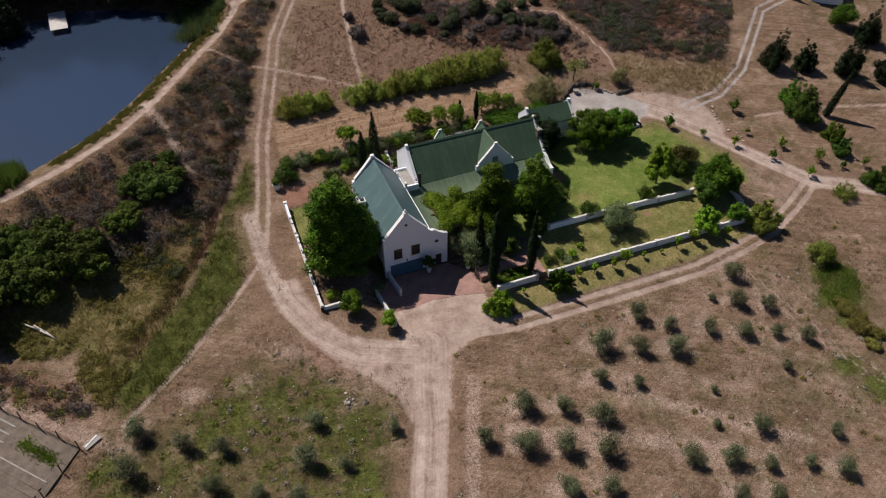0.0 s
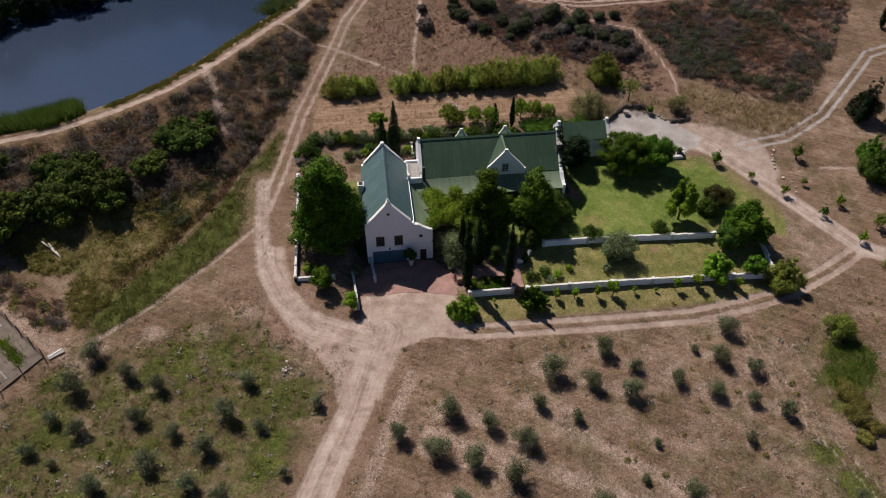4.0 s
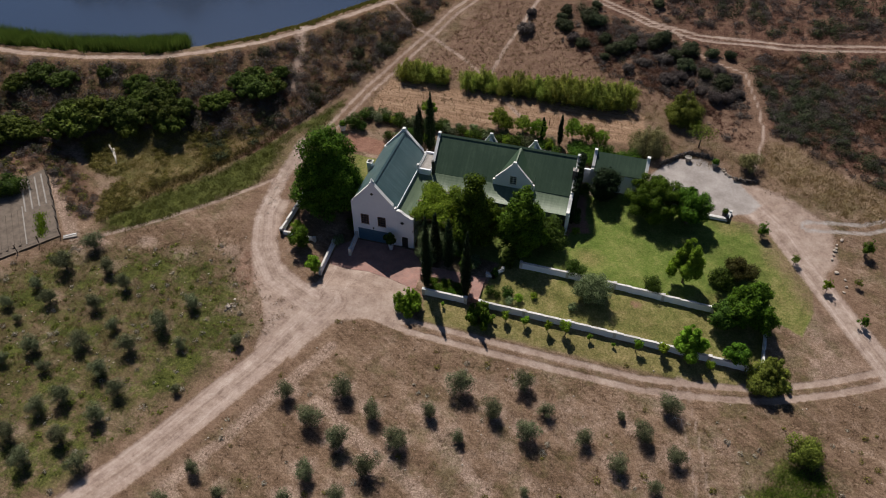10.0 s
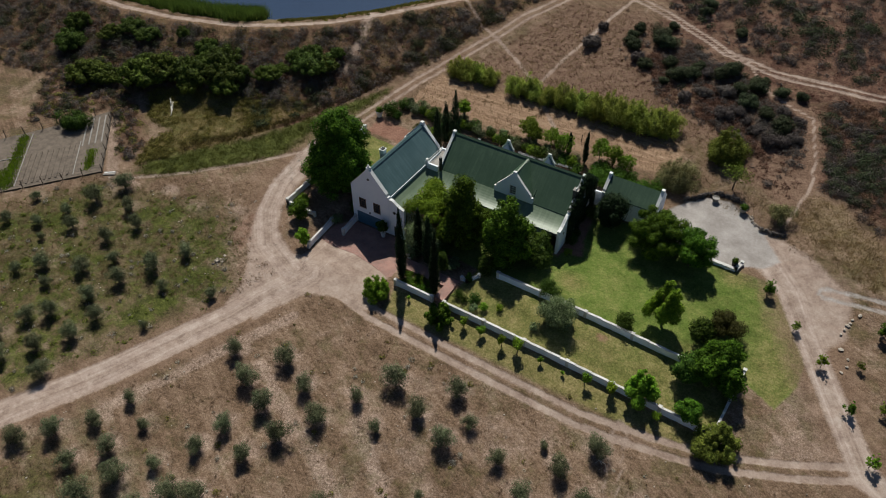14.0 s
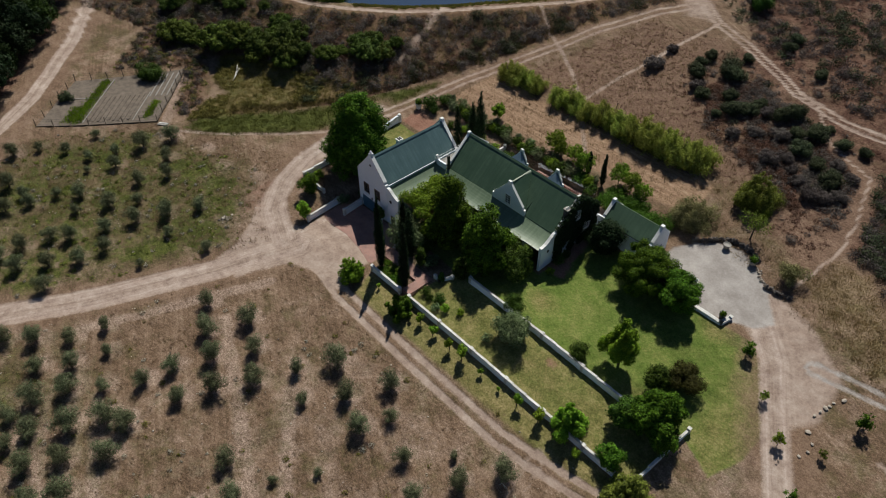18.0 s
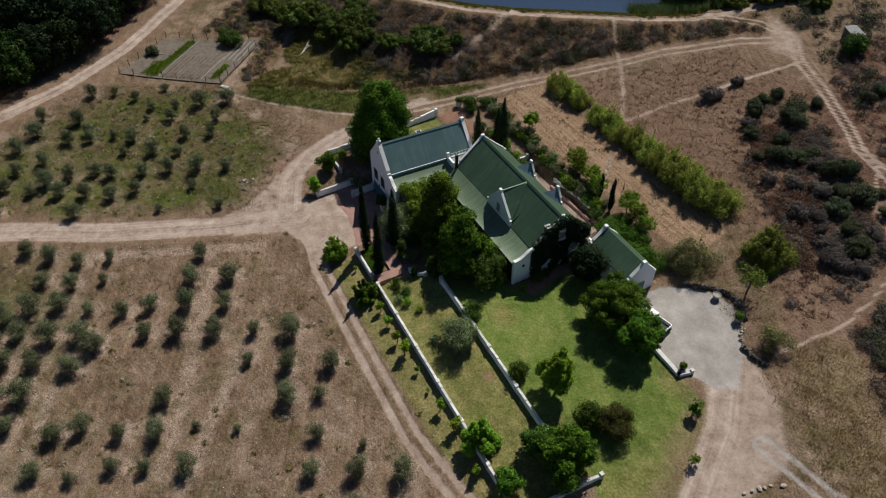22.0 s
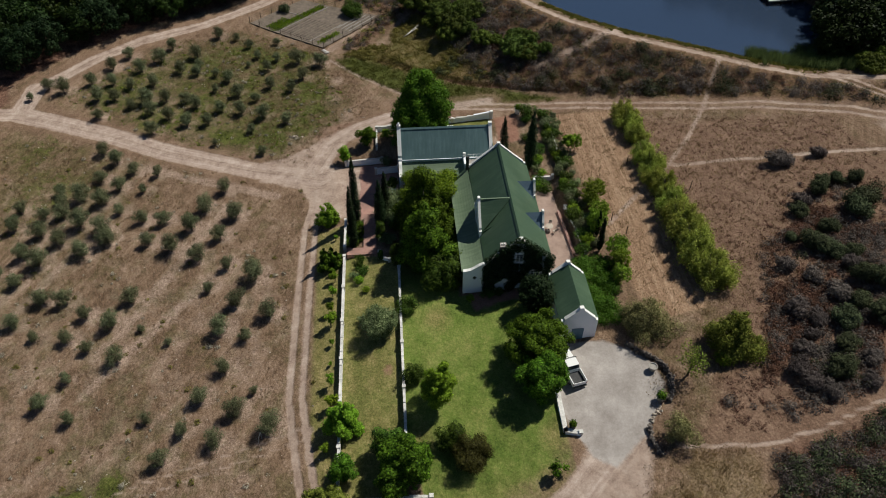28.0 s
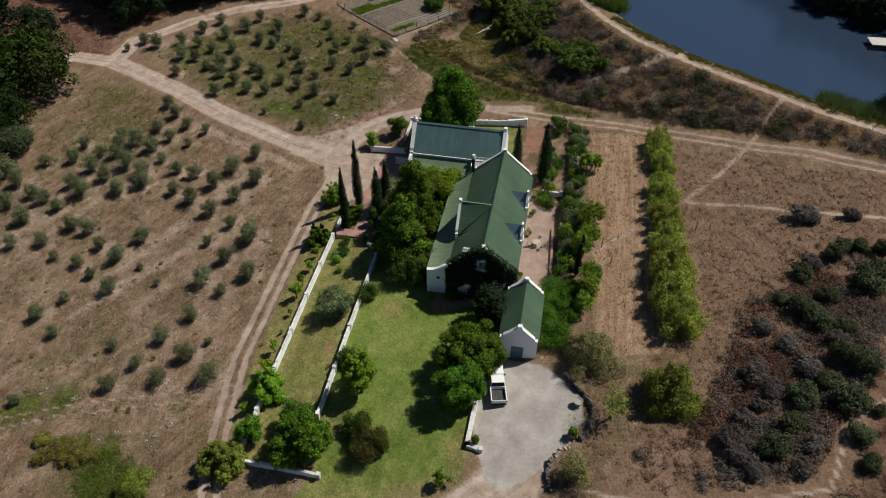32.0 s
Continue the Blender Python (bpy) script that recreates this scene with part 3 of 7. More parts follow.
def build_ground():
    xs, ys = axis_steps(-82, 90, 0.5, 2500), axis_steps(-90, 80, 0.5, 2500)
    X, Y = np.meshgrid(xs, ys)
    x, y = X.ravel(), Y.ravel()
    m = masks(x, y)
    rough = np.random.RandomState(4).normal(0, 0.035, x.shape)
    z = height(x, y) + rough * (1 - np.maximum(m["gravel"], ease(inside(x, y, YARD), -2, 0)))
    z = z - 0.45 * (1 - ease(along(x, y, DITCH)[0], 0.2, 1.1))
    z = z - 0.07 * m["dirt"] - 0.05 * m["gravel"] - 0.12 * ease(inside(x, y, FORECOURT), -0.2, 0.6)
    nx, ny = len(xs), len(ys)
    i = (np.arange(ny - 1)[:, None] * nx + np.arange(nx - 1)[None, :]).ravel()
    quads = np.stack([i, i + 1, i + nx + 1, i + nx], 1)
    mid = {k: v[quads].mean(1) for k, v in m.items()}
    kinds = np.zeros(len(quads), int)
    kinds[mid["lawn"] > 0.5] = 1
    kinds[mid["dirt"] > 0.5] = 2
    kinds[mid["gravel"] > 0.5] = 3
    names = (("ground", "dry straw-coloured veld with green weeds and bare soil", "ground"), ("lawn", "mown green lawn with yellowed patches", "lawn"), ("road", "pale sandy dirt drive and farm tracks with wheel ruts", "road"), ("pavement", "pale grey gravel parking yard", "gravel yard"))
    for k, (name, label, category) in enumerate(names):
        q = quads[kinds == k]
        used, back = np.unique(q, return_inverse=True)
        me = fast_mesh(name, np.stack([x, y, z], 1)[used], back.reshape(-1, 4), 4)
        for key, v in m.items():
            a = me.attributes.new(key, "FLOAT", "POINT")
            a.data.foreach_set("value", v[used].astype(np.float32))
        me.materials.append(GROUND)
        me.polygons.foreach_set("use_smooth", np.ones(len(me.polygons), bool))
        tagged(new(name, me), label, category, kind="structure")


# the pond behind its earth dam
bm = bmesh.new()
shore = [bm.verts.new((a, b, WATER_LEVEL)) for a, b in CREST] + [bm.verts.new(p) for p in ((-12, 110, WATER_LEVEL), (-140, 110, WATER_LEVEL), (-140, -6, WATER_LEVEL))]
bm.faces.new(shore)
pond_mesh = bpy.data.meshes.new("water")
bm.to_mesh(pond_mesh)
pond_mesh.materials.append(WATER)
tagged(new("water", pond_mesh), "still dark blue farm dam water", "pond", kind="structure")

# ---------------------------------------------------------------- building helpers


def part(name, bm, material, parent=None, label="", smooth=False):
    """Links a bmesh as one mesh object, under a thing or a part."""
    me = bpy.data.meshes.new(name)
    bmesh.ops.recalc_face_normals(bm, faces=bm.faces)
    bm.to_mesh(me)
    bm.free()
    me.materials.append(material)
    if smooth:
        me.polygons.foreach_set("use_smooth", np.ones(len(me.polygons), bool))
    ob = new(name, me)
    if parent is not None:
        ob.parent = parent
    if label:
        ob["label"] = label
    return ob


def thing(name, at, label, category, group="", kind="", turn=0.0):
    ob = new(name)
    ob.matrix_basis = pose(*at, 0, 0, turn)
    return tagged(ob, label, category, group, kind)


def add_box(bm, lo, hi, m=None, bevel=0.0):
    lo, hi = Vector(lo), Vector(hi)
    r = bmesh.ops.create_cube(bm, size=1, matrix=Matrix.LocRotScale((lo + hi) / 2, None, hi - lo))
    vs = r["verts"]
    if bevel:
        es = list({e for v in vs for e in v.link_edges})
        out = bmesh.ops.bevel(bm, geom=es, offset=bevel, segments=1, affect="EDGES")
        vs = list({v for f in out["faces"] for v in f.verts} | {v for v in vs if v.is_valid})
    if m is not None:
        bmesh.ops.transform(bm, matrix=m, verts=[v for v in vs if v.is_valid])
    return bm


def box(lo, hi, m=None, bevel=0.0):
    return add_box(bmesh.new(), lo, hi, m, bevel)


def add_prism(bm, outline, axis, a, b):
    """An outline of (u, z) pushed from a to b along x (axis 0) or y (axis 1)."""
    def at(u, z, w):
        return (w, u, z) if axis == 0 else (u, w, z)
    lo = [bm.verts.new(at(u, z, a)) for u, z in outline]
    hi = [bm.verts.new(at(u, z, b)) for u, z in outline]
    bm.faces.new(lo[::-1])
    bm.faces.new(hi)
    for i in range(len(lo)):
        j = (i + 1) % len(lo)
        bm.faces.new((lo[i], lo[j], hi[j], hi[i]))
    return bm


def prism(outline, axis, a, b):
    return add_prism(bmesh.new(), outline, axis, a, b)


def slab(bm, corners, thick):
    """A sloping sheet: four corners of its top, and its thickness downwards."""
    top = [bm.verts.new(c) for c in corners]
    low = [bm.verts.new((c[0], c[1], c[2] - thick)) for c in corners]
    bm.faces.new(top)
    bm.faces.new(low[::-1])
    for i in range(len(top)):
        j = (i + 1) % len(top)
        bm.faces.new((top[j], top[i], low[i], low[j]))
    return bm


def tube(bm, a, b, ra, rb, sides=8):
    a, b = Vector(a), Vector(b)
    q = (b - a).to_track_quat("Z", "Y").to_matrix().to_4x4()
    bmesh.ops.create_cone(bm, cap_ends=True, segments=sides, radius1=ra, radius2=rb, depth=(b - a).length, matrix=Matrix.Translation((a + b) / 2) @ q)
    return bm


def lathe(bm, profile, sides=14, at=(0, 0, 0)):
    rings = []
    for r, z in profile:
        rings.append([bm.verts.new((at[0] + r * math.cos(k * math.tau / sides), at[1] + r * math.sin(k * math.tau / sides), at[2] + z)) for k in range(sides)])
    for lo, hi in zip(rings, rings[1:]):
        for k in range(sides):
            j = (k + 1) % sides
            bm.faces.new((lo[k], lo[j], hi[j], hi[k]))
    bm.faces.new(rings[0][::-1])
    bm.faces.new(rings[-1])
    return bm


# ---------------------------------------------------------------- the farmhouse
house = thing("farmhouse", (0, 0, 0), "white gabled Cape Dutch farmhouse with green roofs", "house")
BASE = -1.2


def gable_outline(mid, half, eave, apex, base, cap=0.3):
    """Outline of a plain Cape gable: kneelers at the eaves and a squared block at the top."""
    slope = (apex - 0.35 - eave) / (half - cap)
    right = [(half, base), (half, eave + 0.02), (half - 0.32, eave + 0.04), (half - 0.34, eave + slope * 0.34 + 0.02)]
    # a faintly concave rake, as limewashed gables have
    for k in (0.33, 0.66):
        u = half - 0.34 + (cap - half + 0.34) * k
        right.append((u, eave + slope * (half - u) - 0.03 * math.sin(math.pi * k)))
    right += [(cap, apex - 0.35), (cap * 0.8, apex)]
    left = [(-u, z) for u, z in right[::-1]]
    return [(mid + u, z) for u, z in right + left]


def coping(bm, outline, axis, a, b, over=0.03, thick=0.07):
    """A raised white edge along the sloping part of a gable."""
    top = outline[1:-1]
    return add_prism(bm, [(u, z - 0.02) for u, z in top] + [(u, z + thick) for u, z in top[::-1]], axis, a - over, b + over)


def gable(name, axis, mid, half, eave, apex, base, a, b, parent, label=""):
    o = gable_outline(mid, half, eave, apex, base)
    wall = part(name, prism(o, axis, a, b), PLASTER, parent, label)
    part("coping", coping(bmesh.new(), o, axis, a, b), COPING, wall, "thick white coping along the rake")
    return wall


def window(parent, axis, face, mid, z0, wide, tall, out, cols=3, rows=4, material=None, name="window"):
    """A sash window on a wall face; out is +1 or -1 along the wall's normal."""
    material = material or COPING

    def place(u0, u1, v0, v1, d0, d1):
        d0, d1 = sorted((face + out * d0, face + out * d1))
        return ((d0, u0, v0), (d1, u1, v1)) if axis == 0 else ((u0, d0, v0), (u1, d1, v1))
    a, b, t = mid - wide / 2, mid + wide / 2, 0.09
    bm = bmesh.new()
    for q in ((a, a + t, z0, z0 + tall), (b - t, b, z0, z0 + tall), (a + t, b - t, z0, z0 + t), (a + t, b - t, z0 + tall - t, z0 + tall)):
        add_box(bm, *place(*q, -0.02, 0.09))
    w = part(name, bm, material, parent)
    part("pane", box(*place(a + t, b - t, z0 + t, z0 + tall - t, -0.02, 0.03)), GLASS, w, "dark reflecting window glass")
    bars = bmesh.new()
    for k in range(1, cols):
        u = a + wide * k / cols
        add_box(bars, *place(u - 0.022, u + 0.022, z0 + t, z0 + tall - t, 0.02, 0.06))
    for k in range(1, rows):
        v = z0 + tall * k / rows
        add_box(bars, *place(a + t, b - t, v - 0.022, v + 0.022, 0.02, 0.065))
    part("glazing_bars", bars, material, w)
    part("sill", box(*place(a - 0.1, b + 0.1, z0 - 0.1, z0, 0.0, 0.16)), COPING, w)
    return w


# garage wing, its ridge running away from the yard
gw = new("garage_wing")
gw.parent = house
part("side_wall", box((-11.9, -6.45, BASE), (-11.55, 6.6, 6.25)), PLASTER, gw)
part("side_wall", box((-5.75, -6.45, BASE), (-5.4, 6.6, 6.25)), PLASTER, gw)
front = gable("front_gable", 1, -8.75, 3.25, 6.3, 10.1, BASE, -6.95, -6.45, gw, "tall white gable over the garage door")
gable("rear_gable", 1, -8.8, 3.25, 6.3, 10.05, BASE, 6.6, 7.05, gw)
for a, b, c, d in ((-12.15, 6.05, -8.72, 9.62), (-8.72, 9.62, -5.3, 6.05)):
    part("roof_slope", slab(bmesh.new(), [(a, -6.45, b), (c, -6.45, d), (c, 6.6, d), (a, 6.6, b)], 0.14), ROOF_TEAL_SHEEN, gw, "weathered teal-green roof sheeting")
part("ridge_cap", prism([(-8.95, 9.52), (-8.72, 9.72), (-8.49, 9.52)], 1, -6.45, 6.6), ROOF_TEAL_SHEEN, gw)
gd = part("garage_door", box((-11.25, -7.0, -0.35), (-6.65, -6.93, 1.75)), DOOR_BLUE, gw, "wide grey-blue garage door")
for k in range(1, 6):
    part("door_rail", box((-11.25, -7.03, -0.35 + k * 0.35 - 0.02), (-6.65, -6.99, -0.35 + k * 0.35 + 0.02)), DOOR_BLUE, gd)
window(gw, 1, -6.95, -10.1, 2.75, 1.15, 1.65, -1, material=TIMBER)
window(gw, 1, -6.95, -7.62, 2.75, 1.15, 1.65, -1, material=TIMBER)


def diamond(parent, axis, face, u, z, r, out):
    o = [(u, z - r), (u + r, z), (u, z + r), (u - r, z)]
    a, b = sorted((face, face + out * 0.04))
    part("vent", prism(o, axis, a, b), IRON, parent, "small dark diamond vent")


diamond(gw, 1, -6.95, -8.8, 8.2, 0.24, -1)
diamond(gw, 1, -6.95, -4.6, 4.05, 0.3, -1)
part("service_door", box((-4.75, -6.98, -0.3), (-3.9, -6.92, 1.5)), IRON, gw, "small dark door in the shade")
part("lamp", lathe(bmesh.new(), [(0.03, 0), (0.1, 0.05), (0.1, 0.3), (0.02, 0.36)], 8, (-8.9, -7.05, 2.0)), IRON, gw)
part("finial", lathe(bmesh.new(), [(0.16, 0), (0.2, 0.1), (0.1, 0.2), (0.17, 0.36), (0.05, 0.5)], 10, (-8.75, -6.7, 10.15)), COPING, gw)
stack = part("chimney", box((-12.6, 0.85, 0), (-11.85, 1.65, 7.15), bevel=0.04), PLASTER, gw, "white chimney stack on the outer wall")
part("chimney_cap", box((-12.66, 0.79, 7.15), (-11.79, 1.71, 7.27)), COPING, stack)
for y in (1.02, 1.34):
    part("flue_slot", box((-12.5, y, 7.27), (-11.95, y + 0.16, 7.42)), IRON, stack)

# lean-to along the inner side of the garage wing
def swept_roof(name, ends, thick, label):
    """A roof sheet with a hollow sweep: ends(f) gives the two ends of a course, f from 0 at the wall to 1 at the eaves."""
    bm, rows = bmesh.new(), []
    for k in range(9):
        f = k / 8
        z = 4.72 + 1.15 * (1 - f) ** 1.75
        (ax, ay), (bx, by) = ends(f)
        rows.append([bm.verts.new((x, y, z - d)) for d in (0, thick) for x, y in ((ax, ay), (bx, by))])
    for lo, hi in zip(rows, rows[1:]):
        for q in ((lo[0], lo[1], hi[1], hi[0]), (lo[3], lo[2], hi[2], hi[3]), (lo[2], lo[0], hi[0], hi[2]), (lo[1], lo[3], hi[3], hi[1])):
            bm.faces.new(q)
    bm.faces.new((rows[0][1], rows[0][0], rows[0][2], rows[0][3]))
    bm.faces.new((rows[-1][0], rows[-1][1], rows[-1][3], rows[-1][2]))
    return part(name, bm, ROOF_PALE_SHEEN, house, label)


swept_roof("lean_to_roof", lambda f: ((-5.45 + 2.35 * f, -6.45), (-5.45 + 2.35 * f, 3.0 - 2.7 * f)), 0.1, "pale green swept lean-to roof")
swoop = [(-5.5, BASE), (-3.0, BASE), (-3.0, 4.95), (-3.35, 5.02), (-3.8, 5.2), (-4.3, 5.5), (-4.7, 5.85), (-5.0, 6.0), (-5.5, 6.02)]
wall = part("lean_to_gable", prism(swoop, 1, -6.9, -6.5), PLASTER, house)
part("coping", coping(bmesh.new(), [(0, 0)] + swoop[2:] + [(0, 0)], 1, -6.9, -6.5), COPING, wall)
part("lean_to_wall", box((-3.45, -6.5, BASE), (-3.2, 0.5, 4.62)), PLASTER, house)

# main wing, its ridge along x
mw = new("main_wing")
mw.parent = house
part("front_wall", box((-3.2, 3.35, BASE), (16.75, 3.7, 5.95)), PLASTER, mw)
part("back_wall", box((-3.2, 11.0, 0), (16.75, 11.35, 6.25)), PLASTER, mw)
gable("west_gable", 0, 7.4, 4.1, 6.3, 10.0, BASE, -3.65, -3.3, mw)
east = gable("east_gable", 0, 7.4, 4.05, 6.4, 10.05, BASE, 16.75, 17.2, mw, "white end gable half hidden under dark ivy")
part("front_roof_slope", slab(bmesh.new(), [(-3.3, 3.15, 5.86), (16.75, 3.15, 5.86), (16.75, 7.4, 9.78), (-3.3, 7.4, 9.78)], 0.15), ROOF, mw, "weathered dark green roof sheeting")
part("back_roof_slope", slab(bmesh.new(), [(-3.3, 7.4, 9.78), (16.75, 7.4, 9.78), (16.75, 11.75, 5.9), (-3.3, 11.75, 5.9)], 0.15), ROOF, mw, "weathered dark green roof sheeting")
part("ridge_cap", prism([(7.17, 9.68), (7.4, 9.9), (7.63, 9.68)], 0, -3.3, 16.75), ROOF, mw)
window(mw, 0, 17.2, 7.4, 6.35, 1.0, 1.35, 1, 2, 4)
window(mw, 0, 17.2, 9.6, 3.5, 1.3, 1.3, 1, 3, 3)
for k in (0.0, 3.3, 6.6, 10.0, 13.5):
    window(mw, 1, 3.35, -0.6 + k, 2.0, 1.1, 1.7, -1)
for k in (-1.5, 6.7, 13.5):
    window(mw, 1, 11.35, k, 3.3, 1.1, 1.6, 1)

# front dormer gable
dg = gable("front_dormer_gable", 1, 8.65, 3.0, 6.6, 10.0, 5.6, 3.05, 3.33, mw, "white dormer gable with one sash window")
for s in (-1, 1):
    part("dormer_roof", slab(bmesh.new(), [(8.65, 3.35, 9.62), (8.65, 7.3, 9.68), (8.65 + s * 0.2, 7.3, 9.68), (8.65 + s * 2.85, 3.35, 6.42)], 0.1), ROOF, dg)
    part("dormer_cheek", prism([(3.35, 5.7), (6.0, 8.2), (3.35, 8.2 - 1.8)], 0, 8.65 + s * 2.75 - 0.05, 8.65 + s * 2.75 + 0.05), ROOF, dg)
part("dormer_ridge", box((8.55, 3.35, 9.58), (8.75, 7.3, 9.75)), ROOF_PALE_SHEEN, dg)
window(dg, 1, 3.05, 8.6, 6.3, 1.05, 1.5, -1, 2, 4)
for x in (3.35, 10.05):
    bg = gable("back_dormer_gable", 1, x, 1.3, 6.5, 8.45, 5.4, 11.38, 11.6, mw, "small white back dormer gable")
    for s in (-1, 1):
        # the +x slope takes the bluer colour that imitates sky light on that side
        part("dormer_roof", slab(bmesh.new(), [(x, 8.9, 8.22), (x, 11.35, 8.22), (x + s * 1.3, 11.35, 6.35), (x + s * 1.3, 10.9, 6.6)], 0.1), ROOF_SKY_SIDE if s > 0 else ROOF, bg)
    window(bg, 1, 11.6, x, 6.1, 0.9, 1.2, 1, 2, 3)

# verandah lean-to along the front
swept_roof("verandah_roof", lambda f: ((-5.45 + 2.35 * f, 3.0 - 2.7 * f), (16.75, 3.34 - 3.04 * f)), 0.1, "pale green swept verandah roof")
swoop = [(0.45, BASE), (3.4, BASE), (3.4, 6.15), (2.9, 6.1), (2.4, 5.85), (1.9, 5.45), (1.4, 5.15), (0.9, 5.02), (0.45, 5.0)]
wall = part("verandah_gable", prism(swoop, 0, 16.75, 17.15), PLASTER, house, "white swept end wall of the verandah")
part("coping", coping(bmesh.new(), [(0, 0)] + swoop[2:] + [(0, 0)], 0, 16.75, 17.15), COPING, wall)
diamond(house, 0, 17.15, 1.9, 3.9, 0.28, 1)
for x in (0.5, 4.0, 7.5, 11.0, 14.0):
    part("verandah_pillar", box((x - 0.25, 0.55, 0), (x + 0.25, 1.05, 4.6), bevel=0.04), PLASTER, house)

chim = part("chimney", box((16.5, 4.95, 7.0), (17.2, 5.65, 8.95), bevel=0.04), ROCK, house, "dark chimney wrapped in ivy")
part("chimney_cap", box((16.45, 4.9, 8.95), (17.25, 5.7, 9.05)), PLANK, chim)
for y in (5.15, 5.45):
    part("chimney_pot", tube(bmesh.new(), (16.85, y, 9.05), (16.85, y, 9.3), 0.1, 0.09, 8), COPING, chim)

# flat terrace between the wings, with parapets and a rail
part("terrace_deck", box((-5.4, 3.0, 5.7), (-3.75, 7.1, 6.05)), PLANK, house, "grey flat roof deck between the wings")
part("terrace_parapet", box((-5.6, 2.6, 5.5), (-3.5, 2.9, 6.5)), PLASTER, house)
part("terrace_pier", box((-5.55, 2.5, 5.6), (-5.2, 2.95, 7.2), bevel=0.05), COPING, house)
part("terrace_wall", box((-5.6, 7.1, 1.0), (-3.75, 7.35, 6.35)), PLASTER, house)
rail = bmesh.new()
for z in (6.45, 6.85):
    tube(rail, (-5.35, 3.1, z), (-5.35, 7.1, z), 0.025, 0.025, 6)
for k in range(9):
    tube(rail, (-5.35, 3.1 + k * 0.5, 6.05), (-5.35, 3.1 + k * 0.5, 6.87), 0.018, 0.018, 6)
part("railing", rail, COPING, house)
part("flue", tube(bmesh.new(), (-3.2, 3.0, 5.3), (-3.2, 3.0, 8.05), 0.23, 0.23, 12), IRON, house, "black iron stove flue")

# outbuilding beside the gravel yard
shed = thing("outbuilding", (0, 0, 0), "small white gabled outbuilding with a green roof", "outbuilding")
part("side_wall", box((19.1, 10.95, 0.5), (26.3, 11.25, 5.55)), PLASTER, shed)
part("side_wall", box((19.1, 14.85, 0.5), (26.3, 15.15, 5.55)), PLASTER, shed)
gable("west_gable", 0, 13.05, 2.15, 5.55, 7.65, 0.5, 18.7, 19.1, shed)
gable("east_gable", 0, 13.05, 2.15, 5.55, 7.7, 0.5, 26.3, 26.7, shed)
for a, b in ((10.75, 13.05), (15.35, 13.05)):
    part("roof_slope", slab(bmesh.new(), [(19.1, a, 5.42), (26.3, a, 5.42), (26.3, b, 7.36), (19.1, b, 7.36)], 0.13), ROOF, shed, "weathered dark green roof sheeting")
part("door", box((26.68, 12.3, 2.2), (26.76, 13.7, 4.3)), DOOR_BLUE, shed, "grey-blue plank door")
part("link_wall", box((17.25, 11.9, 1.5), (18.7, 12.15, 4.7)), PLASTER, shed)

# ---------------------------------------------------------------- paving


def paving(name, ring, z, label, material, thick=0.1):
    bm = bmesh.new()
    lo = [bm.verts.new((a, b, z - thick)) for a, b in ring]
    hi = [bm.verts.new((a, b, z)) for a, b in ring]
    bm.faces.new(hi)
    for i in range(len(ring)):
        j = (i + 1) % len(ring)
        bm.faces.new((lo[i], lo[j], hi[j], hi[i]))
    return tagged(part(name, bm, material), label, "paving", kind="structure")


paving("pavement_forecourt", FORECOURT, -0.36, "red brick paved forecourt in front of the garage", BRICK, 0.3)
paving("pavement_garden_path", [(-0.3, -12.4), (6.9, -12.4), (6.9, -14.7), (8.3, -14.7), (8.3, -10.6), (-0.3, -10.6)], 0.62, "red brick garden path", BRICK, 1.2)
paving("pavement_terrace", [(-3.4, 11.5), (17.4, 11.5), (18.0, 15.9), (-3.4, 15.4)], 2.42, "pinkish gravel and brick back terrace", surface("pink_gravel", (0.2, 0.135, 0.108), (0.37, 0.27, 0.225), 0.9, 14, 0.95), 0.3)

# ---------------------------------------------------------------- garden walls


def garden_wall(line, tall, label, piers=6.0, thick=0.24, lift=0.0, name="garden_wall", step=2.0):
    """A white wall that follows the ground, with a rounded coping and square piers."""
    w = thing(name, (0, 0, 0), label, "wall", kind="structure")
    bm, cap = bmesh.new(), bmesh.new()
    for (ax, ay), (bx, by) in zip(line, line[1:]):
        n = max(1, round(math.hypot(bx - ax, by - ay) / step))
        q = math.atan2(by - ay, bx - ax)
        length = math.hypot(bx - ax, by - ay) / n
        for k in range(n):
            x, y = ax + (bx - ax) * (k + 0.5) / n, ay + (by - ay) * (k + 0.5) / n
            z = max(gz(x, y), -50) + lift
            m = Matrix.Translation((x, y, z)) @ Matrix.Rotation(q, 4, "Z")
            add_box(bm, (-length / 2 - 0.01, -thick / 2, -0.8), (length / 2 + 0.01, thick / 2, tall), m)
            add_box(cap, (-length / 2 - 0.01, -thick / 2 - 0.03, tall), (length / 2 + 0.01, thick / 2 + 0.03, tall + 0.07), m)
    part("wall_body", bm, PLASTER, w)
    part("coping", cap, WALL_TOP, w)
    for (ax, ay), (bx, by) in zip(line, line[1:]):
        n = max(1, round(math.hypot(bx - ax, by - ay) / piers))
        for k in range(n + 1):
            x, y = ax + (bx - ax) * k / n, ay + (by - ay) * k / n
            m = Matrix.Translation((x, y, gz(x, y) + lift))
            add = bmesh.new()
            add_box(add, (-0.19, -0.19, -0.8), (0.19, 0.19, tall + 0.12), m)
            add_box(add, (-0.22, -0.22, tall + 0.12), (0.22, 0.22, tall + 0.18), m)
            part("pier", add, WALL_TOP, w)
    return w


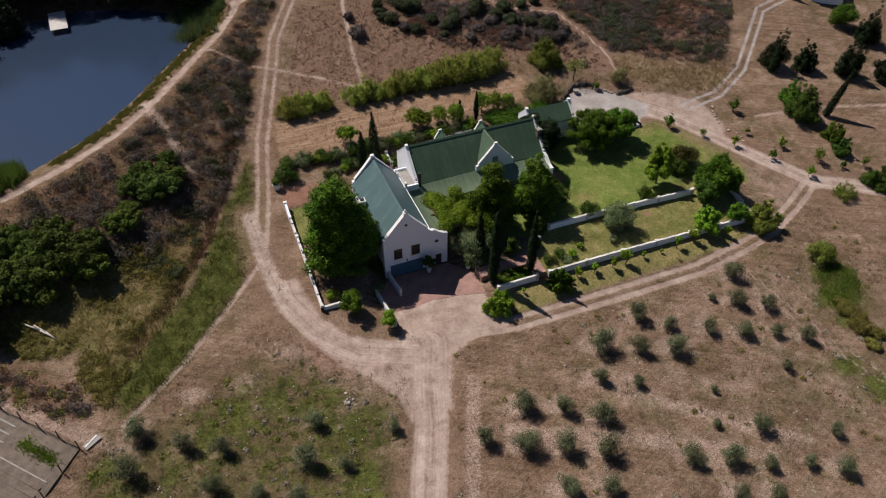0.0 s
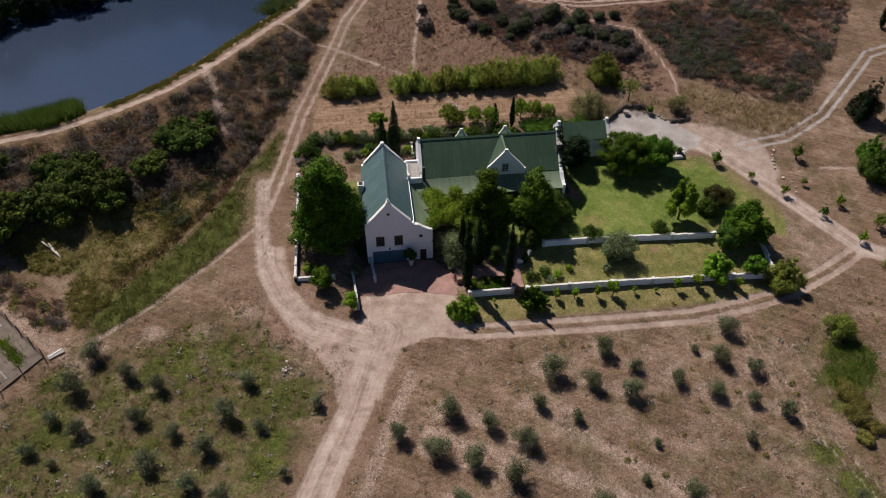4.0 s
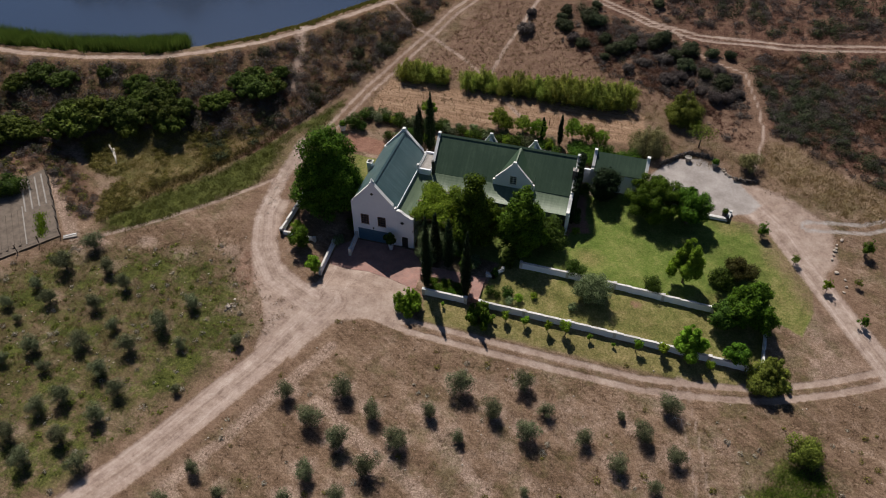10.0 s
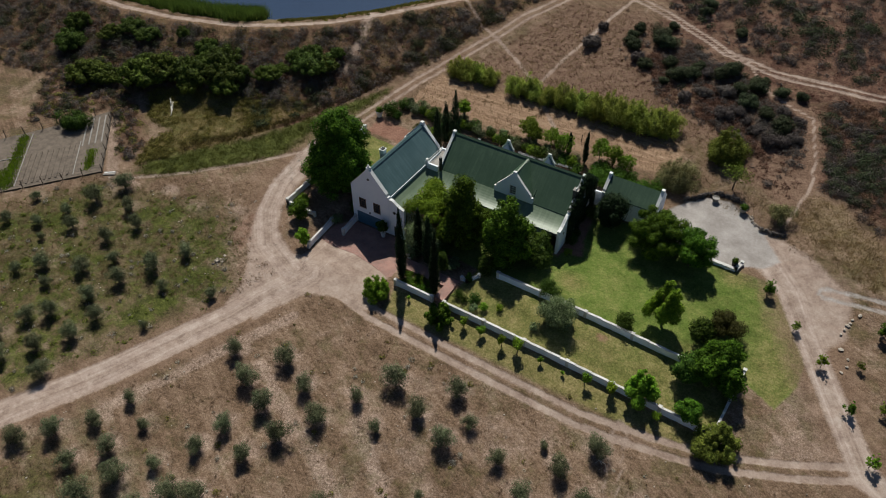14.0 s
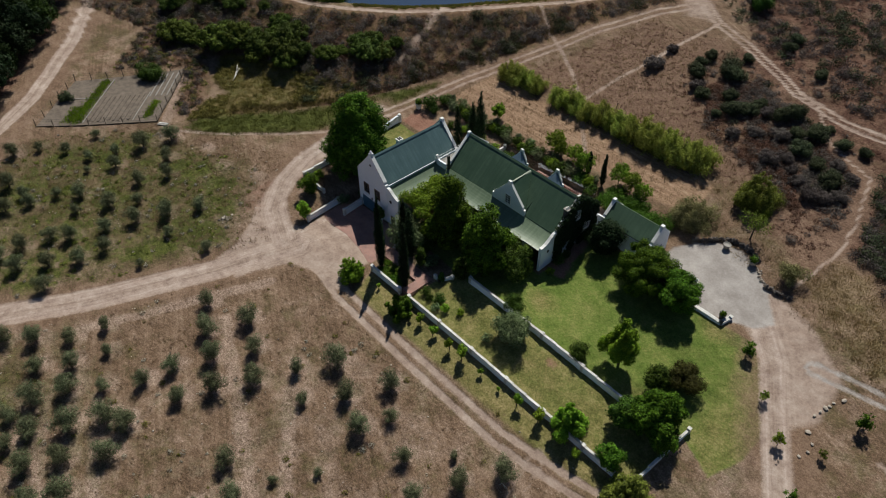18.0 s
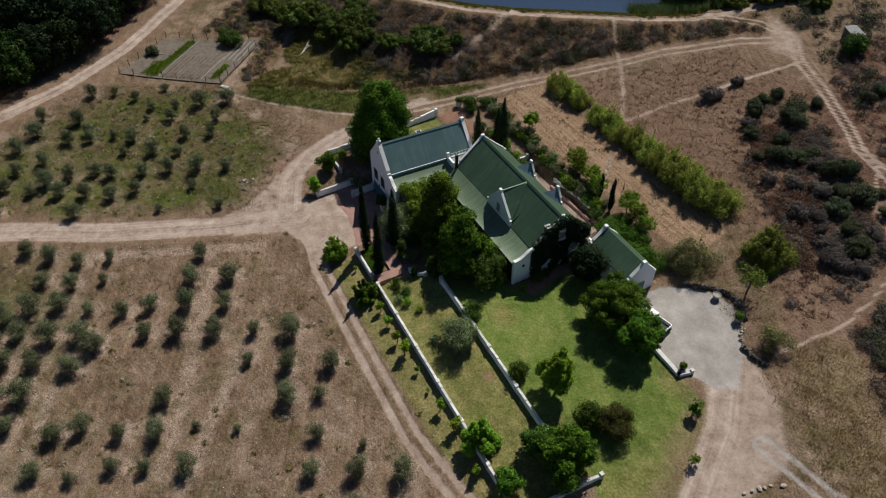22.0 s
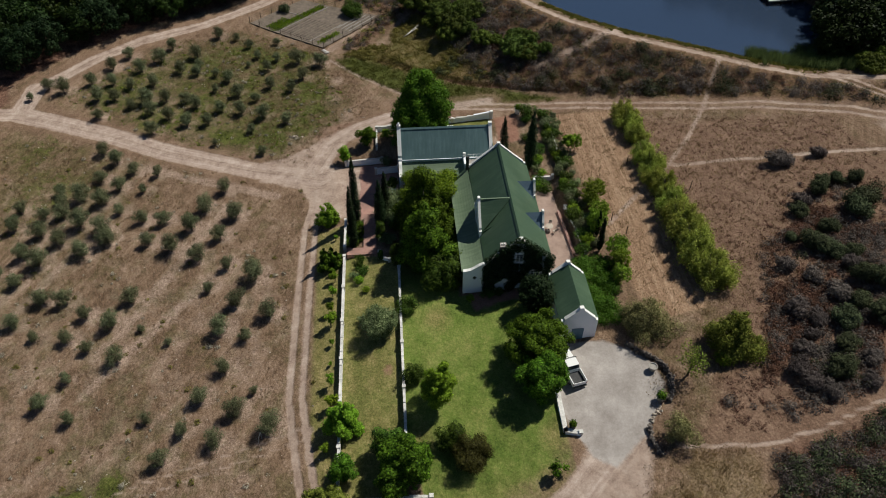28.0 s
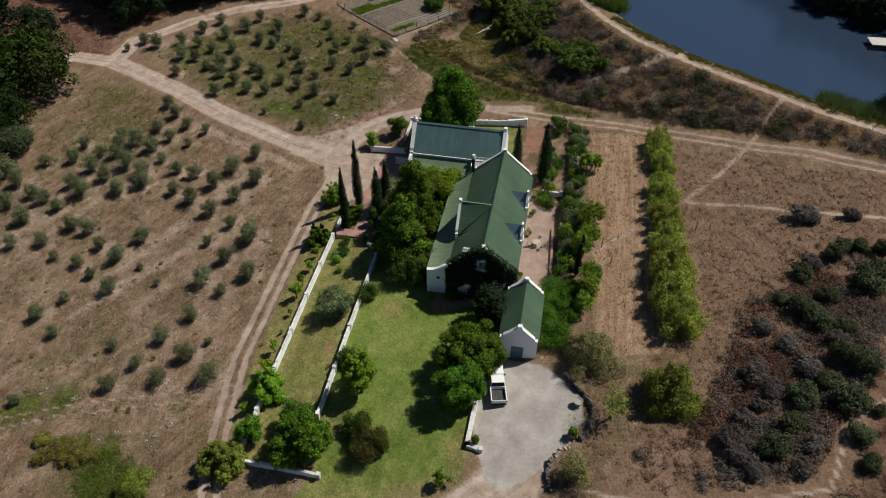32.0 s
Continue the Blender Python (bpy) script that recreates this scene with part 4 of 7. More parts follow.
garden_wall([(1.0, -15.0), (6.7, -15.0)], 0.95, "low white plastered wall before the forecourt garden", 5.5)
garden_wall([(8.6, -15.0), (43.2, -14.9)], 0.95, "long white plastered garden wall with square piers", 5.7)
garden_wall([(12.4, -7.6), (37.4, -7.6)], 0.95, "white plastered retaining wall along the lawn", 6.2)
garden_wall([(43.6, -14.2), (44.2, -5.3)], 0.7, "short white end wall beside the shrubs", 9)
garden_wall([(-21.6, 8.8), (-21.6, -10.4)], 0.85, "white plastered boundary wall", 6.5)
swoop = [(8.8, -0.5), (8.8, 1.3), (8.4, 1.3), (7.9, 1.22), (7.3, 1.08), (6.7, 0.95), (6.0, 0.9), (6.0, -0.5)]
sw = thing("wall_end", (-21.6, 0, gz(-21.6, 8.0)), "white boundary wall sweeping up to its end pier", "wall", kind="structure")
part("swept_wall", prism(swoop, 0, -0.17, 0.17), PLASTER, sw)
part("pier", box((-0.26, 8.7, -0.5), (0.26, 9.2, 1.5), bevel=0.04), COPING, sw)
garden_wall([(-21.6, -10.4), (-16.6, -10.4)], 0.55, "low white boundary wall", 5)
garden_wall([(-14.1, -9.6), (-13.6, -15.4)], 0.95, "white wing wall beside the forecourt", 6)
garden_wall([(-11.6, -7.0), (-11.2, -10.6)], 1.0, "white wing wall sweeping down from the garage", 4)
garden_wall([(33.6, 9.4), (38.8, 9.3), (39.2, 10.8)], 0.4, "low white wall edging the gravel yard", 9, 0.45)
garden_wall([(-20, 17.9), (-9, 17.9)], 0.3, "low white retaining wall of the back beds", 12, 0.22)
garden_wall([(3, 16.5), (8, 17.0), (13, 17.2)], 0.3, "low white retaining wall of the back beds", 6, 0.22)
garden_wall([(-4.0, 13.4), (-4.0, 16.0)], 0.7, "white wall across the back terrace", 4)
garden_wall([(8.4, -10.2), (9.2, -10.2), (10.2, -8.8)], 0.45, "white wall beside the garden path", 4)
garden_wall([(0.0, -10.4), (0.0, -12.2)], 0.7, "short white wall at the path", 3)

# ---------------------------------------------------------------- plants


def leaf_cloud(name, blobs, count, size, seed, material, slim=0.6, hollow=0.55, droop=0.0, fuzz=0.13):
    """Many small pointed leaves over a set of lobes (x, y, z, rx, ry, rz), most of them near the surface."""
    r = np.random.RandomState(seed)
    count, size = int(count * 1.45), size * 0.88
    blobs = np.asarray(blobs, float)
    weight = (blobs[:, 3] * blobs[:, 5]) ** 1.0
    pick = r.choice(len(blobs), count, p=weight / weight.sum())
    d = r.normal(size=(count, 3))
    d /= np.linalg.norm(d, axis=1)[:, None]
    rad = hollow + (1.12 - hollow) * r.rand(count) ** 0.6
    p = blobs[pick, :3] + (d * rad[:, None] + r.normal(size=(count, 3)) * fuzz) * blobs[pick, 3:6]
    n = d + r.normal(size=(count, 3)) * 0.36
    n[:, 2] += 0.3
    n /= np.linalg.norm(n, axis=1)[:, None]
    a = np.cross(n, r.normal(size=(count, 3)))
    a[:, 2] -= droop
    a /= np.linalg.norm(a, axis=1)[:, None]
    b = np.cross(n, a)
    s = size * (0.6 + 0.8 * r.rand(count))[:, None]
    a, b = a * s, b * s * slim
    verts = np.stack([p - a, p + a * 0.55 + b, p + a * 0.55 - b], 1).reshape(-1, 3)
    me = fast_mesh(name, verts, np.arange(count * 3).reshape(-1, 3), 3)
    me.materials.append(material)
    return me


def lobes(seed, count, radius, low, high, lobe=0.42, taper=0.0, skew=0.4, upright=0.85):
    """Lobes spread over a rounded crown from low to high."""
    r = random.Random(seed)
    out = []
    mid, half = (low + high) / 2, (high - low) / 2
    for k in range(count):
        t = (k + 0.5) / count * 2 - 1
        ring = math.sqrt(max(0, 1 - t * t)) * (1 - taper * (t + 1) / 2)
        q = k * 2.39996 + r.uniform(-0.5, 0.5)
        reach = radius * ring * r.uniform(0.35, 1.0)
        g = lobe * radius * r.uniform(1 - skew, 1 + skew)
        out.append((reach * math.cos(q), reach * math.sin(q), mid + t * (half - g * 0.6), g, g, g * upright))
    out.append((0, 0, mid, radius * 0.5, radius * 0.5, half * 0.6))
    return out


def shoots(seed, count, radius, low, high, lobe=0.2, peak=1.4):
    """Lobes climbing along upright boughs of uneven length, for a ragged crown."""
    r = random.Random(seed)
    out = []
    for k in range(count):
        f, q = math.sqrt((k + 0.5) / count), k * 2.39996 + r.uniform(-0.6, 0.6)
        reach = radius * f * r.uniform(0.8, 1.1)
        top = low + (high - low) * (1 - 0.72 * f ** peak) * r.uniform(0.74, 1.04)
        base = low + (high - low) * 0.3 * r.random() * f
        steps = max(2, round((top - base) / (radius * lobe * 1.1)))
        for i in range(steps):
            t = i / (steps - 1)
            g = radius * lobe * (1.25 - 0.8 * t) * r.uniform(0.7, 1.25)
            lean = 0.6 + 0.4 * math.sin(math.pi * (0.25 + 0.6 * t))
            out.append((reach * lean * math.cos(q) + r.uniform(-0.3, 0.3), reach * lean * math.sin(q) + r.uniform(-0.3, 0.3), base + (top - base) * t, g, g, g * 1.05))
    return out


def canopy(seed, radius, low, high, lobe=0.8, taper=0.0):
    """Separate tufts standing out all over a rounded crown, round a dense core."""
    r = random.Random(seed)
    mid, half = (low + high) / 2, (high - low) / 2
    count = int(11.0 * radius * (radius + half) / 2 / (2.3 * lobe * lobe))
    count = int(count * 0.82)
    out = [(0, 0, mid, radius * 0.66, radius * 0.66, half * 0.68)]
    for k in range(count):
        t = 1 - 1.8 * (k + 0.5) / count
        q = k * 2.39996 + r.uniform(-0.4, 0.4)
        ring = math.sqrt(1 - t * t) * (1 - taper * max(0, t))
        f, g = r.uniform(0.6, 1.14), lobe * r.uniform(0.5, 1.3)
        out.append((radius * ring * f * math.cos(q), radius * ring * f * math.sin(q), mid + half * t * f, g, g, g * 0.8))
    return out


def limbs(bm, seed, base, fork, radius, tall, spread, forks=5):
    """A tapered trunk that forks into limbs."""
    r = random.Random(seed)
    lean = (r.uniform(-0.15, 0.15), r.uniform(-0.15, 0.15))
    tube(bm, (0, 0, -0.4), (lean[0], lean[1], fork), base * 1.15, base * 0.8, 9)
    for k in range(forks):
        q = k * math.tau / forks + r.uniform(-0.4, 0.4)
        reach = spread * r.uniform(0.5, 0.9)
        mid = (lean[0] + reach * 0.5 * math.cos(q), lean[1] + reach * 0.5 * math.sin(q), fork + (tall - fork) * 0.4)
        tube(bm, (lean[0], lean[1], fork - 0.1), mid, base * 0.55, base * 0.35, 6)
        tube(bm, mid, (reach * math.cos(q), reach * math.sin(q), fork + (tall - fork) * r.uniform(0.6, 0.85)), base * 0.35, base * 0.1, 6)
    return bm


FINE = 0.7


def tree(name, at, radius, low, high, leaves, size, material, label, category="tree", seed=1, count=16, trunk=0.25, group="", taper=0.0, slim=0.6, lobe=0.42, wide=1.0, upright=0.85, ragged=0, peak=1.8, tufts=0.0, boughs=()):
    x, y = at
    t = thing(name, (x, y, gz(x, y)), label, category, group)
    part("trunk", limbs(bmesh.new(), seed, trunk, max(0.5, low * 0.9 + 0.3), radius, high * (0.7 if ragged else 1.0), radius * (0.5 if ragged else 0.8)), BARK, t, smooth=True)
    shape = canopy(seed, radius, low, high, tufts, taper) if tufts else shoots(seed, ragged, radius, low, high, lobe, peak) if ragged else lobes(seed, count, radius, low, high, lobe, taper, 0.4, upright)
    for k, (bx, by, wide_bough, foot, top) in enumerate(boughs):
        shape = shape + [(a + bx, b + by, c, d, e, f) for a, b, c, d, e, f in canopy(seed + 7 * k, wide_bough, foot, top, tufts * 0.9, 0.35)]
    crown = new("crown", leaf_cloud("crown", [(a * wide, b, c, d, e, f) for a, b, c, d, e, f in shape], int(leaves * 1.9), size * FINE * 1.05, seed, material, slim, 0.5, 0.0, 0.12))
    crown.parent = t
    return t


# big trees round the house
tree("shade_tree", (-17.0, -3.0), 3.5, 3.4, 12.8, 27000, 0.25, TREE_LEAF, "tall broad leafy shade tree by the garage wing", seed=3, trunk=0.45, tufts=1.0, taper=0.45, boughs=((2.2, -1.6, 2.7, 0.4, 9.4), (-2.0, -1.4, 2.8, 0.3, 8.8), (0.4, 2.0, 2.8, 1.4, 10.4), (-0.2, -2.4, 2.4, 0.2, 6.6), (3.2, 1.0, 2.0, 0.4, 6.6)))
tree("shade_tree", (4.9, -4.2), 2.0, 2.6, 10.5, 14500, 0.24, TREE_LEAF, "tall leafy tree before the verandah", seed=5, trunk=0.35, tufts=0.9, taper=0.45, boughs=((1.3, -1.2, 1.6, 0.6, 7.0), (-1.2, 0.5, 1.6, 1.0, 7.6), (0.4, 1.5, 1.6, 0.8, 6.4), (-0.6, -1.7, 1.5, 0.3, 5.4)))
tree("shade_tree", (11.4, -4.0), 2.0, 2.0, 10.2, 14500, 0.24, TREE_LEAF, "leafy green tree before the verandah", seed=8, trunk=0.35, tufts=0.9, taper=0.4, boughs=((1.6, -0.7, 1.6, 0.5, 6.8), (-1.4, -1.0, 1.6, 0.4, 7.2), (0.6, 1.6, 1.6, 0.8, 6.4), (0.3, -1.8, 1.5, 0.2, 5.2)))
tree("dark_shrub", (15.3, -1.6), 2.3, 0.3, 4.2, 3500, 0.2, DARK_LEAF, "dark green shrub against the verandah", "shrub", 11, 14, 0.12)
tree("climbing_rose", (0.2, -8.0), 2.6, 0.3, 4.6, 4500, 0.17, GREY_LEAF, "dark bush flecked with white blossom", "shrub", 12, 16, 0.12)
tree("round_tree", (28.4, 7.9), 3.3, 0.8, 5.8, 12500, 0.19, TREE_LEAF, "dense round-crowned dark green tree by the gravel yard", seed=14, trunk=0.35, tufts=0.72)
tree("round_tree", (33.2, 7.6), 2.4, 0.5, 5.3, 8000, 0.19, TREE_LEAF, "dense round-crowned green tree by the gravel yard", seed=15, trunk=0.3, tufts=0.62)
tree("dark_tree", (21.0, 8.9), 2.2, 0.4, 5.2, 5000, 0.22, CYPRESS_LEAF, "dark narrow tree beside the outbuilding", seed=16, count=18, taper=0.4)
tree("lawn_tree", (33.5, -3.7), 2.1, 2.5, 8.3, 6000, 0.22, LIGHT_LEAF, "young light green tree standing on the lawn", seed=18, trunk=0.16, lobe=0.26, ragged=13)
tree("bronze_bush", (40.4, -0.6), 1.9, 0.2, 2.9, 4600, 0.15, RED_LEAF, "rounded dark bronze-green bush on the lawn", "shrub", 19, 16, 0.12)
tree("shrub", (38.3, -2.6), 1.6, 0.1, 2.4, 2200, 0.18, DARK_LEAF, "green bush beside the bronze one", "shrub", 20, 12, 0.1)
tree("spreading_tree", (41.4, -8.0), 2.3, 0.4, 5.6, 13000, 0.21, TREE_LEAF, "wide spreading green tree at the garden's end", seed=21, trunk=0.25, tufts=0.55, taper=0.35, boughs=((0.9, 1.0, 1.5, 0.8, 6.0), (-1.6, -0.9, 1.7, 0.4, 4.4), (1.7, -1.2, 1.5, 0.3, 4.2), (-0.9, 1.7, 1.3, 0.4, 3.8)))
tree("spreading_tree", (38.6, -9.4), 1.7, 0.3, 3.6, 3200, 0.2, DARK_LEAF, "dark green tree at the garden's end", seed=61, count=16, trunk=0.2)
tree("wall_tree", (34.8, -14.4), 2.0, 1.0, 4.7, 4500, 0.22, LIGHT_LEAF, "bright green small tree over the garden wall", seed=22, trunk=0.13, lobe=0.26, ragged=12)
tree("wall_tree", (44.2, -16.0), 2.5, 0.6, 4.4, 5200, 0.2, BUSH_LEAF, "light green small tree beside the lane", seed=23, trunk=0.14, lobe=0.26, ragged=13)
tree("wall_tree", (40.6, -14.3), 1.3, 0.6, 3.4, 2000, 0.19, TREE_LEAF, "small green tree at the wall", seed=24, count=12, trunk=0.1)
tree("variegated_bush", (22.3, -10.1), 2.4, 0.3, 3.6, 6500, 0.16, GREY_LEAF, "large grey-green variegated bush on the lower lawn", "shrub", 25, 40, 0.15, lobe=0.3)
for x, y, r in ((19.4, -6.7, 1.3), (29.6, -6.4, 1.25)):
    tree("clipped_bush", (x, y), r, 0.1, r * 1.75, 1900, 0.12, DARK_LEAF, "round clipped dark bush at the retaining wall", "shrub", int(x), 16, 0.1, "clipped bushes")
tree("front_shrub", (-0.2, -17.6), 2.0, 0.3, 4.0, 2600, 0.2, VINE_LEAF, "bright yellow-green shrub beside the lane", "shrub", 31, 18, 0.12, lobe=0.22, ragged=14)
tree("front_shrub", (9.2, -17.0), 1.9, 0.3, 3.6, 2600, 0.22, TREE_LEAF, "loose green shrub outside the garden wall", "shrub", 32, 16, 0.1, lobe=0.18, ragged=12)
tree("yard_shrub", (-14.4, -15.6), 0.9, 0.7, 3.2, 900, 0.2, LIGHT_LEAF, "slender yellow-green sapling at the forecourt", "shrub", 33, 10, 0.06)
tree("yard_shrub", (-17.9, -12.0), 1.4, 0.6, 3.4, 1800, 0.2, TREE_LEAF, "small dark green tree outside the low wall", "shrub", 34, 12, 0.1)
tree("yard_palm", (-6.1, -7.9), 0.8, 1.4, 2.9, 700, 0.25, DARK_LEAF, "small potted tree beside the garage door", "shrub", 35, 8, 0.08)


for k, (x, y, tall) in enumerate(((10.6, -7.9, 3.4), (5.2, -9.9, 3.0), (9.4, -10.0, 1.6))):
    tree("conical_bush", (x, y), tall * 0.3, 0.05, tall, 1600, 0.14, DARK_LEAF, "dark conical bush by the garden path", "shrub", 36 + k, 16, 0.08, "conical bushes", 0.75)


def cypress(x, y, tall, radius, seed, label):
    t = thing("cypress", (x, y, gz(x, y)), label, "cypress", "cypresses")
    part("trunk", tube(bmesh.new(), (0, 0, -0.4), (0, 0, tall * 0.5), 0.16, 0.06, 8), BARK, t)
    r = random.Random(seed)
    shape = []
    for k in range(16):
        f = (k + 0.5) / 16
        w = radius * min(1.0, 0.55 + f * 2.2) * (1 - f ** 2.4) + 0.08
        shape.append((r.uniform(-0.08, 0.08), r.uniform(-0.08, 0.08), 0.4 + f * (tall - 0.5), w, w, tall / 16 * 0.9))
    crown = new("crown", leaf_cloud("crown", shape, int(420 * tall), 0.14, seed, CYPRESS_LEAF, 0.4, 0.6, 0.0))
    crown.parent = t


for x, y, tall, r, s in ((0.9, -13.4, 11.8, 0.62, 41), (6.3, -13.7, 10.7, 0.58, 42), (0.8, -9.1, 8.9, 0.7, 43), (2.9, -9.9, 8.4, 0.75, 44), (-6.7, 12.9, 10.3, 0.85, 45), (-7.5, 8.9, 9.4, 0.75, 46), (-8.6, 13.2, 7.4, 0.7, 47), (12.8, 19.0, 5.6, 0.32, 48), (10.0, 19.3, 4.4, 0.25, 49)):
    cypress(x, y, tall, r, s, "tall slim dark Italian cypress by the house")

# vine pergola between the trees and the lean-to
vine = thing("pergola_vine", (-1.2, -2.6, gz(-1.2, -2.6)), "bright green vine covering a pergola beside the lean-to", "vine")
for a in (-2.0, 2.4):
    for b in (-3.5, 0, 3.0):
        part("post", tube(bmesh.new(), (a, b, -0.5), (a, b, 3.8), 0.08, 0.08, 7), TIMBER, vine)
for b in (-3.5, 0, 3.0):
    part("beam", box((-2.5, b - 0.06, 3.75), (2.9, b + 0.06, 3.9)), TIMBER, vine)
for a in (-2.0, -0.9, 0.2, 1.3, 2.4):
    part("rafter", box((a - 0.04, -3.9, 3.9), (a + 0.04, 3.4, 4.0)), TIMBER, vine)
me = leaf_cloud("foliage", [(random.Random(k).uniform(-2.2, 2.6), random.Random(k + 90).uniform(-3.6, 3.2), 4.1 + random.Random(k + 50).uniform(-0.3, 0.6), 1.0, 1.0, 0.6) for k in range(26)], 11000, 0.15, 77, VINE_LEAF)
ob = new("foliage", me)
ob.parent = vine

creeper = thing("verandah_creeper", (6, 0.2, 1.0), "leafy green creeper along the verandah eaves", "vine")
r = random.Random(61)
shape = [(r.uniform(-8.6, 10.4), r.uniform(-1.3, 0.3), r.uniform(0.8, 3.3), r.uniform(0.5, 0.9), 0.6, r.uniform(0.5, 0.9)) for _ in range(70)]
ob = new("leaves", leaf_cloud("leaves", shape, 20000, 0.13, 62, TREE_LEAF))
ob.parent = creeper
part("stem", limbs(bmesh.new(), 63, 0.07, 0.8, 1.0, 3.0, 1.5, 5), BARK, creeper)

# ivy over the east gable
ivy = thing("ivy", (17.3, 7.4, 1.0), "dark ivy covering most of the end gable", "ivy")
patch = []
r = random.Random(5)
for k in range(190):
    u = r.uniform(-4.1, 4.0)
    top = 8.7 - abs(u) * 0.85
    v = r.uniform(0.2 if abs(u + 2.2) > 1.0 else 2.6, top)
    if abs(u) < 0.95 and 4.9 < v < 7.3 or abs(u - 2.2) < 1.1 and 2.0 < v < 4.3:
        continue
    patch.append((0.12, u, v, 0.28, 0.55, 0.55))
for k in range(14):
    u = -4 + 8 * k / 13
    patch.append((0.0, u, 9.2 - abs(u) * 0.82, 0.5, 0.45, 0.35))
ob = new("leaves", leaf_cloud("leaves", patch, 26000, 0.11, 6, CYPRESS_LEAF, 0.8))
ob.parent = ivy

# hedge of feathery young trees beyond the mown strip
willows = []
for k in range(4):
    t = thing("feathery_tree", (0, 0, -60), "feathery yellow-green young tree in a loose row", "tree", "row of feathery trees")
    part("trunk", limbs(bmesh.new(), 70 + k, 0.08, 0.5, 1.0, 3.0, 0.9, 6), BARK, t)
    plumes = [(a, b, c, d, e, f * 1.5) for a, b, c, d, e, f in shoots(80 + k, 11, 1.35, 0.35, 3.2, 0.24, 1.3)]
    ob = new("crown", leaf_cloud("crown", plumes, 6200, 0.12, 70 + k, WILLOW_LEAF, 0.34, 0.25, 0.8, 0.35))
    ob.parent = t
    willows.append(t)
r = random.Random(9)
row = [(-16.2, 29.5, 1.15), (-14.4, 29.8, 1.3), (-12.4, 29.6, 1.25), (-10.2, 30.0, 1.1), (-4.7, 29.7, 1.05), (-2.4, 29.9, 1.25), (-0.4, 29.7, 0.9), (1.6, 29.9, 1.15), (3.6, 30.0, 1.25), (5.4, 30.2, 1.1), (7.4, 30.2, 1.4), (9.2, 30.4, 1.3), (11.0, 30.2, 1.5), (12.8, 30.6, 1.45), (14.6, 30.3, 1.55), (16.3, 30.7, 1.5), (18.1, 30.2, 1.6), (19.8, 30.6, 1.55), (21.4, 30.3, 1.45)]
for k, (x, y, s) in enumerate(row):
    m = pose(x + r.uniform(-0.2, 0.2), y + r.uniform(-0.3, 0.3), gz(x, y), 0, 0, r.uniform(0, 360)) @ Matrix.Diagonal((s * 1.15, s * 1.2, s * r.uniform(1.0, 1.2), 1))
    copy_thing(willows[k % 4], m)
for t in willows:
    for o in (*t.children, t):
        bpy.data.objects.remove(o)

# olive trees
olive_kinds = []
for k in range(5):
    t = thing("olive_tree", (0, 0, -60), "young grey-green olive tree in bare soil", "olive tree", "olive orchard")
    part("trunk", limbs(bmesh.new(), 100 + k, 0.09, 0.5, 0.9, 2.0, 0.7, 4), BARK, t)
    ob = new("crown", leaf_cloud("crown", lobes(110 + k, 12, 1.05, 0.35, 2.3, 0.45, 0.15, 0.35), 2400, 0.1, 110 + k, OLIVE_LEAF, 0.34, 0.4))
    ob.parent = t
    olive_kinds.append(t)
olive_dice = random.Random(21)


def olive(x, y, s):
    OLIVE_SPOTS.append((x, y, s))
    s *= olive_dice.uniform(0.9, 1.12)
    m = pose(x, y, gz(x, y), 0, 0, olive_dice.uniform(0, 360)) @ Matrix.Diagonal((s * olive_dice.uniform(0.9, 1.1), s, s * olive_dice.uniform(0.9, 1.15), 1))
    copy_thing(olive_dice.choice(olive_kinds), m)


# the younger rows south-east of the drive
olive(16.5, -24.7, 1.25)
olive(19.7, -27.4, 0.72)
olive(24.4, -29.5, 1.0)
olive(18.2, -30.8, 1.25)
olive(13.9, -29.3, 1.0)
olive(9.4, -27.3, 1.25)
olive(6.9, -31.5, 1.0)
olive(10.9, -33.5, 0.72)
olive(28.5, -31.7, 1.0)
olive(34.5, -29.0, 1.0)
olive(30.7, -27.2, 1.0)
olive(33.3, -23.0, 1.25)
olive(32.6, -33.0, 0.72)
olive(36.0, -34.9, 1.0)
olive(30.4, -37.7, 0.72)
olive(-3.6, -31.8, 1.25)
olive(0.6, -33.6, 1.0)
olive(4.4, -36.1, 1.25)
olive(-9.7, -34.2, 1.0)
olive(-5.7, -36.6, 1.25)
olive(-1.7, -38.1, 1.25)
olive(2.4, -40.2, 1.25)
olive(-3.7, -42.5, 1.0)
olive(0.6, -44.0, 1.0)
olive(11.2, -44.0, 1.0)
olive(15.4, -45.5, 1.0)
olive(21.3, -43.5, 1.0)
olive(19.1, -47.7, 0.72)
olive(29.4, -46.9, 0.72)
olive(23.6, -49.0, 0.72)
olive(26.9, -51.1, 1.0)
olive(13.5, -49.5, 1.0)
olive(17.3, -50.9, 1.0)
olive(16.6, -41.4, 0.5)
olive(19.3, -37.4, 0.5)
olive(-21.6, -55.9, 1.0)
olive(-18.9, -53.2, 1.0)
olive(-16.3, -49.8, 1.0)
olive(-12.5, -51.3, 1.0)
olive(-14.8, -54.7, 1.0)
olive(-10.5, -56.5, 1.25)
olive(-9.3, -53.1, 1.25)
olive(-6.8, -58.5, 1.25)
olive(-4.4, -55.0, 1.25)
olive(-2.7, -51.3, 1.25)
olive(1.6, -53.2, 1.25)
olive(-1.1, -57.2, 1.25)
olive(-3.0, -60.6, 1.25)
olive(1.2, -61.7, 1.25)
olive(3.0, -58.9, 1.25)
olive(-15.1, -45.7, 0.72)
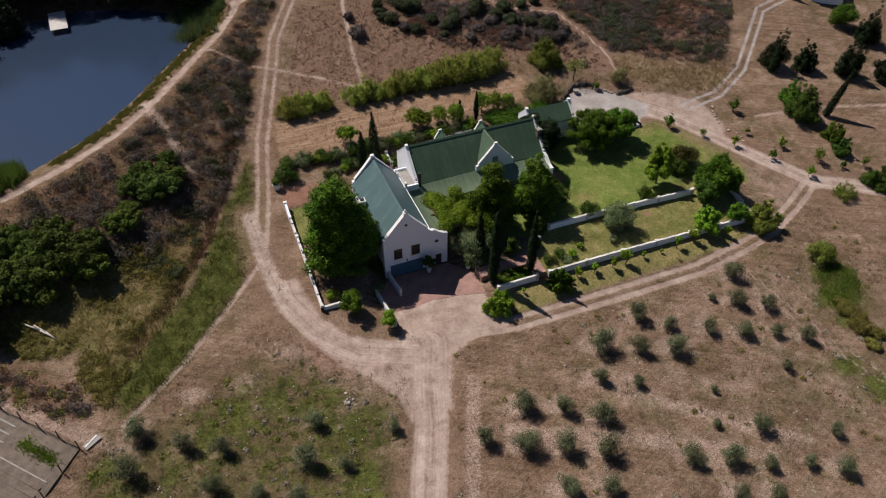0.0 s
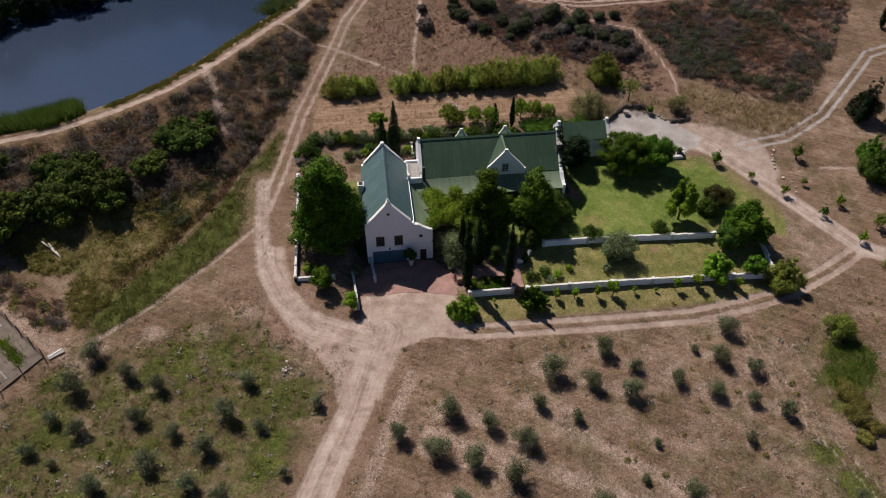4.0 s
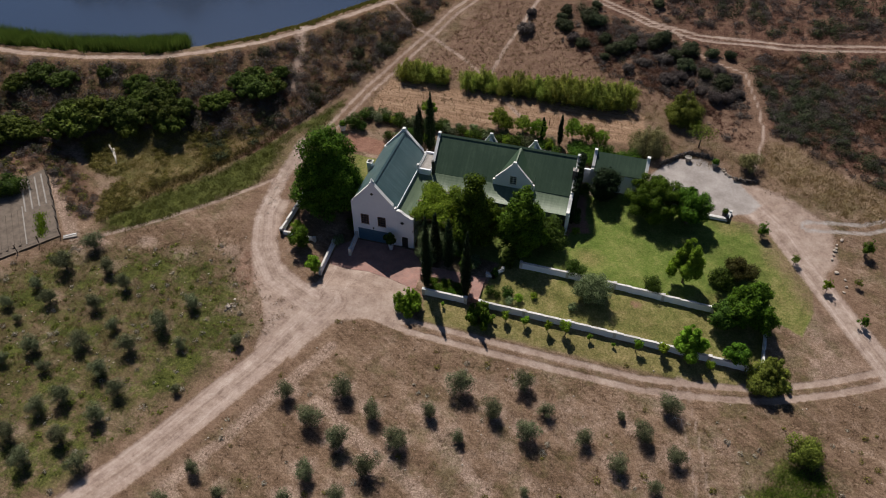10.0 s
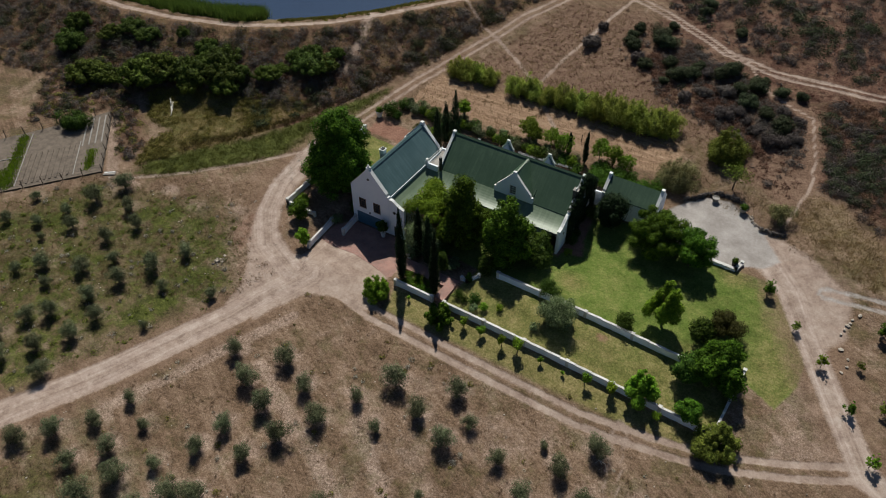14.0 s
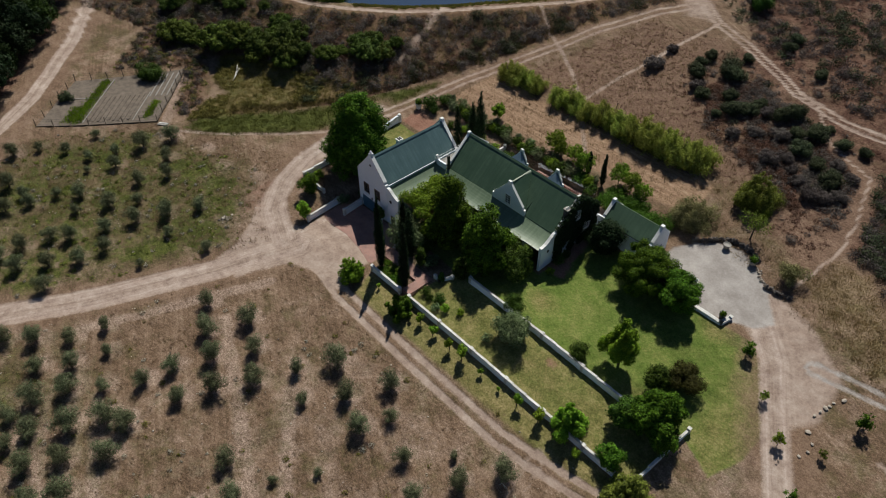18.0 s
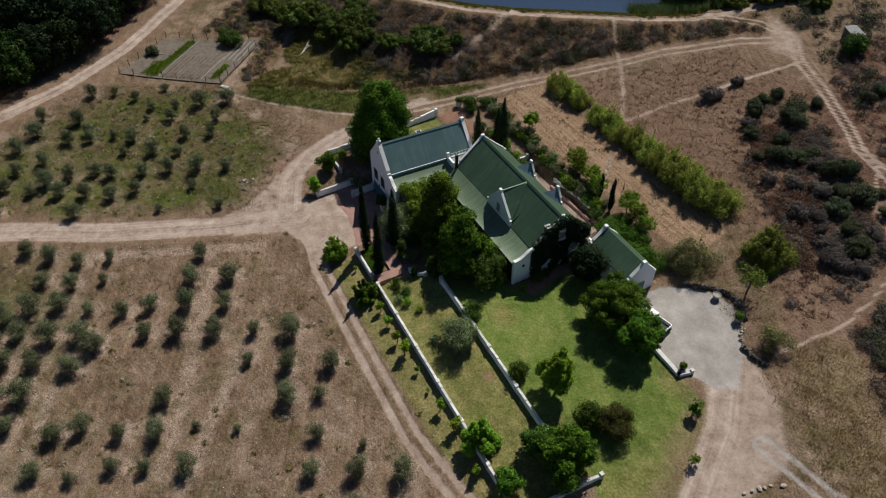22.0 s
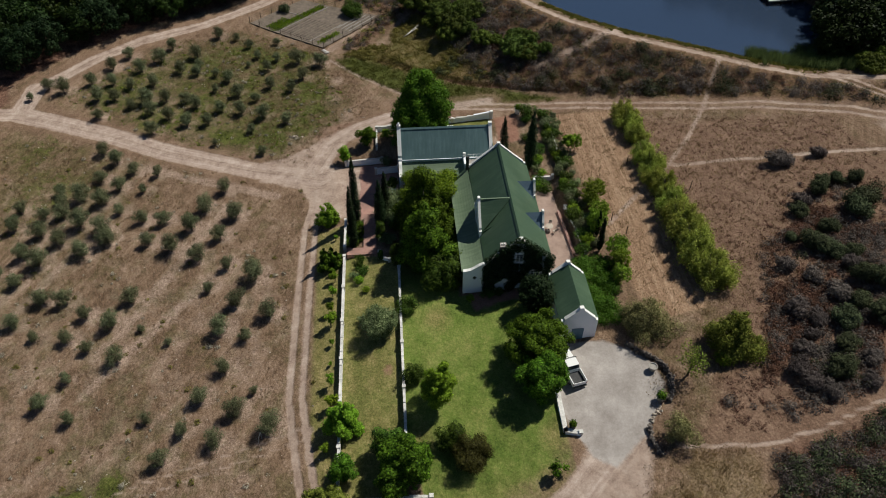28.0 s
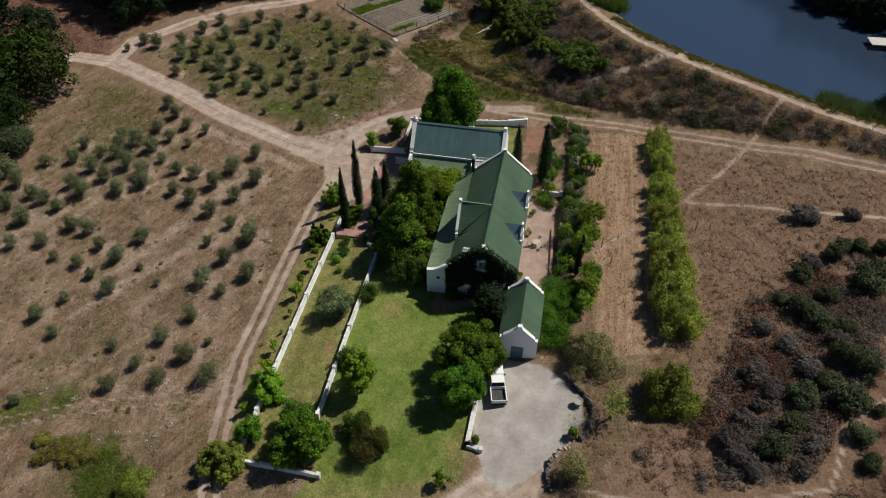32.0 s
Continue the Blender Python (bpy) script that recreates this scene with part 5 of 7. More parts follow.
olive(-11.3, -47.3, 0.72)
olive(-4.5, -46.0, 1.0)
olive(10.6, -53.2, 1.0)
olive(-6.8, -49.9, 0.72)
olive(4.5, -66.8, 1.25)
olive(-3.3, -69.3, 1.0)
olive(5.4, -64.1, 1.25)
olive(6.6, -61.0, 1.0)
olive(-4.7, -64.9, 1.0)
olive(-8.4, -65.0, 1.0)
olive(-6.7, -61.1, 1.0)
olive(-10.0, -59.5, 1.0)
olive(-12.3, -60.2, 1.0)
olive(-0.5, -50.1, 1.25)
olive(7.5, -69.3, 1.25)
olive(2.3, -70.8, 1.25)
olive(10.0, -64.6, 1.25)
olive(15.0, -63.3, 1.0)
olive(13.8, -58.8, 1.0)
olive(10.1, -56.2, 1.25)
olive(16.5, -55.3, 0.72)
olive(39.6, -45.6, 0.72)
olive(28.1, -25.4, 0.5)
# the grassier block between the drive and the kitchen garden
olive(-44.6, -21.0, 1.25)
olive(-45.9, -25.4, 1.25)
olive(-40.2, -24.0, 1.0)
olive(-36.6, -25.8, 1.0)
olive(-26.6, -25.9, 1.0)
olive(-28.5, -30.1, 1.0)
olive(-44.1, -31.0, 1.0)
olive(-47.1, -29.5, 0.72)
olive(-38.2, -29.9, 1.0)
olive(-34.0, -32.1, 0.72)
olive(-30.5, -34.2, 1.0)
olive(-36.2, -35.6, 1.0)
olive(-31.8, -38.1, 1.0)
olive(-41.0, -37.9, 1.0)
olive(-48.5, -33.3, 0.72)
olive(-38.0, -39.9, 0.72)
olive(-33.4, -42.6, 1.0)
olive(-28.3, -39.8, 1.0)
olive(-24.9, -31.9, 0.72)
olive(-18.6, -29.3, 0.72)
olive(-43.2, -40.5, 0.72)
olive(-45.8, -34.8, 0.5)
olive(-22.1, -37.6, 0.5)
olive(-56.9, -41.9, 1.0)
olive(-55.7, -38.3, 0.72)
olive(-52.5, -35.3, 0.72)
olive(-50.0, -45.2, 1.25)
olive(-45.1, -47.4, 1.25)
olive(-44.0, -44.2, 1.0)
olive(-35.8, -48.4, 1.0)
olive(-35.1, -44.7, 1.0)
olive(-28.4, -43.4, 1.0)
olive(-30.5, -47.0, 1.0)
olive(-35.8, -51.8, 1.25)
olive(-38.1, -73.0, 0.72)
olive(-41.1, -70.8, 1.0)
olive(-40.1, -67.7, 1.25)
olive(-42.4, -63.3, 1.0)
olive(-42.0, -59.4, 1.0)
olive(-37.1, -60.8, 1.25)
olive(-37.0, -57.8, 1.0)
olive(-40.4, -55.7, 1.0)
olive(-41.0, -51.7, 1.0)
olive(-49.2, -52.0, 1.25)
olive(-53.4, -50.5, 1.0)
olive(-46.4, -44.2, 1.0)
olive(-51.0, -58.4, 1.0)
olive(-45.9, -55.0, 1.0)
olive(-47.2, -60.6, 1.0)
olive(-32.5, -50.5, 1.0)
olive(-34.5, -54.3, 1.0)
olive(-31.8, -59.5, 1.0)
olive(-26.7, -49.1, 1.0)
olive(-53.2, -30.0, 0.72)

for t in olive_kinds:
    for o in (*t.children, t):
        bpy.data.objects.remove(o)


# heath and scrub, too many to count
def scrub(name, ring, count, leaves, size, leaf, material, label, seed, avoid=(), clump=0.0, squash=0.7):
    r = np.random.RandomState(seed)
    xs, ys = [p[0] for p in ring], [p[1] for p in ring]
    pts = np.zeros((0, 2))
    while len(pts) < count:
        q = np.stack([r.uniform(min(xs), max(xs), count * 4), r.uniform(min(ys), max(ys), count * 4)], 1)
        ok = inside(q[:, 0], q[:, 1], ring) > 0
        for line, gap in avoid:
            ok &= along(q[:, 0], q[:, 1], line)[0] > gap
        if clump:
            wave = np.sin(q[:, 0] * 0.23 + seed) * np.sin(q[:, 1] * 0.29 + seed * 2.0) + 0.6 * np.sin(q[:, 0] * 0.61 + q[:, 1] * 0.53 + seed)
            ok &= wave > r.uniform(-clump, clump, len(q)) + 0.15
        pts = np.concatenate([pts, q[ok]])
    pts = pts[:count]
    s = size * (0.55 + 0.9 * r.rand(count) ** 1.5)
    z = height(pts[:, 0], pts[:, 1])
    blobs = np.stack([pts[:, 0], pts[:, 1], z + s * squash * 0.55, s, s * r.uniform(0.8, 1.2, count), s * squash], 1)
    tagged(new(name, leaf_cloud(name, blobs, int(count * leaves * 0.6), leaf * 1.2, seed, material, 0.6, 0.45)), label, "scrub", kind="stuff")


ROADS = [(CREST, 2.2), (NORTH_TRACK, 2.6), (UPPER_TRACK, 1.8), (TRAIL, 1.3), (EAST_FORK, 2.2), (PATHS[0], 0.9), (PATHS[1], 0.9)]
scrub("heath_grey", EMBANKMENT, 1500, 120, 0.78, 0.11, HEATH_GREY, "grey-brown heath bushes on the dam wall", 201, ROADS)
scrub("heath_brown", EMBANKMENT, 1300, 70, 0.55, 0.1, HEATH_BROWN, "rusty dry scrub on the dam wall", 202, ROADS)
scrub("bank_scrub", EMBANKMENT, 900, 70, 0.55, 0.1, leaf_stuff("bank_olive_scrub", (0.055, 0.05, 0.02), (0.15, 0.13, 0.055), 0.28), "olive-brown low scrub on the dam wall", 227, ROADS, squash=0.5)
scrub("heath_green", EMBANKMENT, 330, 200, 0.95, 0.11, HEATH_GREEN, "dark green bushes on the dam wall", 203, ROADS, clump=0.4)
scrub("heath_brown", HEATH_CORE, 520, 80, 0.6, 0.1, HEATH_BROWN, "rusty heath bushes on the hillside", 228, ROADS, clump=0.5, squash=0.5)
scrub("heath_grey", HEATH_CORE, 640, 95, 0.6, 0.1, HEATH_GREY, "grey heath bushes on the hillside", 204, ROADS, clump=0.9, squash=0.55)
scrub("heath_grey", HEATH, 700, 90, 0.55, 0.1, HEATH_GREY, "thin grey heath on the hillside", 214, ROADS, clump=0.5, squash=0.5)
scrub("heath_brown", HEATH, 3200, 34, 0.4, 0.08, HEATH_BROWN, "rusty brown low scrub on the hillside", 205, ROADS, squash=0.3)
HEATH_NEAR = [(44.6, 29), (43.9, 34.8), (42.8, 39), (42, 43), (50, 44), (57, 38), (57, 26), (51, 26.5)]
scrub("heath_green", HEATH_NEAR, 110, 170, 0.8, 0.1, HEATH_GREEN, "dark green low heath beside the trail", 224, ROADS, squash=0.6)
scrub("heath_grey", HEATH_NEAR, 240, 100, 0.6, 0.1, HEATH_GREY, "grey heath bushes beside the trail", 225, ROADS, squash=0.6)
scrub("heath_green", HEATH, 150, 200, 0.85, 0.1, HEATH_GREEN, "dark green heath bushes on the hillside", 206, ROADS, clump=0.4)
scrub("heath_grey", HEATH_EAST, 520, 95, 0.66, 0.11, HEATH_GREY, "grey heath bushes beyond the trail", 215, ROADS, clump=0.9, squash=0.6)
scrub("heath_green", HEATH_EAST, 190, 170, 0.85, 0.11, HEATH_GREEN, "dark green heath bushes beyond the trail", 216, ROADS, clump=0.6)
scrub("heath_brown", HEATH_EAST, 800, 60, 0.6, 0.1, HEATH_BROWN, "rusty low scrub beyond the trail", 217, ROADS, clump=0.7, squash=0.5)
scrub("heath_brown", SLOPE, 3000, 18, 0.24, 0.06, HEATH_BROWN, "low rusty dry scrub on the slope", 218, ROADS + [(TRAIL, 1.0)], squash=0.2)
build_ground()

# ---------------------------------------------------------------- hedges, beds and small trees


def shrub_kind(name, label, category, group, seed, radius, tall, leaves, size, material, slim=0.6, low=0.1, ragged=0):
    """One plant to copy: a short trunk with limbs, and a crown."""
    t = thing(name, (0, 0, -60), label, category, group)
    part("trunk", limbs(bmesh.new(), seed, 0.05 + radius * 0.02, max(0.15, low), radius, tall, radius * 0.7, 4), BARK, t)
    ob = new("crown", leaf_cloud("crown", canopy(seed, radius, low, tall, radius * 0.24, 0.1) if ragged else lobes(seed, 10, radius, low, tall, 0.46, 0.1, 0.35), int(leaves * 1.4), size * 0.77, seed, material, slim, 0.6, 0.0, 0.1))
    ob.parent = t
    return t


def plant(kind, spots, seed, spread=(0.8, 1.2)):
    r = random.Random(seed)
    for x, y, s in spots:
        s *= r.uniform(*spread)
        copy_thing(kind, pose(x, y, gz(x, y), 0, 0, r.uniform(0, 360)) @ Matrix.Diagonal((s, s * r.uniform(0.85, 1.15), s * r.uniform(0.9, 1.15), 1)))


def clear(*kinds):
    for t in kinds:
        for o in (*t.children_recursive, t):
            bpy.data.objects.remove(o)


bed_dark = shrub_kind("garden_shrub", "dark green shrub in the back beds", "shrub", "back bed shrubs", 301, 1.0, 1.6, 900, 0.14, DARK_LEAF)
bed_grey = shrub_kind("garden_shrub", "grey-green shrub in the back beds", "shrub", "back bed shrubs", 302, 0.9, 1.5, 800, 0.14, GREY_LEAF)
bed_fresh = shrub_kind("garden_shrub", "fresh green shrub in the back beds", "shrub", "back bed shrubs", 303, 0.9, 1.5, 800, 0.14, LIGHT_LEAF)
bed_olive = shrub_kind("garden_shrub", "dull green clipped shrub in the back beds", "shrub", "back bed shrubs", 304, 1.0, 1.5, 900, 0.13, OLIVE_LEAF)
r = random.Random(17)
for k in range(26):
    x = -19.5 + k * 1.28
    plant((bed_dark, bed_grey, bed_olive, bed_dark, bed_fresh)[k % 5], [(x, 17.2 + r.uniform(-0.35, 0.5), 0.95)], k)
    if k % 2 == 0:
        plant((bed_olive, bed_dark, bed_grey)[k % 3], [(x + 0.5, 18.5 + r.uniform(-0.2, 0.4), 0.8)], k + 60)
for k in range(9):
    plant((bed_dark, bed_grey, bed_fresh)[k % 3], [(-14 + k * 1.15 + r.uniform(-0.3, 0.3), 14.3 + r.uniform(-0.8, 0.9), 0.8)], k + 90)
plant(bed_dark, [(-20.5, 14.8, 1.2), (-19.0, 14.4, 0.8), (-3.0, 13.6, 0.9), (-1.4, 14.4, 0.9), (10.4, -13.0, 0.6), (11.6, -12.4, 0.65), (9.4, -12.8, 0.6), (-12.7, -5.5, 1.0), (1.6, -7.0, 1.2), (3.6, -7.6, 1.1), (17.9, 3.6, 0.7), (17.9, 5.0, 0.7), (18.2, 9.6, 1.2)], 5)
plant(bed_fresh, [(-2.2, 13.3, 0.8), (0.2, 12.4, 0.5), (4.9, 12.2, 0.45), (13.2, -12.9, 0.6), (15.0, -12.0, 0.6), (-19.9, -9.0, 0.8), (18.4, 1.2, 0.7)], 6)
plant(bed_grey, [(2.4, -6.6, 1.3), (-13.6, -9.0, 0.9), (12.2, -13.6, 0.8), (20.2, -12.4, 0.7), (6.2, -9.0, 0.9)], 7)
bed_low = shrub_kind("bed_plant", "low clipped green plants in the forecourt bed", "shrub", "forecourt bed", 305, 0.7, 0.75, 500, 0.13, TREE_LEAF)
plant(bed_low, [(1.7 + 0.85 * k, -13.0 - 0.75 * (k % 2), 1.0) for k in range(6)] + [(1.8 + 0.9 * k, -14.3, 0.8) for k in range(5)], 8)
clear(bed_dark, bed_grey, bed_fresh, bed_olive, bed_low)

fruit = shrub_kind("fruit_tree", "young light green fruit tree in the mown strip", "tree", "fruit trees", 311, 1.3, 3.4, 1500, 0.17, leaf_stuff("fruit_tree_leaves", (0.06, 0.11, 0.012), (0.24, 0.34, 0.035), 0.3), low=0.9, ragged=1)
plant(fruit, [(-9.6, 20.4, 0.75), (2.6, 20.4, 1.15), (4.0, 19.6, 0.85), (6.6, 20.2, 0.9), (9.2, 19.2, 1.0), (14.6, 20.6, 0.95), (16.8, 20.4, 0.95), (19.0, 20.0, 0.9)], 9, (0.95, 1.1))
clear(fruit)
tree("palm_like_tree", (-8.7, 19.2), 1.1, 1.9, 3.6, 1100, 0.22, LIGHT_LEAF, "small bright-crowned tree behind the beds", seed=315, count=10, trunk=0.1)

mound = thing("juniper_hedge", (20, 17.2, gz(20, 17.2)), "deep green spreading juniper hedge behind the outbuilding", "hedge")
r = random.Random(44)
shape = [(r.uniform(-5, 5), r.uniform(-2.1, 2.1), r.uniform(0.6, 1.3), r.uniform(0.8, 1.2), r.uniform(0.8, 1.1), 0.6) for _ in range(60)]
ob = new("foliage", leaf_cloud("foliage", shape, 22000, 0.13, 45, leaf_stuff("juniper", (0.02, 0.06, 0.006), (0.1, 0.2, 0.022), 0.2), 0.45))
ob.parent = mound
part("stems", limbs(bmesh.new(), 46, 0.1, 0.3, 1.5, 1.4, 2.5, 7), BARK, mound)

tree("wild_bush", (26.6, 21.2), 3.5, 0.3, 4.4, 6500, 0.15, DULL_LEAF, "loose dull olive-green bush by the gravel yard", "shrub", 321, 22, 0.12, lobe=0.24, ragged=18)
tree("wild_bush", (30.9, 29.3), 3.1, 0.2, 4.8, 9500, 0.17, BUSH_LEAF, "large loose yellow-green bush at the end of the row", "shrub", 322, 24, 0.14, lobe=0.27, ragged=22, peak=2.6)
tree("wild_bush", (33.2, 27.6), 0.9, 0.2, 1.5, 700, 0.14, LIGHT_LEAF, "small bright green bush on the slope", "shrub", 326, 10, 0.06)
tree("wild_bush", (41.2, 20.2), 1.6, 0.3, 2.8, 1500, 0.15, DULL_LEAF, "thin grey-green bush inside the stone wall", "shrub", 323, 14, 0.09)
tree("airy_tree", (34.0, 23.6), 1.8, 1.6, 4.2, 380, 0.18, BUSH_LEAF, "thin light green tree with a leaning trunk", seed=324, count=14, trunk=0.11)
tree("green_thicket", (48.2, -24.6), 1.9, 0.2, 2.7, 2800, 0.16, BUSH_LEAF, "round green bush in the damp hollow", "shrub", 325, 14, 0.1)
for k, (x, y, s) in enumerate(((44.6, -32.8, 1.3), (45.6, -34.2, 1.2), (44.2, -36.0, 1.4), (45.4, -37.4, 1.1), (43.8, -39.0, 1.0))):
    tree("green_thicket", (x, y), s, 0.05, s * 0.75, 1300, 0.15, MARSH_LEAF, "low tangled green thicket in the damp hollow", "shrub", 330 + k, 12, 0.06)

# conifers and bushes beyond the east road
for k, (x, y, rad, tall) in enumerate(((71.9, 15.3, 2.4, 9.8), (77.3, 13.1, 1.8, 7.6), (83.8, 8.8, 2.3, 11.4), (90.0, 5.8, 2.2, 8.8), (95.0, 16.0, 2.4, 9.0))):
    tree("pine", (x, y), rad, 0.2, tall, 7000, 0.2, CYPRESS_LEAF, "dark bushy conifer beside the east track", "tree", 340 + k, 20, 0.2, "conifers", slim=0.4, lobe=0.26, ragged=15, peak=0.9)
tree("wild_bush", (93.4, 21.6), 2.2, 0.3, 4.2, 3000, 0.2, TREE_LEAF, "round green bush before the far cottage", "shrub", 350, 16, 0.14)
tree("wild_bush", (67.6, 2.0), 2.9, 0.2, 6.6, 7500, 0.2, DARK_LEAF, "tall dark green bush beside a ditch", "shrub", 351, 22, 0.16, lobe=0.24, ragged=16)
tree("wild_bush", (69.2, 6.4), 2.6, 0.2, 4.8, 5000, 0.2, TREE_LEAF, "lighter green bush beside a ditch", "shrub", 357, 22, 0.16, lobe=0.26, ragged=13)
tree("wild_bush", (68.9, -4.0), 1.7, 0.2, 4.4, 3000, 0.19, TREE_LEAF, "green bush beside a ditch", "shrub", 352, 14, 0.12, lobe=0.28, ragged=9)
tree("wild_bush", (68.3, -7.3), 1.3, 0.2, 3.4, 2200, 0.19, DARK_LEAF, "dark green bush beside a ditch", "shrub", 353, 12, 0.1, lobe=0.3, ragged=8)
tree("wild_bush", (61.6, -15.2), 2.0, 0.1, 2.8, 1300, 0.15, BUSH_LEAF, "thin airy grey-green bush at the road fork", "shrub", 354, 18, 0.1, lobe=0.24, ragged=13)
tree("wild_bush", (68.4, -15.0), 2.2, 0.2, 4.0, 3600, 0.19, DARK_LEAF, "dark green bush by the road", "shrub", 355, 14, 0.1, lobe=0.28, ragged=12)
lean_tree = thing("leaning_cypress", (72.2, 1.2, gz(72.2, 1.2)), "slim dark cypress leaning over", "cypress", "cypresses")
lean_tree.matrix_basis = pose(72.2, 1.2, gz(72.2, 1.2), 0, 18, 0)
part("trunk", tube(bmesh.new(), (0, 0, -0.4), (0, 0, 6), 0.16, 0.05, 8), BARK, lean_tree)
ob = new("crown", leaf_cloud("crown", [(0, 0, 0.7 + 0.6 * k, 0.55 * (1 - (k / 14) ** 2) + 0.1, 0.55 * (1 - (k / 14) ** 2) + 0.1, 0.5) for k in range(14)], 2000, 0.2, 356, CYPRESS_LEAF, 0.4, 0.6))
ob.parent = lean_tree

sapling = shrub_kind("sapling", "staked young sapling along the lane", "tree", "saplings", 361, 0.55, 2.0, 330, 0.17, LIGHT_LEAF, low=0.8)
plant(sapling, [(12.3, -16.3, 0.9), (14.8, -16.4, 0.8), (17.8, -16.5, 0.9), (19.9, -16.4, 1.0), (23.0, -16.2, 0.6), (28.8, -16.1, 0.9), (31.8, -15.9, 1.0), (26.0, -16.3, 0.5), (4.0, -16.4, 0.5), (37.5, -16.4, 0.9)], 10)
clear(sapling)
for k in range(3):
    sapling = thing("sapling", (0, 0, -60), "young roadside tree with a loose crown on a thin trunk", "tree", "roadside trees")
    part("trunk", limbs(bmesh.new(), 362 + k, 0.05, 0.9, 0.7, 2.8, 0.6, 5), BARK, sapling)
    ob = new("crown", leaf_cloud("crown", shoots(365 + k, 8, 0.75, 0.95, 3.0, 0.3, 1.2), 620, 0.13, 368 + k, (TREE_LEAF, BUSH_LEAF, LIGHT_LEAF)[k], 0.6, 0.3, 0.0, 0.3))
    ob.parent = sapling
    plant(sapling, [(43.4, 7.4, 1.0), (47.7, 3.6, 0.7), (51.7, 0.0, 0.8), (56.8, 7.3, 1.1), (55.5, 1.8, 0.6), (58.8, -2.9, 0.95), (55.6, -4.7, 0.85), (62.5, -7.7, 1.05), (58.8, -9.9, 0.85), (65.7, -10.2, 0.7), (69.5, -10.9, 0.8)][k::3], 11 + k, (0.95, 1.05))
    clear(sapling)

# big green bushes on the dam wall
bank_a = shrub_kind("bank_bush", "big dark green bush on the dam wall", "shrub", "dam wall bushes", 371, 2.4, 2.2, 4200, 0.22, leaf_stuff("bank_dark_leaves", (0.025, 0.042, 0.008), (0.105, 0.14, 0.026), 0.1), ragged=17)
bank_b = shrub_kind("bank_bush", "big mid-green bush on the dam wall", "shrub", "dam wall bushes", 372, 2.3, 2.0, 4200, 0.22, leaf_stuff("bank_leaves", (0.032, 0.052, 0.009), (0.13, 0.17, 0.027), 0.12), ragged=15)
plant(bank_a, [(-37.8, 16.0, 1.25), (-39.2, 18.2, 0.9), (-40.6, 16.0, 0.8), (-35.8, 20.4, 0.7), (-62.4, 9.6, 0.7), (-68.0, 6.4, 0.9), (-72.5, 6.6, 1.1), (-54.8, 3.4, 1.15), (-52.6, 5.4, 1.1), (-49.0, 5.2, 1.15), (-47.4, 7.4, 0.9), (-55.5, 8.6, 0.9), (-51.5, 8.2, 1.0), (-56.8, 2.6, 1.0), (-65.0, 2.0, 0.7), (-82, -0.5, 1.4), (-84, 3.5, 1.1)], 12)
plant(bank_b, [(-47.6, 4.0, 1.1), (-53.9, 6.8, 1.2), (-50.6, 6.4, 0.9), (-36.2, 17.2, 0.9), (-53.6, 1.6, 1.2), (-61.8, -1.0, 1.5), (-60.2, 1.6, 1.2), (-72.4, -4.8, 1.5), (-69.6, -3.6, 1.2), (-43.0, 10.0, 0.8), (-56.0, 9.6, 0.7), (-75.5, 4.0, 0.9), (-42.1, 12.4, 0.6), (-24, 68.5, 0.9), (-21, 70.5, 1.0), (-18.2, 69.8, 0.8), (-17.2, 74.5, 1.1), (-13.4, 76.6, 1.0), (-10.2, 79.5, 1.0), (-21.5, 75, 1.1), (-7, 78.5, 0.8), (-14.2, 73, 0.7)], 13)
clear(bank_a, bank_b)

# single heath bushes that stand out on the hillside
heath_a = shrub_kind("heath_bush", "dark grey-green rounded heath bush on the hillside", "shrub", "heath bushes", 375, 1.3, 1.7, 2200, 0.15, HEATH_GREEN)
heath_b = shrub_kind("heath_bush", "grey twiggy heath bush on the hillside", "shrub", "heath bushes", 376, 1.2, 1.3, 1600, 0.15, HEATH_GREY)
plant(heath_a, [(8.7, 49.1, 1.1), (7.1, 52.1, 0.8), (7.7, 54.4, 0.9), (13.5, 51.7, 1.6), (12.2, 45.1, 1.0), (15.9, 46.9, 0.9), (16.6, 42.1, 0.8), (18.3, 44.1, 1.0), (20.0, 45.5, 1.0), (20.8, 47.6, 0.9), (26.0, 48.3, 1.1), (30.5, 42.1, 1.3), (30.7, 46.1, 1.2), (33.7, 40.6, 0.9), (36.8, 38.6, 1.15), (34.6, 46.2, 0.9), (37.6, 46.4, 0.7), (31.5, 48.6, 0.6), (7.4, 50.2, 1.0), (12.3, 52.8, 1.5), (12.8, 57.0, 0.8), (16.1, 47.4, 0.9), (24.8, 46.8, 0.9), (28.4, 44.6, 1.1), (16.5, 65.5, 1.0), (24.3, 59.1, 0.9), (16.7, 62.8, 0.8)], 14)
plant(heath_b, [(1.1, 47.0, 1.2), (1.1, 52.4, 0.7), (10.1, 46.2, 0.9), (27.9, 37.8, 1.2), (26.5, 43.3, 1.0), (18.7, 45.0, 0.9), (22.3, 46.6, 1.0), (37.4, 35.1, 1.0), (20.9, 39.4, 0.8), (31.6, 37.8, 0.9), (35.7, 34.8, 1.0), (33.2, 36.2, 0.9), (39.0, 36.6, 0.9), (36.0, 42.0, 0.9), (38.6, 40.6, 0.9), (23.6, 41.6, 0.9), (29.6, 39.6, 0.9)], 15)
clear(heath_a, heath_b)

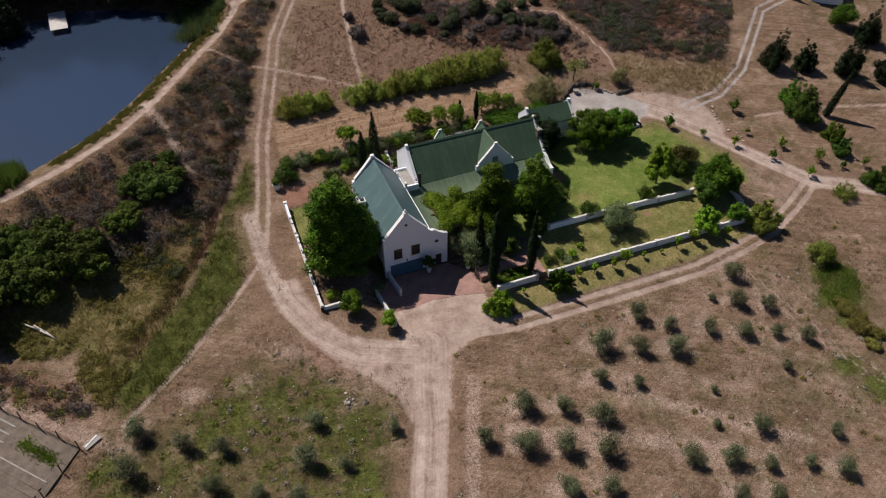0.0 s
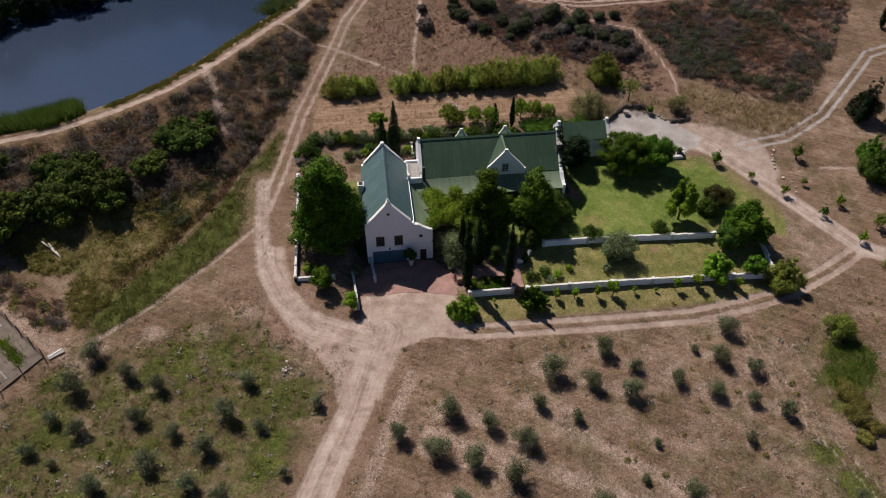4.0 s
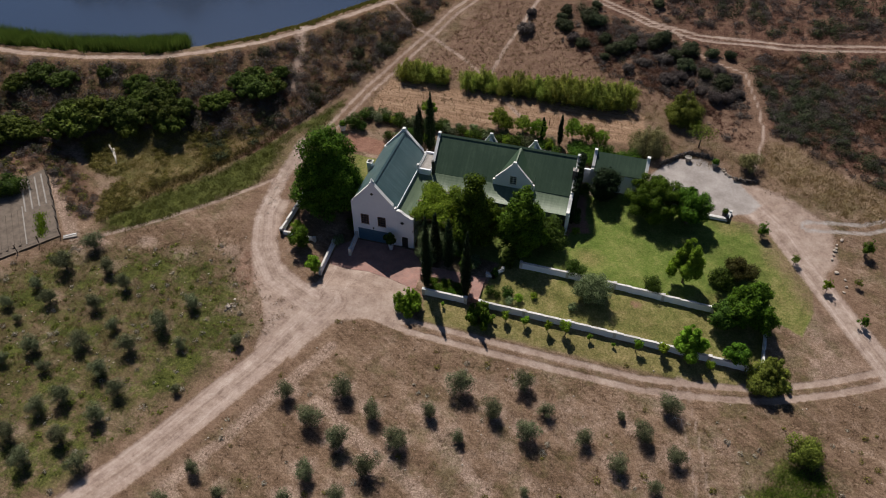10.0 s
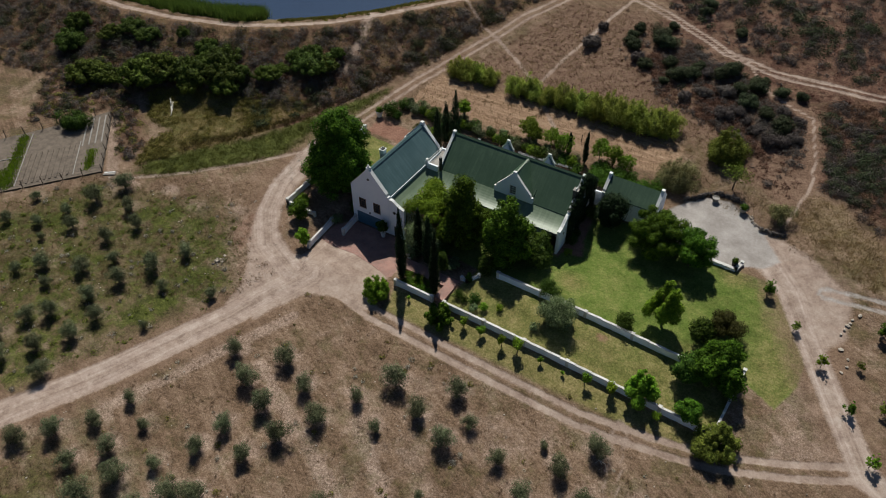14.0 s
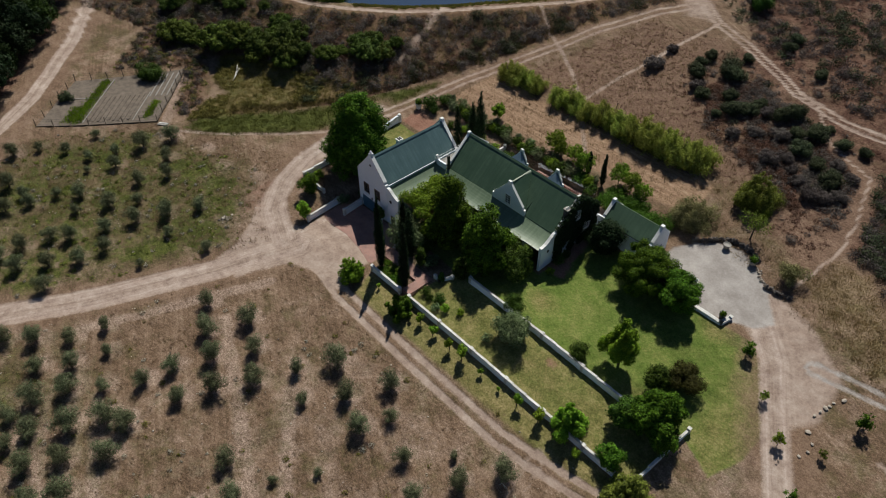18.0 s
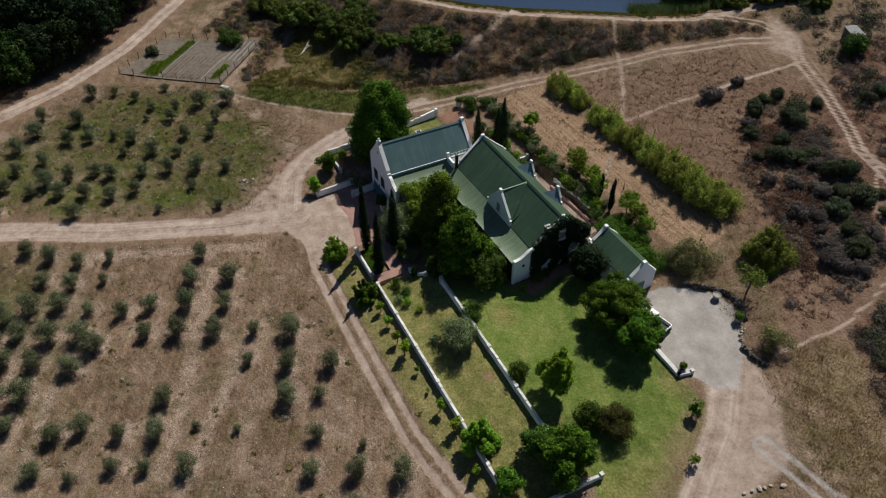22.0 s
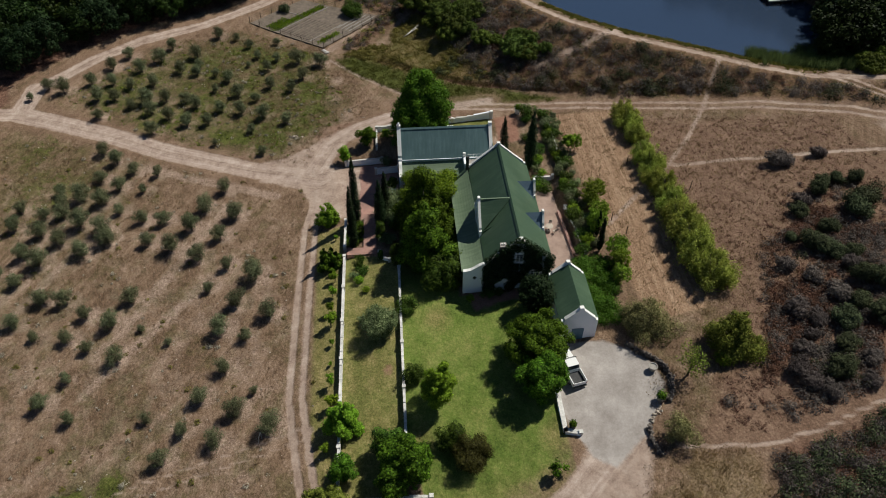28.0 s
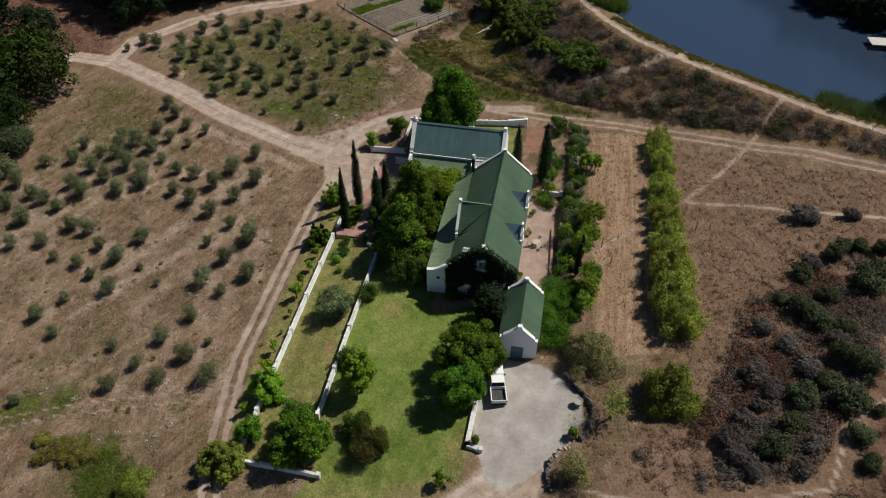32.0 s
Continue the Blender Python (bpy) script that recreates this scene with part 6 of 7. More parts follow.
# woods beyond the drive and round the far shore
wood_a = shrub_kind("woodland_tree", "tall dark green woodland tree", "tree", "woodland", 381, 4.6, 9.0, 3000, 0.4, CYPRESS_LEAF, low=0.6, ragged=26)
wood_b = shrub_kind("woodland_tree", "broad deep green woodland tree", "tree", "woodland", 382, 4.8, 8.0, 3000, 0.4, WOOD_LEAF, low=0.5, ragged=26)
wood_c = shrub_kind("woodland_tree", "leafy green woodland tree", "tree", "woodland", 383, 5.0, 8.6, 3200, 0.38, leaf_stuff("woodland_fresh_leaves", (0.01, 0.022, 0.005), (0.055, 0.09, 0.016), 0.06), low=0.5, ragged=26)
r = random.Random(71)
for (ax, ay), (bx, by) in zip(DRIVE[7:], DRIVE[8:]):
    n = math.hypot(bx - ax, by - ay)
    ox, oy = -(by - ay) / n, (bx - ax) / n
    for k in range(max(2, round(n / 5.5))):
        f = (k + r.uniform(0.2, 0.8)) / max(2, round(n / 5.5))
        x, y = ax + (bx - ax) * f, ay + (by - ay) * f
        for gap, s in ((7.5, 0.85), (15, 1.1), (24, 1.3)):
            plant(r.choice((wood_a, wood_b, wood_a, wood_c)), [(x + ox * (gap + r.uniform(-1.2, 1.2)), y + oy * gap, s)], r.randint(0, 9999))
plant(wood_c, [(-22.5, -83.0, 1.15), (-19, -90, 1.1)], 15)
plant(wood_a, [(-27.5, -88.5, 0.9), (-28, -100, 1.1), (-38, -92, 1.0), (-36, -103, 1.2)], 16)
plant(wood_b, [(-11, -82, 0.9), (-3, -84, 0.9)], 17)
for k, (x, y) in enumerate(((-98, 50), (-90, 54), (-82, 57), (-75, 62), (-68, 67), (-61, 72), (-54, 75), (-46, 77), (-39, 77), (-33, 74), (-28, 71))):
    plant((wood_b, wood_a)[k % 2], [(x, y + (4.5 if k == 6 else 0), 1.0)], 800 + k)
    plant((wood_a, wood_b)[k % 2], [(x - 4, y + 8, 1.2)], 830 + k)
    if math.hypot(x + 52.1, y - 73.7) > 8:
        plant((wood_a, wood_b)[(k + 1) % 2], [(x + 2.5, y - 3.5, 0.8)], 850 + k)
    plant((wood_a, wood_b)[k % 2], [(x - 6, y + 18, 1.3)], 870 + k)
clear(wood_a, wood_b, wood_c)
tree("wild_bush", (-6.5, -76.5), 3.0, 0.2, 4.0, 3200, 0.26, HEATH_GREEN, "dull green bush beside the orchard", "shrub", 390, 18, 0.14)
tree("wild_bush", (0.5, -76.0), 2.6, 0.2, 3.4, 2600, 0.26, OLIVE_LEAF, "grey-green bush beside the orchard", "shrub", 391, 16, 0.12)


# ---------------------------------------------------------------- reeds, grass and stones
def blades(name, spots, count, tall, wide, material, label, category, seed, spread=0.2):
    """Thin upright blades standing about the given spots."""
    r = np.random.RandomState(seed)
    spots = np.asarray(spots, float)
    pick = spots[r.randint(len(spots), size=count)]
    p = pick + r.normal(size=(count, 2)) * spread
    z = height(p[:, 0], p[:, 1]) - 0.03
    q = r.uniform(0, math.tau, count)
    h = tall * r.uniform(0.5, 1.15, count)
    lean = r.normal(size=(count, 2)) * 0.25 * h[:, None]
    side = np.stack([np.cos(q), np.sin(q)], 1) * wide
    base = np.stack([p[:, 0], p[:, 1], z], 1)
    verts = np.empty((count, 3, 3))
    verts[:, 0], verts[:, 1], verts[:, 2] = base, base, base
    verts[:, 0, :2] -= side
    verts[:, 1, :2] += side
    verts[:, 2, :2] += lean
    verts[:, 2, 2] += h
    me = fast_mesh(name, verts.reshape(-1, 3), np.arange(count * 3).reshape(-1, 3), 3)
    me.materials.append(material)
    return tagged(new(name, me), label, category, kind="stuff")


def spots_in(ring, count, seed, avoid=()):
    r = np.random.RandomState(seed)
    xs, ys = [p[0] for p in ring], [p[1] for p in ring]
    out = np.zeros((0, 2))
    while len(out) < count:
        q = np.stack([r.uniform(min(xs), max(xs), count * 3), r.uniform(min(ys), max(ys), count * 3)], 1)
        ok = inside(q[:, 0], q[:, 1], ring) > 0
        for line, gap in avoid:
            ok &= along(q[:, 0], q[:, 1], line)[0] > gap
        out = np.concatenate([out, q[ok]])
    return out[:count]


def beside(line, gap, count, jitter, seed):
    """Spots along the left of a line, that far from it."""
    r = np.random.RandomState(seed)
    pts = []
    for _ in range(count):
        k = r.randint(len(line) - 1)
        (ax, ay), (bx, by) = line[k], line[k + 1]
        f, n = r.rand(), math.hypot(bx - ax, by - ay)
        g = gap + r.normal() * jitter
        pts.append((ax + (bx - ax) * f - (by - ay) / n * g, ay + (by - ay) * f + (bx - ax) / n * g))
    return pts


blades("reeds", beside([(-100, 10.8), (-84, 10.6), (-68, 12.4), (-58, 15.2), (-52.5, 18)], 5.0, 1000, 1.3, 401), 36000, 2.5, 0.05, REED, "tall green reeds along the dam shore", "reeds", 402, 0.35)
blades("shore_grass", beside(CREST[5:11], 2.5, 800, 0.7, 403), 20000, 0.45, 0.05, MARSH_LEAF, "dull grass fringe along the dam shore", "grass", 404)
blades("reeds", beside([(-24, 52), (-20, 60), (-17, 66), (-15, 70)], 6.5, 320, 2.0, 405), 20000, 1.9, 0.05, leaf_stuff("dull_reeds", (0.055, 0.08, 0.028), (0.15, 0.18, 0.065), 0.3), "dull green reeds at the dam's far end", "reeds", 406, 0.35)
DRY = leaf_stuff("dry_grass", (0.13, 0.085, 0.045), (0.36, 0.26, 0.15), 0.3, 0.8)
FRESH = leaf_stuff("fresh_grass", (0.065, 0.088, 0.018), (0.21, 0.225, 0.06), 0.3, 0.8)
TRACKS = [(DRIVE, 2.6), (LANE, 1.5), (WEST_DRIVE, 2.2), (EAST_ROAD, 2.3), (CREST, 1.6), (NORTH_TRACK, 1.3), (TRAIL, 0.6)]
SOUTH_FIELD = [(-9, -22), (57, -15), (62, -40), (40, -75), (-25, -82), (-26, -60)]
blades("dry_grass", spots_in(SOUTH_FIELD, 5200, 411, TRACKS), 60000, 0.28, 0.035, DRY, "dry straw tussocks among the olive rows", "grass", 412, 0.25)
blades("dry_grass", spots_in([(-70, -62), (-10, -24), (-26, -8), (-50, -20)], 2600, 413, TRACKS), 26000, 0.26, 0.035, DRY, "dry straw tussocks in the orchard", "grass", 414, 0.25)
blades("fresh_grass", spots_in(GREEN_ORCHARD, 1500, 415, TRACKS), 20000, 0.24, 0.035, FRESH, "green weeds in the orchard", "grass", 416, 0.3)
blades("fresh_grass", spots_in(GREEN_STRIP, 1200, 417, TRACKS), 16000, 0.3, 0.035, FRESH, "long green grass beside the track", "grass", 418, 0.3)
blades("marsh_grass", spots_in(MARSH, 1500, 419), 26000, 0.26, 0.035, leaf_stuff("marsh_grass", (0.1, 0.1, 0.02), (0.33, 0.28, 0.085), 0.3, 0.8), "yellow-green marsh grass below the dam wall", "grass", 420, 0.35)
blades("dry_grass", spots_in([(-24, 18), (-10, 60), (20, 54), (30, 33), (40, 22), (70, 20), (60, 12), (44, 16), (27, 22), (0, 20)], 3500, 421, TRACKS), 36000, 0.3, 0.035, DRY, "dry straw tussocks on the slope", "grass", 422, 0.3)
blades("long_grass", spots_in([(47, -25.6), (44.2, -29), (43.6, -31.5), (45.5, -33.5), (49.5, -31.5), (51.5, -28), (50, -25.5)], 420, 429), 6000, 0.4, 0.045, leaf_stuff("lush_grass", (0.07, 0.12, 0.016), (0.22, 0.3, 0.05), 0.35, 0.8), "long green grass in the damp hollow", "grass", 430, 0.35)
blades("fresh_grass", spots_in(GOLD, 900, 423), 9000, 0.28, 0.04, leaf_stuff("tawny_grass", (0.18, 0.115, 0.06), (0.35, 0.235, 0.13), 0.3, 0.8), "tawny rough grass beside the fork", "grass", 424, 0.3)


def stone_mesh(seed, flat=0.7, material=None):
    bm = bmesh.new()
    bmesh.ops.create_icosphere(bm, subdivisions=1, radius=0.5)
    r = random.Random(seed)
    for v in bm.verts:
        v.co *= r.uniform(0.75, 1.2)
        v.co.z *= flat
    me = bpy.data.meshes.new("stone")
    bm.to_mesh(me)
    bm.free()
    me.materials.append(material or ROCK)
    return me


STONES = [stone_mesh(500 + k) for k in range(6)]
PALE_STONES = [stone_mesh(520 + k, 0.6, PALE_ROCK) for k in range(4)]


def stone_wall(line, label, seed, per_metre=16, tall=0.85, kinds=STONES):
    w = thing("stone_wall", (0, 0, 0), label, "stone wall", kind="structure")
    r = random.Random(seed)
    for (ax, ay), (bx, by) in zip(line, line[1:]):
        n = math.hypot(bx - ax, by - ay)
        for _ in range(int(n * per_metre)):
            f, h = r.random(), r.random() ** 1.3
            off = r.gauss(0, 0.17) * (1.1 - h)
            x, y = ax + (bx - ax) * f - (by - ay) / n * off, ay + (by - ay) * f + (bx - ax) / n * off
            s = r.uniform(0.2, 0.46)
            ob = new("stone", r.choice(kinds))
            ob.matrix_basis = pose(x, y, gz(x, y) + h * tall, r.uniform(0, 60), r.uniform(0, 60), r.uniform(0, 360)) @ Matrix.Diagonal((s * 1.2, s, s, 1))
            ob.parent = w


stone_wall([(28.6, 18.4), (30.2, 19.6), (31.3, 20.8), (32.7, 21.6), (34.1, 21.8), (36.0, 21.4), (37.0, 20.6)], "dry-stacked dark field stone wall round the gravel yard", 531, 28, 0.6)
stone_wall([(37.3, 20.0), (38.2, 18.9), (39.2, 18.0)], "tumbled low run of pale field stones", 533, 7, 0.12, PALE_STONES)
stone_wall([(39.4, 17.9), (41.2, 17.7), (43.0, 18.1)], "short heap of dark field stones", 532, 22, 0.45)
for k, (x, y) in enumerate(((54.3, 1.5), (53.2, 3.6), (52.7, 5.8), (52.9, 6.6), (53.1, 7.3), (53.3, 7.8), (53.4, 8.4), (54.1, 9.4), (54.2, 2.6), (53.9, 0.4))):
    ob = new("boulder", PALE_STONES[k % 4])
    s = 0.36 + 0.2 * (k % 3 == 1)
    ob.matrix_basis = pose(x, y, gz(x, y) + 0.08, 0, 0, 37 * k) @ Matrix.Diagonal((s * 1.3, s, s, 1))
    tagged(ob, "pale boulder edging the east road", "stone", "roadside boulders")
heap = thing("ash_heap", (-22.4, -24.4, gz(-22.4, -24.4)), "small heap of pale stones and ash", "stone heap")
r = random.Random(8)
for k in range(26):
    ob = new("stone", PALE_STONES[k % 4] if k % 3 else STONES[k % 6])
    d, q, s = abs(r.gauss(0, 0.55)), r.uniform(0, math.tau), r.uniform(0.16, 0.42)
    ob.matrix_basis = pose(d * math.cos(q), d * math.sin(q), 0.05 + 0.25 * max(0, 0.6 - d), 0, 0, r.uniform(0, 360)) @ Matrix.Diagonal((s, s, s, 1))
    ob.parent = heap
r = np.random.RandomState(541)
q = np.concatenate([np.array(beside(WEST_DRIVE[:3], 0.4, 240, 0.8, 547)), np.array(beside(WEST_DRIVE[2:], 2.6, 90, 0.7, 545)), spots_in(SOUTH_FIELD, 300, 542, TRACKS), spots_in([(-60, -55), (-10, -24), (-26, -10), (-50, -20)], 220, 543, TRACKS), spots_in(EMBANKMENT, 260, 544, TRACKS)])
base = np.array([[0.5, 0, 0], [0, 0.5, 0], [-0.5, 0, 0], [0, -0.5, 0], [0, 0, 0.16], [0, 0, -0.3]])
faces = np.array([[0, 1, 4], [1, 2, 4], [2, 3, 4], [3, 0, 4], [1, 0, 5], [2, 1, 5], [3, 2, 5], [0, 3, 5]])
s = r.uniform(0.08, 0.3, len(q))
s[:330] *= 0.6
verts = base[None] * s[:, None, None] * r.uniform(0.7, 1.3, (len(q), 6, 3))
verts[:, :, 0] += q[:, :1]
verts[:, :, 1] += q[:, 1:]
verts[:, :, 2] += height(q[:, 0], q[:, 1])[:, None] + 0.02
me = fast_mesh("loose_stones", verts.reshape(-1, 3), (faces[None] + 6 * np.arange(len(q))[:, None, None]).reshape(-1, 3), 3)
me.materials.append(PALE_ROCK)
tagged(new("loose_stones", me), "pale loose stones scattered over the fields", "stones", kind="stuff")

blades("ditch_sedge", beside(DITCH, 0, 500, 0.5, 425), 7000, 0.4, 0.04, leaf_stuff("ditch_sedge", (0.035, 0.03, 0.012), (0.16, 0.12, 0.05), 0.2, 0.8), "dark sedge along the ditch below the dam wall", "grass", 426, 0.25)
blades("bank_grass", spots_in(EMBANKMENT, 1400, 427, TRACKS), 18000, 0.35, 0.04, leaf_stuff("bank_grass", (0.12, 0.095, 0.04), (0.32, 0.25, 0.11), 0.3, 0.8), "tawny dry grass between the bushes of the dam wall", "grass", 428, 0.4)
# scrub in the marsh and below the dam wall
scrub("marsh_scrub", MARSH, 420, 70, 0.5, 0.1, MARSH_LEAF, "olive-yellow tangled marsh scrub", 207, [(PATHS[2], 1.0), (DITCH, 1.0)], clump=0.9, squash=0.5)
scrub("heath_green", SEDGE, 60, 90, 0.5, 0.1, HEATH_GREEN, "dull green tangled marsh scrub", 219, [(PATHS[2], 1.0)], clump=0.4, squash=0.5)
scrub("heath_grey", RUST, 130, 110, 0.6, 0.11, HEATH_GREY, "grey scrub beyond the kitchen garden", 208, [(DRIVE, 3)])
scrub("heath_green", RUST, 70, 110, 0.6, 0.11, HEATH_GREEN, "dark green scrub beyond the kitchen garden", 226, [(DRIVE, 3)], clump=0.6)
scrub("marsh_scrub", RUST, 140, 70, 0.5, 0.1, MARSH_LEAF, "olive tangled scrub beyond the kitchen garden", 229, [(DRIVE, 3)], squash=0.5)
scrub("heath_brown", RUST, 150, 80, 0.55, 0.1, HEATH_BROWN, "rusty scrub beyond the kitchen garden", 209, [(DRIVE, 3)])
ABOVE_TRACK = [(-9, 71), (-2, 71.5), (4, 66), (14, 61.5), (24, 56.5), (34, 54), (47, 53.4), (57, 54.5), (80, 57), (80, 72), (40, 90), (-6, 96)]
scrub("heath_green", ABOVE_TRACK, 420, 170, 1.0, 0.13, HEATH_GREEN, "dark green heath above the upper track", 210, [(UPPER_TRACK, 1.6)], clump=0.5)
scrub("heath_grey", ABOVE_TRACK, 1100, 80, 0.7, 0.12, HEATH_GREY, "grey heath above the upper track", 211, [(UPPER_TRACK, 1.6)], clump=0.7)
scrub("dry_weeds", GREEN_ORCHARD, 150, 46, 0.3, 0.09, PALE_WEED, "pale dry weed clumps among the olive trees", 220, TRACKS, squash=0.5)
scrub("dry_weeds", SOUTH_FIELD, 170, 46, 0.3, 0.09, PALE_WEED, "pale dry weed clumps among the olive trees", 221, TRACKS, squash=0.5)
scrub("green_weeds", SOUTH_FIELD, 150, 46, 0.32, 0.09, MARSH_LEAF, "small green weed clumps in the dry field", 222, TRACKS, squash=0.5)
scrub("green_weeds", GREEN_ORCHARD, 260, 46, 0.32, 0.09, BUSH_LEAF, "small green weed clumps in the orchard", 223, TRACKS, squash=0.4)

# ---------------------------------------------------------------- the pickup truck


def pickup(x, y, z, turn):
    t = thing("pickup_truck", (x, y, z), "white pickup truck with an empty open bed on the gravel", "truck", turn=turn)
    body = bmesh.new()
    add_prism(body, [(-2.45, 0.45), (2.45, 0.45), (2.5, 0.75), (2.42, 0.98), (1.1, 1.08), (0.55, 1.08), (-0.55, 1.08), (-0.55, 0.62), (-2.45, 0.62)], 1, -0.84, 0.84)
    bmesh.ops.bevel(body, geom=body.edges[:], offset=0.04, segments=1, affect="EDGES")
    b = part("body", body, CAR_WHITE, t, "white painted lower body and bonnet")
    cab = bmesh.new()
    lo = [(-0.62, -0.8, 1.06), (1.15, -0.8, 1.06), (1.15, 0.8, 1.06), (-0.62, 0.8, 1.06)]
    hi = [(-0.5, -0.66, 1.66), (0.5, -0.66, 1.66), (0.5, 0.66, 1.66), (-0.5, 0.66, 1.66)]
    v = [cab.verts.new(p) for p in lo + hi]
    for f in ((3, 2, 1, 0), (4, 5, 6, 7), (0, 1, 5, 4), (1, 2, 6, 5), (2, 3, 7, 6), (3, 0, 4, 7)):
        cab.faces.new([v[i] for i in f])
    c = part("cab", cab, GLASS, t, "dark glazed cab")
    part("roof", box((-0.54, -0.7, 1.64), (0.54, 0.7, 1.73), bevel=0.03), CAR_WHITE, c)
    for s in (-1, 1):
        part("pillar", slab(bmesh.new(), [(-0.62, s * 0.79, 1.1), (-0.45, s * 0.79, 1.1), (-0.4, s * 0.67, 1.68), (-0.55, s * 0.67, 1.68)], 0.04), CAR_WHITE, c)
        part("pillar", slab(bmesh.new(), [(1.05, s * 0.8, 1.1), (1.18, s * 0.8, 1.1), (0.55, s * 0.68, 1.68), (0.45, s * 0.68, 1.68)], 0.05), CAR_WHITE, c)
        part("mirror", box((0.85, s * 0.92 - 0.1, 1.1), (0.95, s * 0.92 + 0.1, 1.28)), IRON, c)
        side = part("bed_side", box((-2.45, s * 0.82 - 0.06, 0.6), (-0.6, s * 0.82 + 0.06, 1.12), bevel=0.02), CAR_WHITE, t)
        part("tail_light", box((-2.5, s * 0.78 - 0.06, 0.75), (-2.44, s * 0.78 + 0.06, 1.0)), surface("red_lens", (0.2, 0.01, 0.01), (0.3, 0.02, 0.02), 2, 9, 0.3, bump=0), side)
        part("headlight", box((2.42, s * 0.6 - 0.16, 0.74), (2.5, s * 0.6 + 0.16, 0.92)), GLASS, b)
    part("bed_floor", box((-2.42, -0.76, 0.6), (-0.6, 0.76, 0.68)), BED_LINER, t, "dusty grey load bed")
    part("bed_front", box((-0.68, -0.78, 0.62), (-0.6, 0.78, 1.14)), CAR_WHITE, t)
    part("tailgate", box((-2.5, -0.78, 0.62), (-2.43, 0.78, 1.12), bevel=0.015), CAR_WHITE, t)
    part("rear_bumper", box((-2.62, -0.8, 0.42), (-2.46, 0.8, 0.58), bevel=0.02), BED_LINER, t)
    part("front_bumper", box((2.44, -0.82, 0.4), (2.62, 0.82, 0.62), bevel=0.03), CAR_WHITE, t)
    for a in (-1.55, 1.6):
        for s in (-0.78, 0.78):
            w = part("wheel", tube(bmesh.new(), (a, s - 0.1, 0.36), (a, s + 0.1, 0.36), 0.36, 0.36, 18), RUBBER, t, "black tyre")
            part("rim", tube(bmesh.new(), (a, s - 0.115, 0.36), (a, s + 0.115, 0.36), 0.2, 0.2, 12), PLANK, w, "grey steel rim")


pickup(31.1, 11.37, gz(31.1, 11.37) - 0.04, 180 + 13)

# ---------------------------------------------------------------- pots, urns, furniture


def pot(x, y, wide, tall, label, z=None, planted=True, material=None):
    t = thing("plant_pot", (x, y, gz(x, y) if z is None else z), label, "plant pot")
    body = bmesh.new()
    lathe(body, [(wide * 0.36, 0), (wide * 0.5, tall * 0.7), (wide * 0.55, tall * 0.9), (wide * 0.55, tall), (wide * 0.44, tall), (wide * 0.42, tall * 0.85)], 16)
    part("vessel", body, material or PALE_ROCK, t, smooth=False)
    if planted:
        ob = new("plant", leaf_cloud("plant", [(0, 0, tall + wide * 0.25, wide * 0.5, wide * 0.5, wide * 0.45)], 260, wide * 0.14, int(x * 7) + 900, TREE_LEAF))
        ob.parent = t
    return t


pot(32.6, 20.2, 0.95, 0.65, "large grey concrete planter ring at the stone wall", planted=False, material=PLANK)
pot(36.6, 19.9, 0.95, 0.65, "large grey concrete planter ring at the stone wall", planted=True, material=PLANK)
pot(38.4, 10.1, 0.75, 0.8, "dark planted urn at the end of the low wall", material=IRON)
pot(-21.9, 13.5, 1.1, 1.0, "white planted tub at the terrace corner", material=COPING)
pot(-6.1, -7.9, 0.7, 0.9, "white tub holding a small tree by the garage", material=COPING, planted=False)
pot(-0.9, -9.3, 0.7, 0.6, "white tub beside the forecourt", material=COPING)
pot(1.2, 12.2, 0.6, 0.5, "clay pot on the back terrace")
pot(13.6, 12.0, 0.6, 0.5, "clay pot on the back terrace")
pot(-2.6, 12.1, 0.6, 0.5, "clay pot on the back terrace")

table = thing("garden_table", (7.2, 13.4, 2.42), "round pale garden table on the back terrace", "table")
part("tabletop", lathe(bmesh.new(), [(0.55, 0.7), (0.58, 0.72), (0.55, 0.75)], 18), PALE_ROCK, table)
part("pedestal", lathe(bmesh.new(), [(0.3, 0), (0.12, 0.1), (0.08, 0.4), (0.14, 0.7)], 12), PALE_ROCK, table)
chair = thing("garden_chair", (0, 0, -50), "pale garden chair on the back terrace", "chair", "garden chairs")
part("seat", box((-0.22, -0.22, 0.42), (0.22, 0.22, 0.46), bevel=0.01), PALE_ROCK, chair)
part("backrest", box((-0.22, 0.19, 0.5), (0.22, 0.23, 0.9), bevel=0.01), PALE_ROCK, chair)
for a in (-0.19, 0.19):
    for b in (-0.19, 0.19):
        part("leg", tube(bmesh.new(), (a, b, 0), (a, b, 0.42), 0.02, 0.02, 6), PALE_ROCK, chair)
for k, q in enumerate((20, 130, 250)):
    copy_thing(chair, pose(7.2 + 0.95 * math.sin(radians(q)), 13.4 - 0.95 * math.cos(radians(q)), 2.42, 0, 0, q + 180))
clear(chair)
bench = thing("timber_bench", (5.0, 12.1, 2.42), "dark timber bench against the back wall", "bench")
part("seat", box((-0.8, -0.2, 0.4), (0.8, 0.2, 0.46), bevel=0.01), TIMBER, bench)
part("backrest", box((-0.8, -0.24, 0.5), (0.8, -0.19, 0.9)), TIMBER, bench)
for a in (-0.7, 0.7):
    part("leg", box((a - 0.04, -0.18, 0), (a + 0.04, 0.18, 0.4)), TIMBER, bench)
edge = thing("bed_edging", (0, 0, 0), "low brick edging along the terrace bed", "edging", kind="structure")
